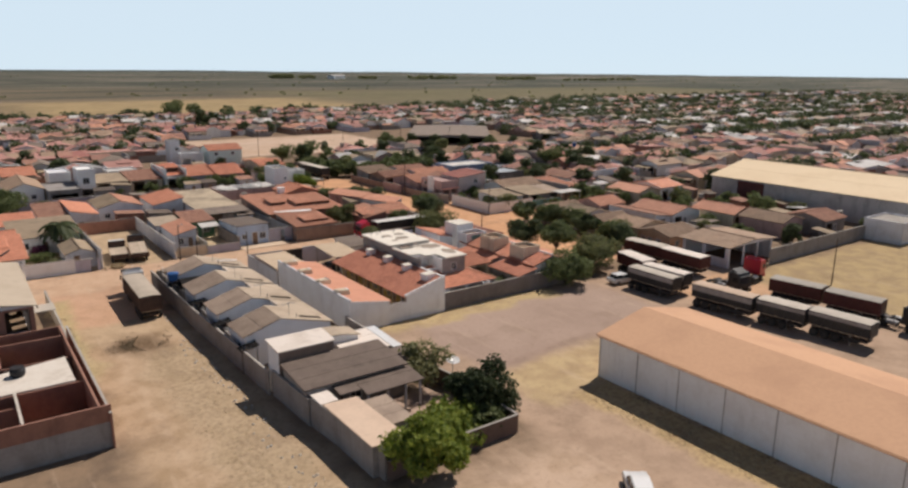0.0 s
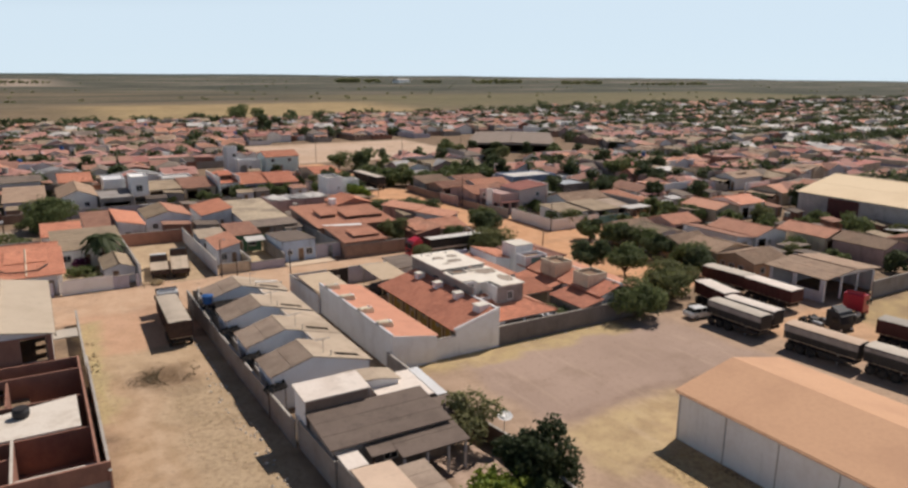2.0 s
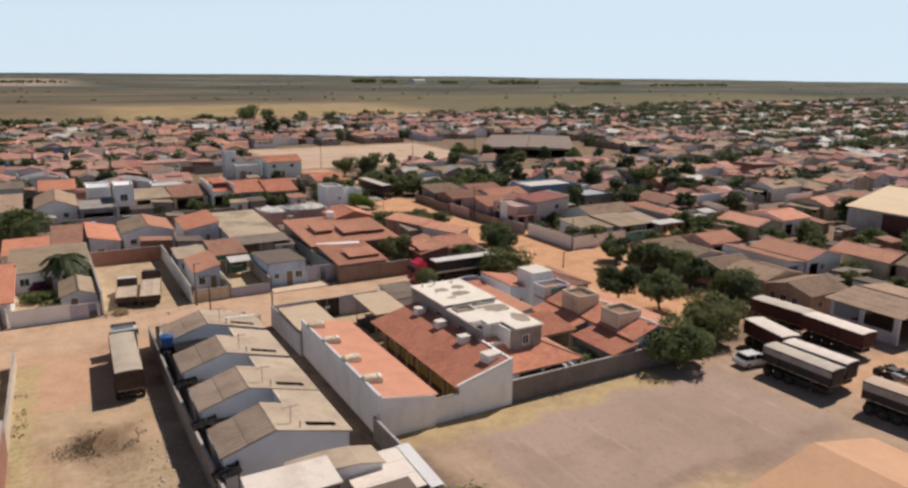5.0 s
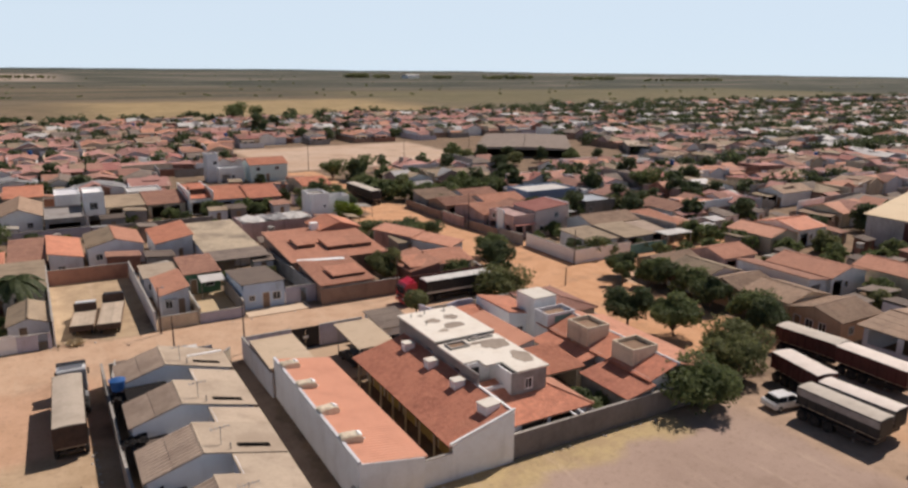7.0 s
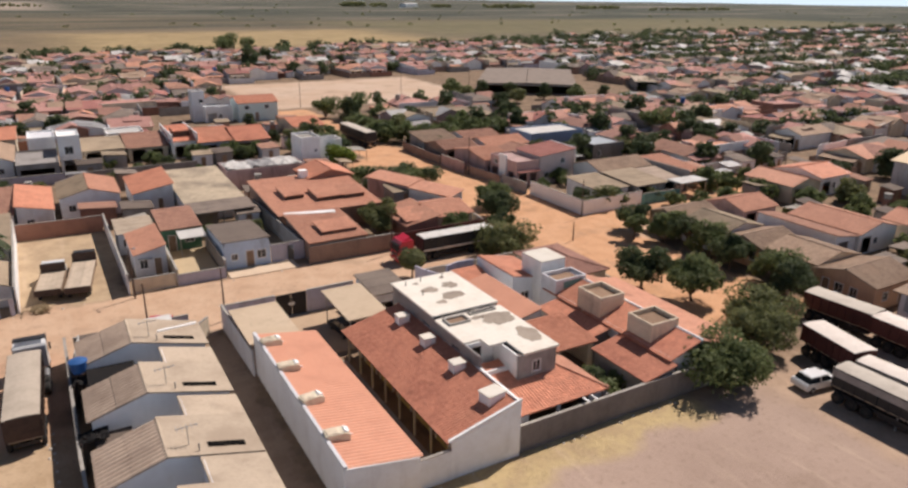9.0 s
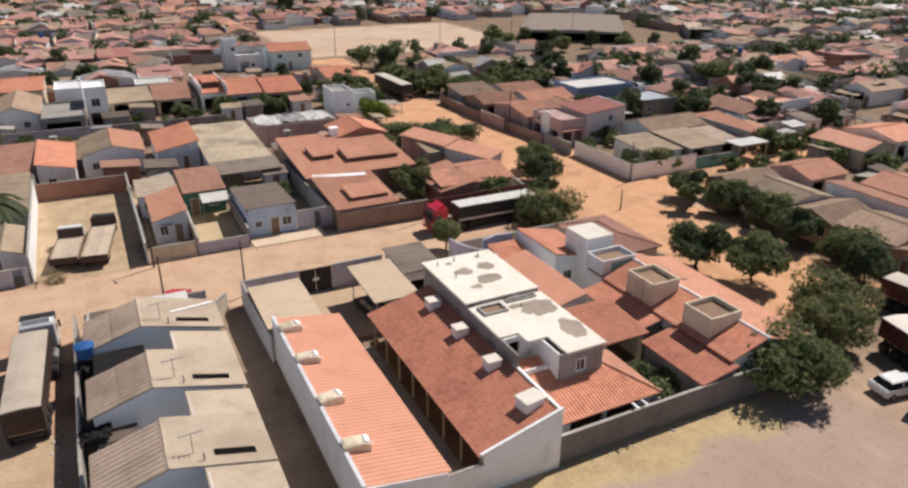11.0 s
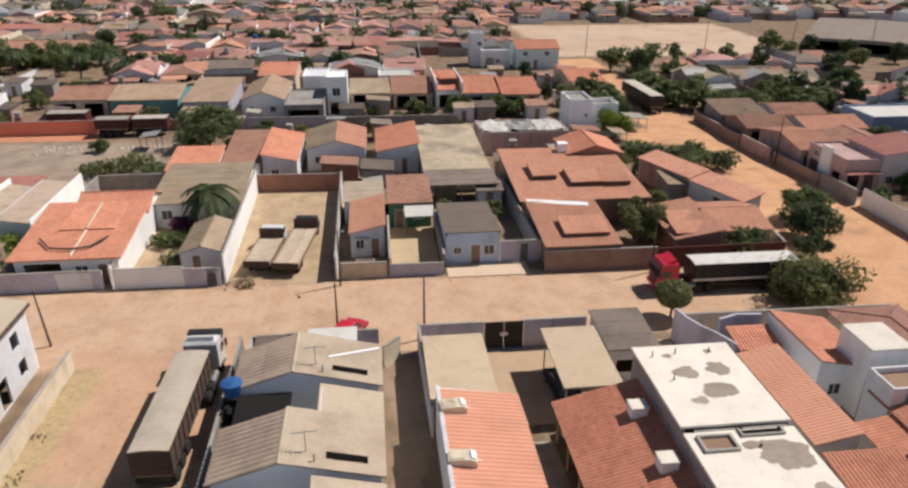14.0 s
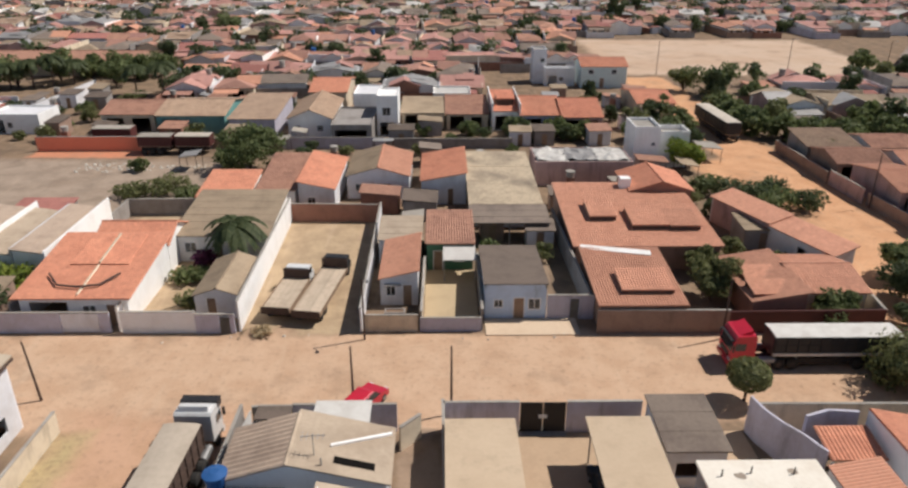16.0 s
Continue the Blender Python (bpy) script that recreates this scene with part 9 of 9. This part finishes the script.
    parts.append(("wing_roof", slope(M(), (cx_ + ww + 0.3, cy_ + wl + 0.35, h + 0.22 - 0.35 * k2), (-2 * ww - 0.6, 0, 0), (0, -wl - 0.35, rise + 0.15 + 0.35 * k2), "plain"), ROOFS[(k * 5 + k // 6) % 12]))
    if k % 3 != 2:
        side_ = r.choice((-1, 1)) * (w + 0.35)
        party = M()
        wall_run(party, (side_, -l - r.uniform(0.2, 2.8)), (side_, l + 0.4), 0, h + rise * r.uniform(0.4, 1.1), 0.16)
        parts.append(("party_wall", party, (WHITE_WALL, PALE_WALL, CREAM_WALL, GREY_WALL)[k % 4]))
    parts.append(("porch_opening", M().box(-w * 0.1, w * r.uniform(0.15, 0.18) + 1.2, -l - 0.02, -l + 0.06, 0.1, 2.3), SHADE_BLACK))
    if style in (0, 1) and k % 2:
        parts.append(("raised_roof", slope(M(), (-w * 0.3, -l * 0.5, h + rise * 0.75), (w * 0.9, 0, 0), (0, l * 0.8, 0.45), "plain"), roof))
    if k % 4 == 1:
        parts.append(("water_tank", M().tube((w * 0.5, l * 0.6, h + rise * 0.4), (w * 0.5, l * 0.6, h + rise + 0.7), 0.6, 0.66, 10), BLUE_PLASTIC if k == 9 else CONCRETE))
    parts.append(("window", M().box(-w * 0.6, -w * 0.6 + 1.1, -l - 0.03, -l + 0.05, 1.0, 2.0), GLASS))
    parts.append(("window", M().box(-w - 0.03, -w + 0.05, -1.2, 0.0, 1.0, 2.0), GLASS))
    parts.append(("door", M().box(w * 0.62, w * 0.62 + 0.9, -l - 0.03, -l + 0.05, 0, 2.1), WOOD))
    yard = M()
    wall_run(yard, (-w - 0.9, -l - 3.6), (w + 0.7, -l - 3.6), 0, 1.8, 0.15)
    wall_run(yard, (-w - 0.9, -l - 3.5), (-w - 0.9, l + 6.4), 0, 2.1, 0.15)
    parts.append(("yard_wall", yard, dull[(k * 5 + 1) % 6]))
    return parts, ROOF_WORDS[k % 12]


KINDS = 36
plans = [plot_house(k) for k in range(KINDS)]
first = {}
KEEP_OUT = [(-63, 57.5, -200, 69), (-58, 28, 68, 93), (-26, -16, 88, 106), (37, 57, -40, 130), (40, 114, 128, 192), (54, 84, 12, 38), (51, 71, 36, 68), (72, 85, 49, 61), (57, 84, -31, 5), (82, 108, -50, 14), (106, 140, -70, 2),
            (112, 168, 112, 184), (17, 43, 112, 128), (34, 44, 86, 103), (-112, -66, 126, 145), (-102, -62, 106, 132), (-77, -65, 75, 86), (55, 112, 3, 13), (57, 82, 69, 78)]


def free(x, y, mx=5.0, my=7.5):
    return not any(a - mx < x < b + mx and c - my < y < d + my for a, b, c, d in KEEP_OUT)


rnd = random.Random(4)
spots = []
y, row = 74.0, 0
while y < 320:
    x = -0.66 * y - 70
    far_x = 820 if y < 300 else 300
    while x < far_x:
        gap = rnd.uniform(8.0, 10.2)
        edge = 318 - max(0, (150 - x) * 0.05) + (0 if x < 300 else (x - 300) * 0.25)
        if free(x, y) and y < edge and rnd.random() < (0.93 if x < 450 else 0.6):
            spots.append((x, y + rnd.uniform(-2.2, 2.2), row % 2 == 1))
        x += gap
        if rnd.random() < 0.05:
            x += 9
    y += 14.2 if row % 2 == 0 else 18.5
    row += 1
y, row = -34.0, 0
while y < 72:
    x = 86.0
    while x < 900:
        if free(x, y) and rnd.random() < (0.92 if x < 500 else 0.6) and y > -60 + 0.1 * (x - 86):
            spots.append((x, y, row % 2 == 1))
        x += rnd.uniform(8.0, 10.2)
    y += 14.2 if row % 2 == 0 else 18.5
    row += 1
for y in (330, 345, 362):
    x = 330
    while x < 900:
        if rnd.random() < 0.6:
            spots.append((x, y, False))
        x += rnd.uniform(9, 16)
eye = Vector((-5, -50))
spots.sort(key=lambda s: (Vector(s[:2]) - eye).length)
far_v, far_f, far_m, mats = [], [], [], []
for n, (x, y, back) in enumerate(spots):
    k = rnd.randrange(KINDS)
    rz = (180 if back else 0) + rnd.uniform(-5, 5) + rnd.choice((0, 0, 0, 90, -90))
    if n < 290:
        at = pose(x, y, 0, 0, 0, rz)
        if k in first:
            copy_thing(first[k], at)
        else:
            ob = thing("town_house", x, y, 0, rz, "plain low town house with a " + plans[k][1] + " roof", "house", "town houses")
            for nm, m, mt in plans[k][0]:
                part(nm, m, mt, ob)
            first[k] = ob
    else:
        c_, s_ = math.cos(radians(rz)), math.sin(radians(rz))
        pale = rnd.random() < (0.5 if x > 240 else 0.35 if x < 40 else 0.15)
        for nm, m, mt in plans[k][0]:
            if nm in ("window", "door", "porch_opening"):
                continue
            if pale and "roof" in nm:
                mt = (ZINC, FIBRO_PALE, FIBRO_GREY, TARP_WHITE)[n % 4]
            if mt not in mats:
                mats.append(mt)
            o_ = len(far_v)
            far_v += [(x + c_ * p[0] - s_ * p[1], y + s_ * p[0] + c_ * p[1], p[2]) for p in m.v]
            far_f += [tuple(i + o_ for i in f) for f in m.f]
            far_m += [mats.index(mt)] * len(m.f)
d = bpy.data.meshes.new("distant_houses")
d.from_pydata(far_v, [], far_f)
for mt in mats:
    d.materials.append(mt)
d.polygons.foreach_set("material_index", far_m)
d.update()
tagged(new("distant_houses", d), "hundreds of low tiled and sheet-roofed houses of the town", "houses", "", "stuff")

# trees between the houses: the nearer ones singly, the far ones as one mass
tree_spots = []
for x, y, back in spots:
    for _ in range(rnd.choice((1, 2, 2, 3)) if x < 240 else rnd.choice((2, 3, 3))):
        tree_spots.append((x + rnd.uniform(-5.4, -3.0), y + (-9.0 if back else 9.0) + rnd.uniform(-2.5, 2.5)))
for _ in range(260):
    x, y = rnd.uniform(-190, 420), rnd.uniform(285, 348)
    tree_spots.append((x, y))
far_trees = M()
for n, (x, y) in enumerate(tree_spots):
    if not free(x, y, 1.5, 1.5):
        continue
    if (Vector((x, y)) - eye).length < 150:
        plant(x, y, rnd.choice((0, 1, 3, 4, 4, 5, 5)), rnd.uniform(0.5, 1.1))
    else:
        h, r = rnd.uniform(2.6, 6.6) * (1.25 if x > 230 else 1.0), rnd.uniform(1.4, 4.0) * (1.3 if x > 230 else 1.0)
        for _ in range(4):
            leaves(far_trees, rnd, (x + rnd.uniform(-0.6, 0.6) * r, y + rnd.uniform(-0.6, 0.6) * r, h * rnd.uniform(0.35, 0.7)), r * 0.7, 24, 0.75)
whole("distant_trees", far_trees, LEAF_DARK, "many dark green trees between the houses of the town", "trees", "", "stuff")

# open scrub plain behind the town
scrub = M()
for _ in range(220):
    a, dist = rnd.uniform(-0.75, 1.25), 640 + 1300 * rnd.random() ** 1.3
    x, y = dist * math.sin(a), dist * math.cos(a)
    if y < 330 or (-120 < x < 330 and y < 560 and rnd.random() < 0.93):
        continue
    h, r = rnd.uniform(0.8, 2.4), rnd.uniform(1.5, 4.0)
    leaves(scrub, rnd, (x, y, h * 0.5), r, 10, 1.3, 0.5 * h / r)
for cx, cy, w, hh, cnt in ((620, 1490, 26, 17, 60), (672, 1470, 16, 14, 24), (800, 1410, 26, 11, 30), (930, 1330, 70, 15, 60), (1090, 1220, 60, 13, 50), (-60, 1500, 80, 9, 40), (1250, 1100, 120, 9, 60)):
    for _ in range(cnt):
        leaves(scrub, rnd, (cx + rnd.uniform(-w, w), cy + rnd.uniform(-10, 10), hh * rnd.uniform(0.2, 0.45)), hh * 0.32, 12, 2.6, 0.8)
whole("scrubland", scrub, LEAF_OLIVE, "scattered bushes and tree belts on a dry plain", "scrub", "", "stuff")
fs = thing("distant_shed", 735, 1445, 0, 28, "white shed far out on the plain", "shed")
part("wall", M().box(-22, 22, -9, 9, 0, 7), WHITE_WALL, fs)
part("roof", slope(M(), (-22.5, -9.5, 6.9), (45, 0, 0), (0, 9.5, 2.2), "plain"), TARP_WHITE, fs)
part("roof", slope(M(), (22.5, 9.5, 6.9), (-45, 0, 0), (0, -9.5, 2.2), "plain"), TARP_WHITE, fs)
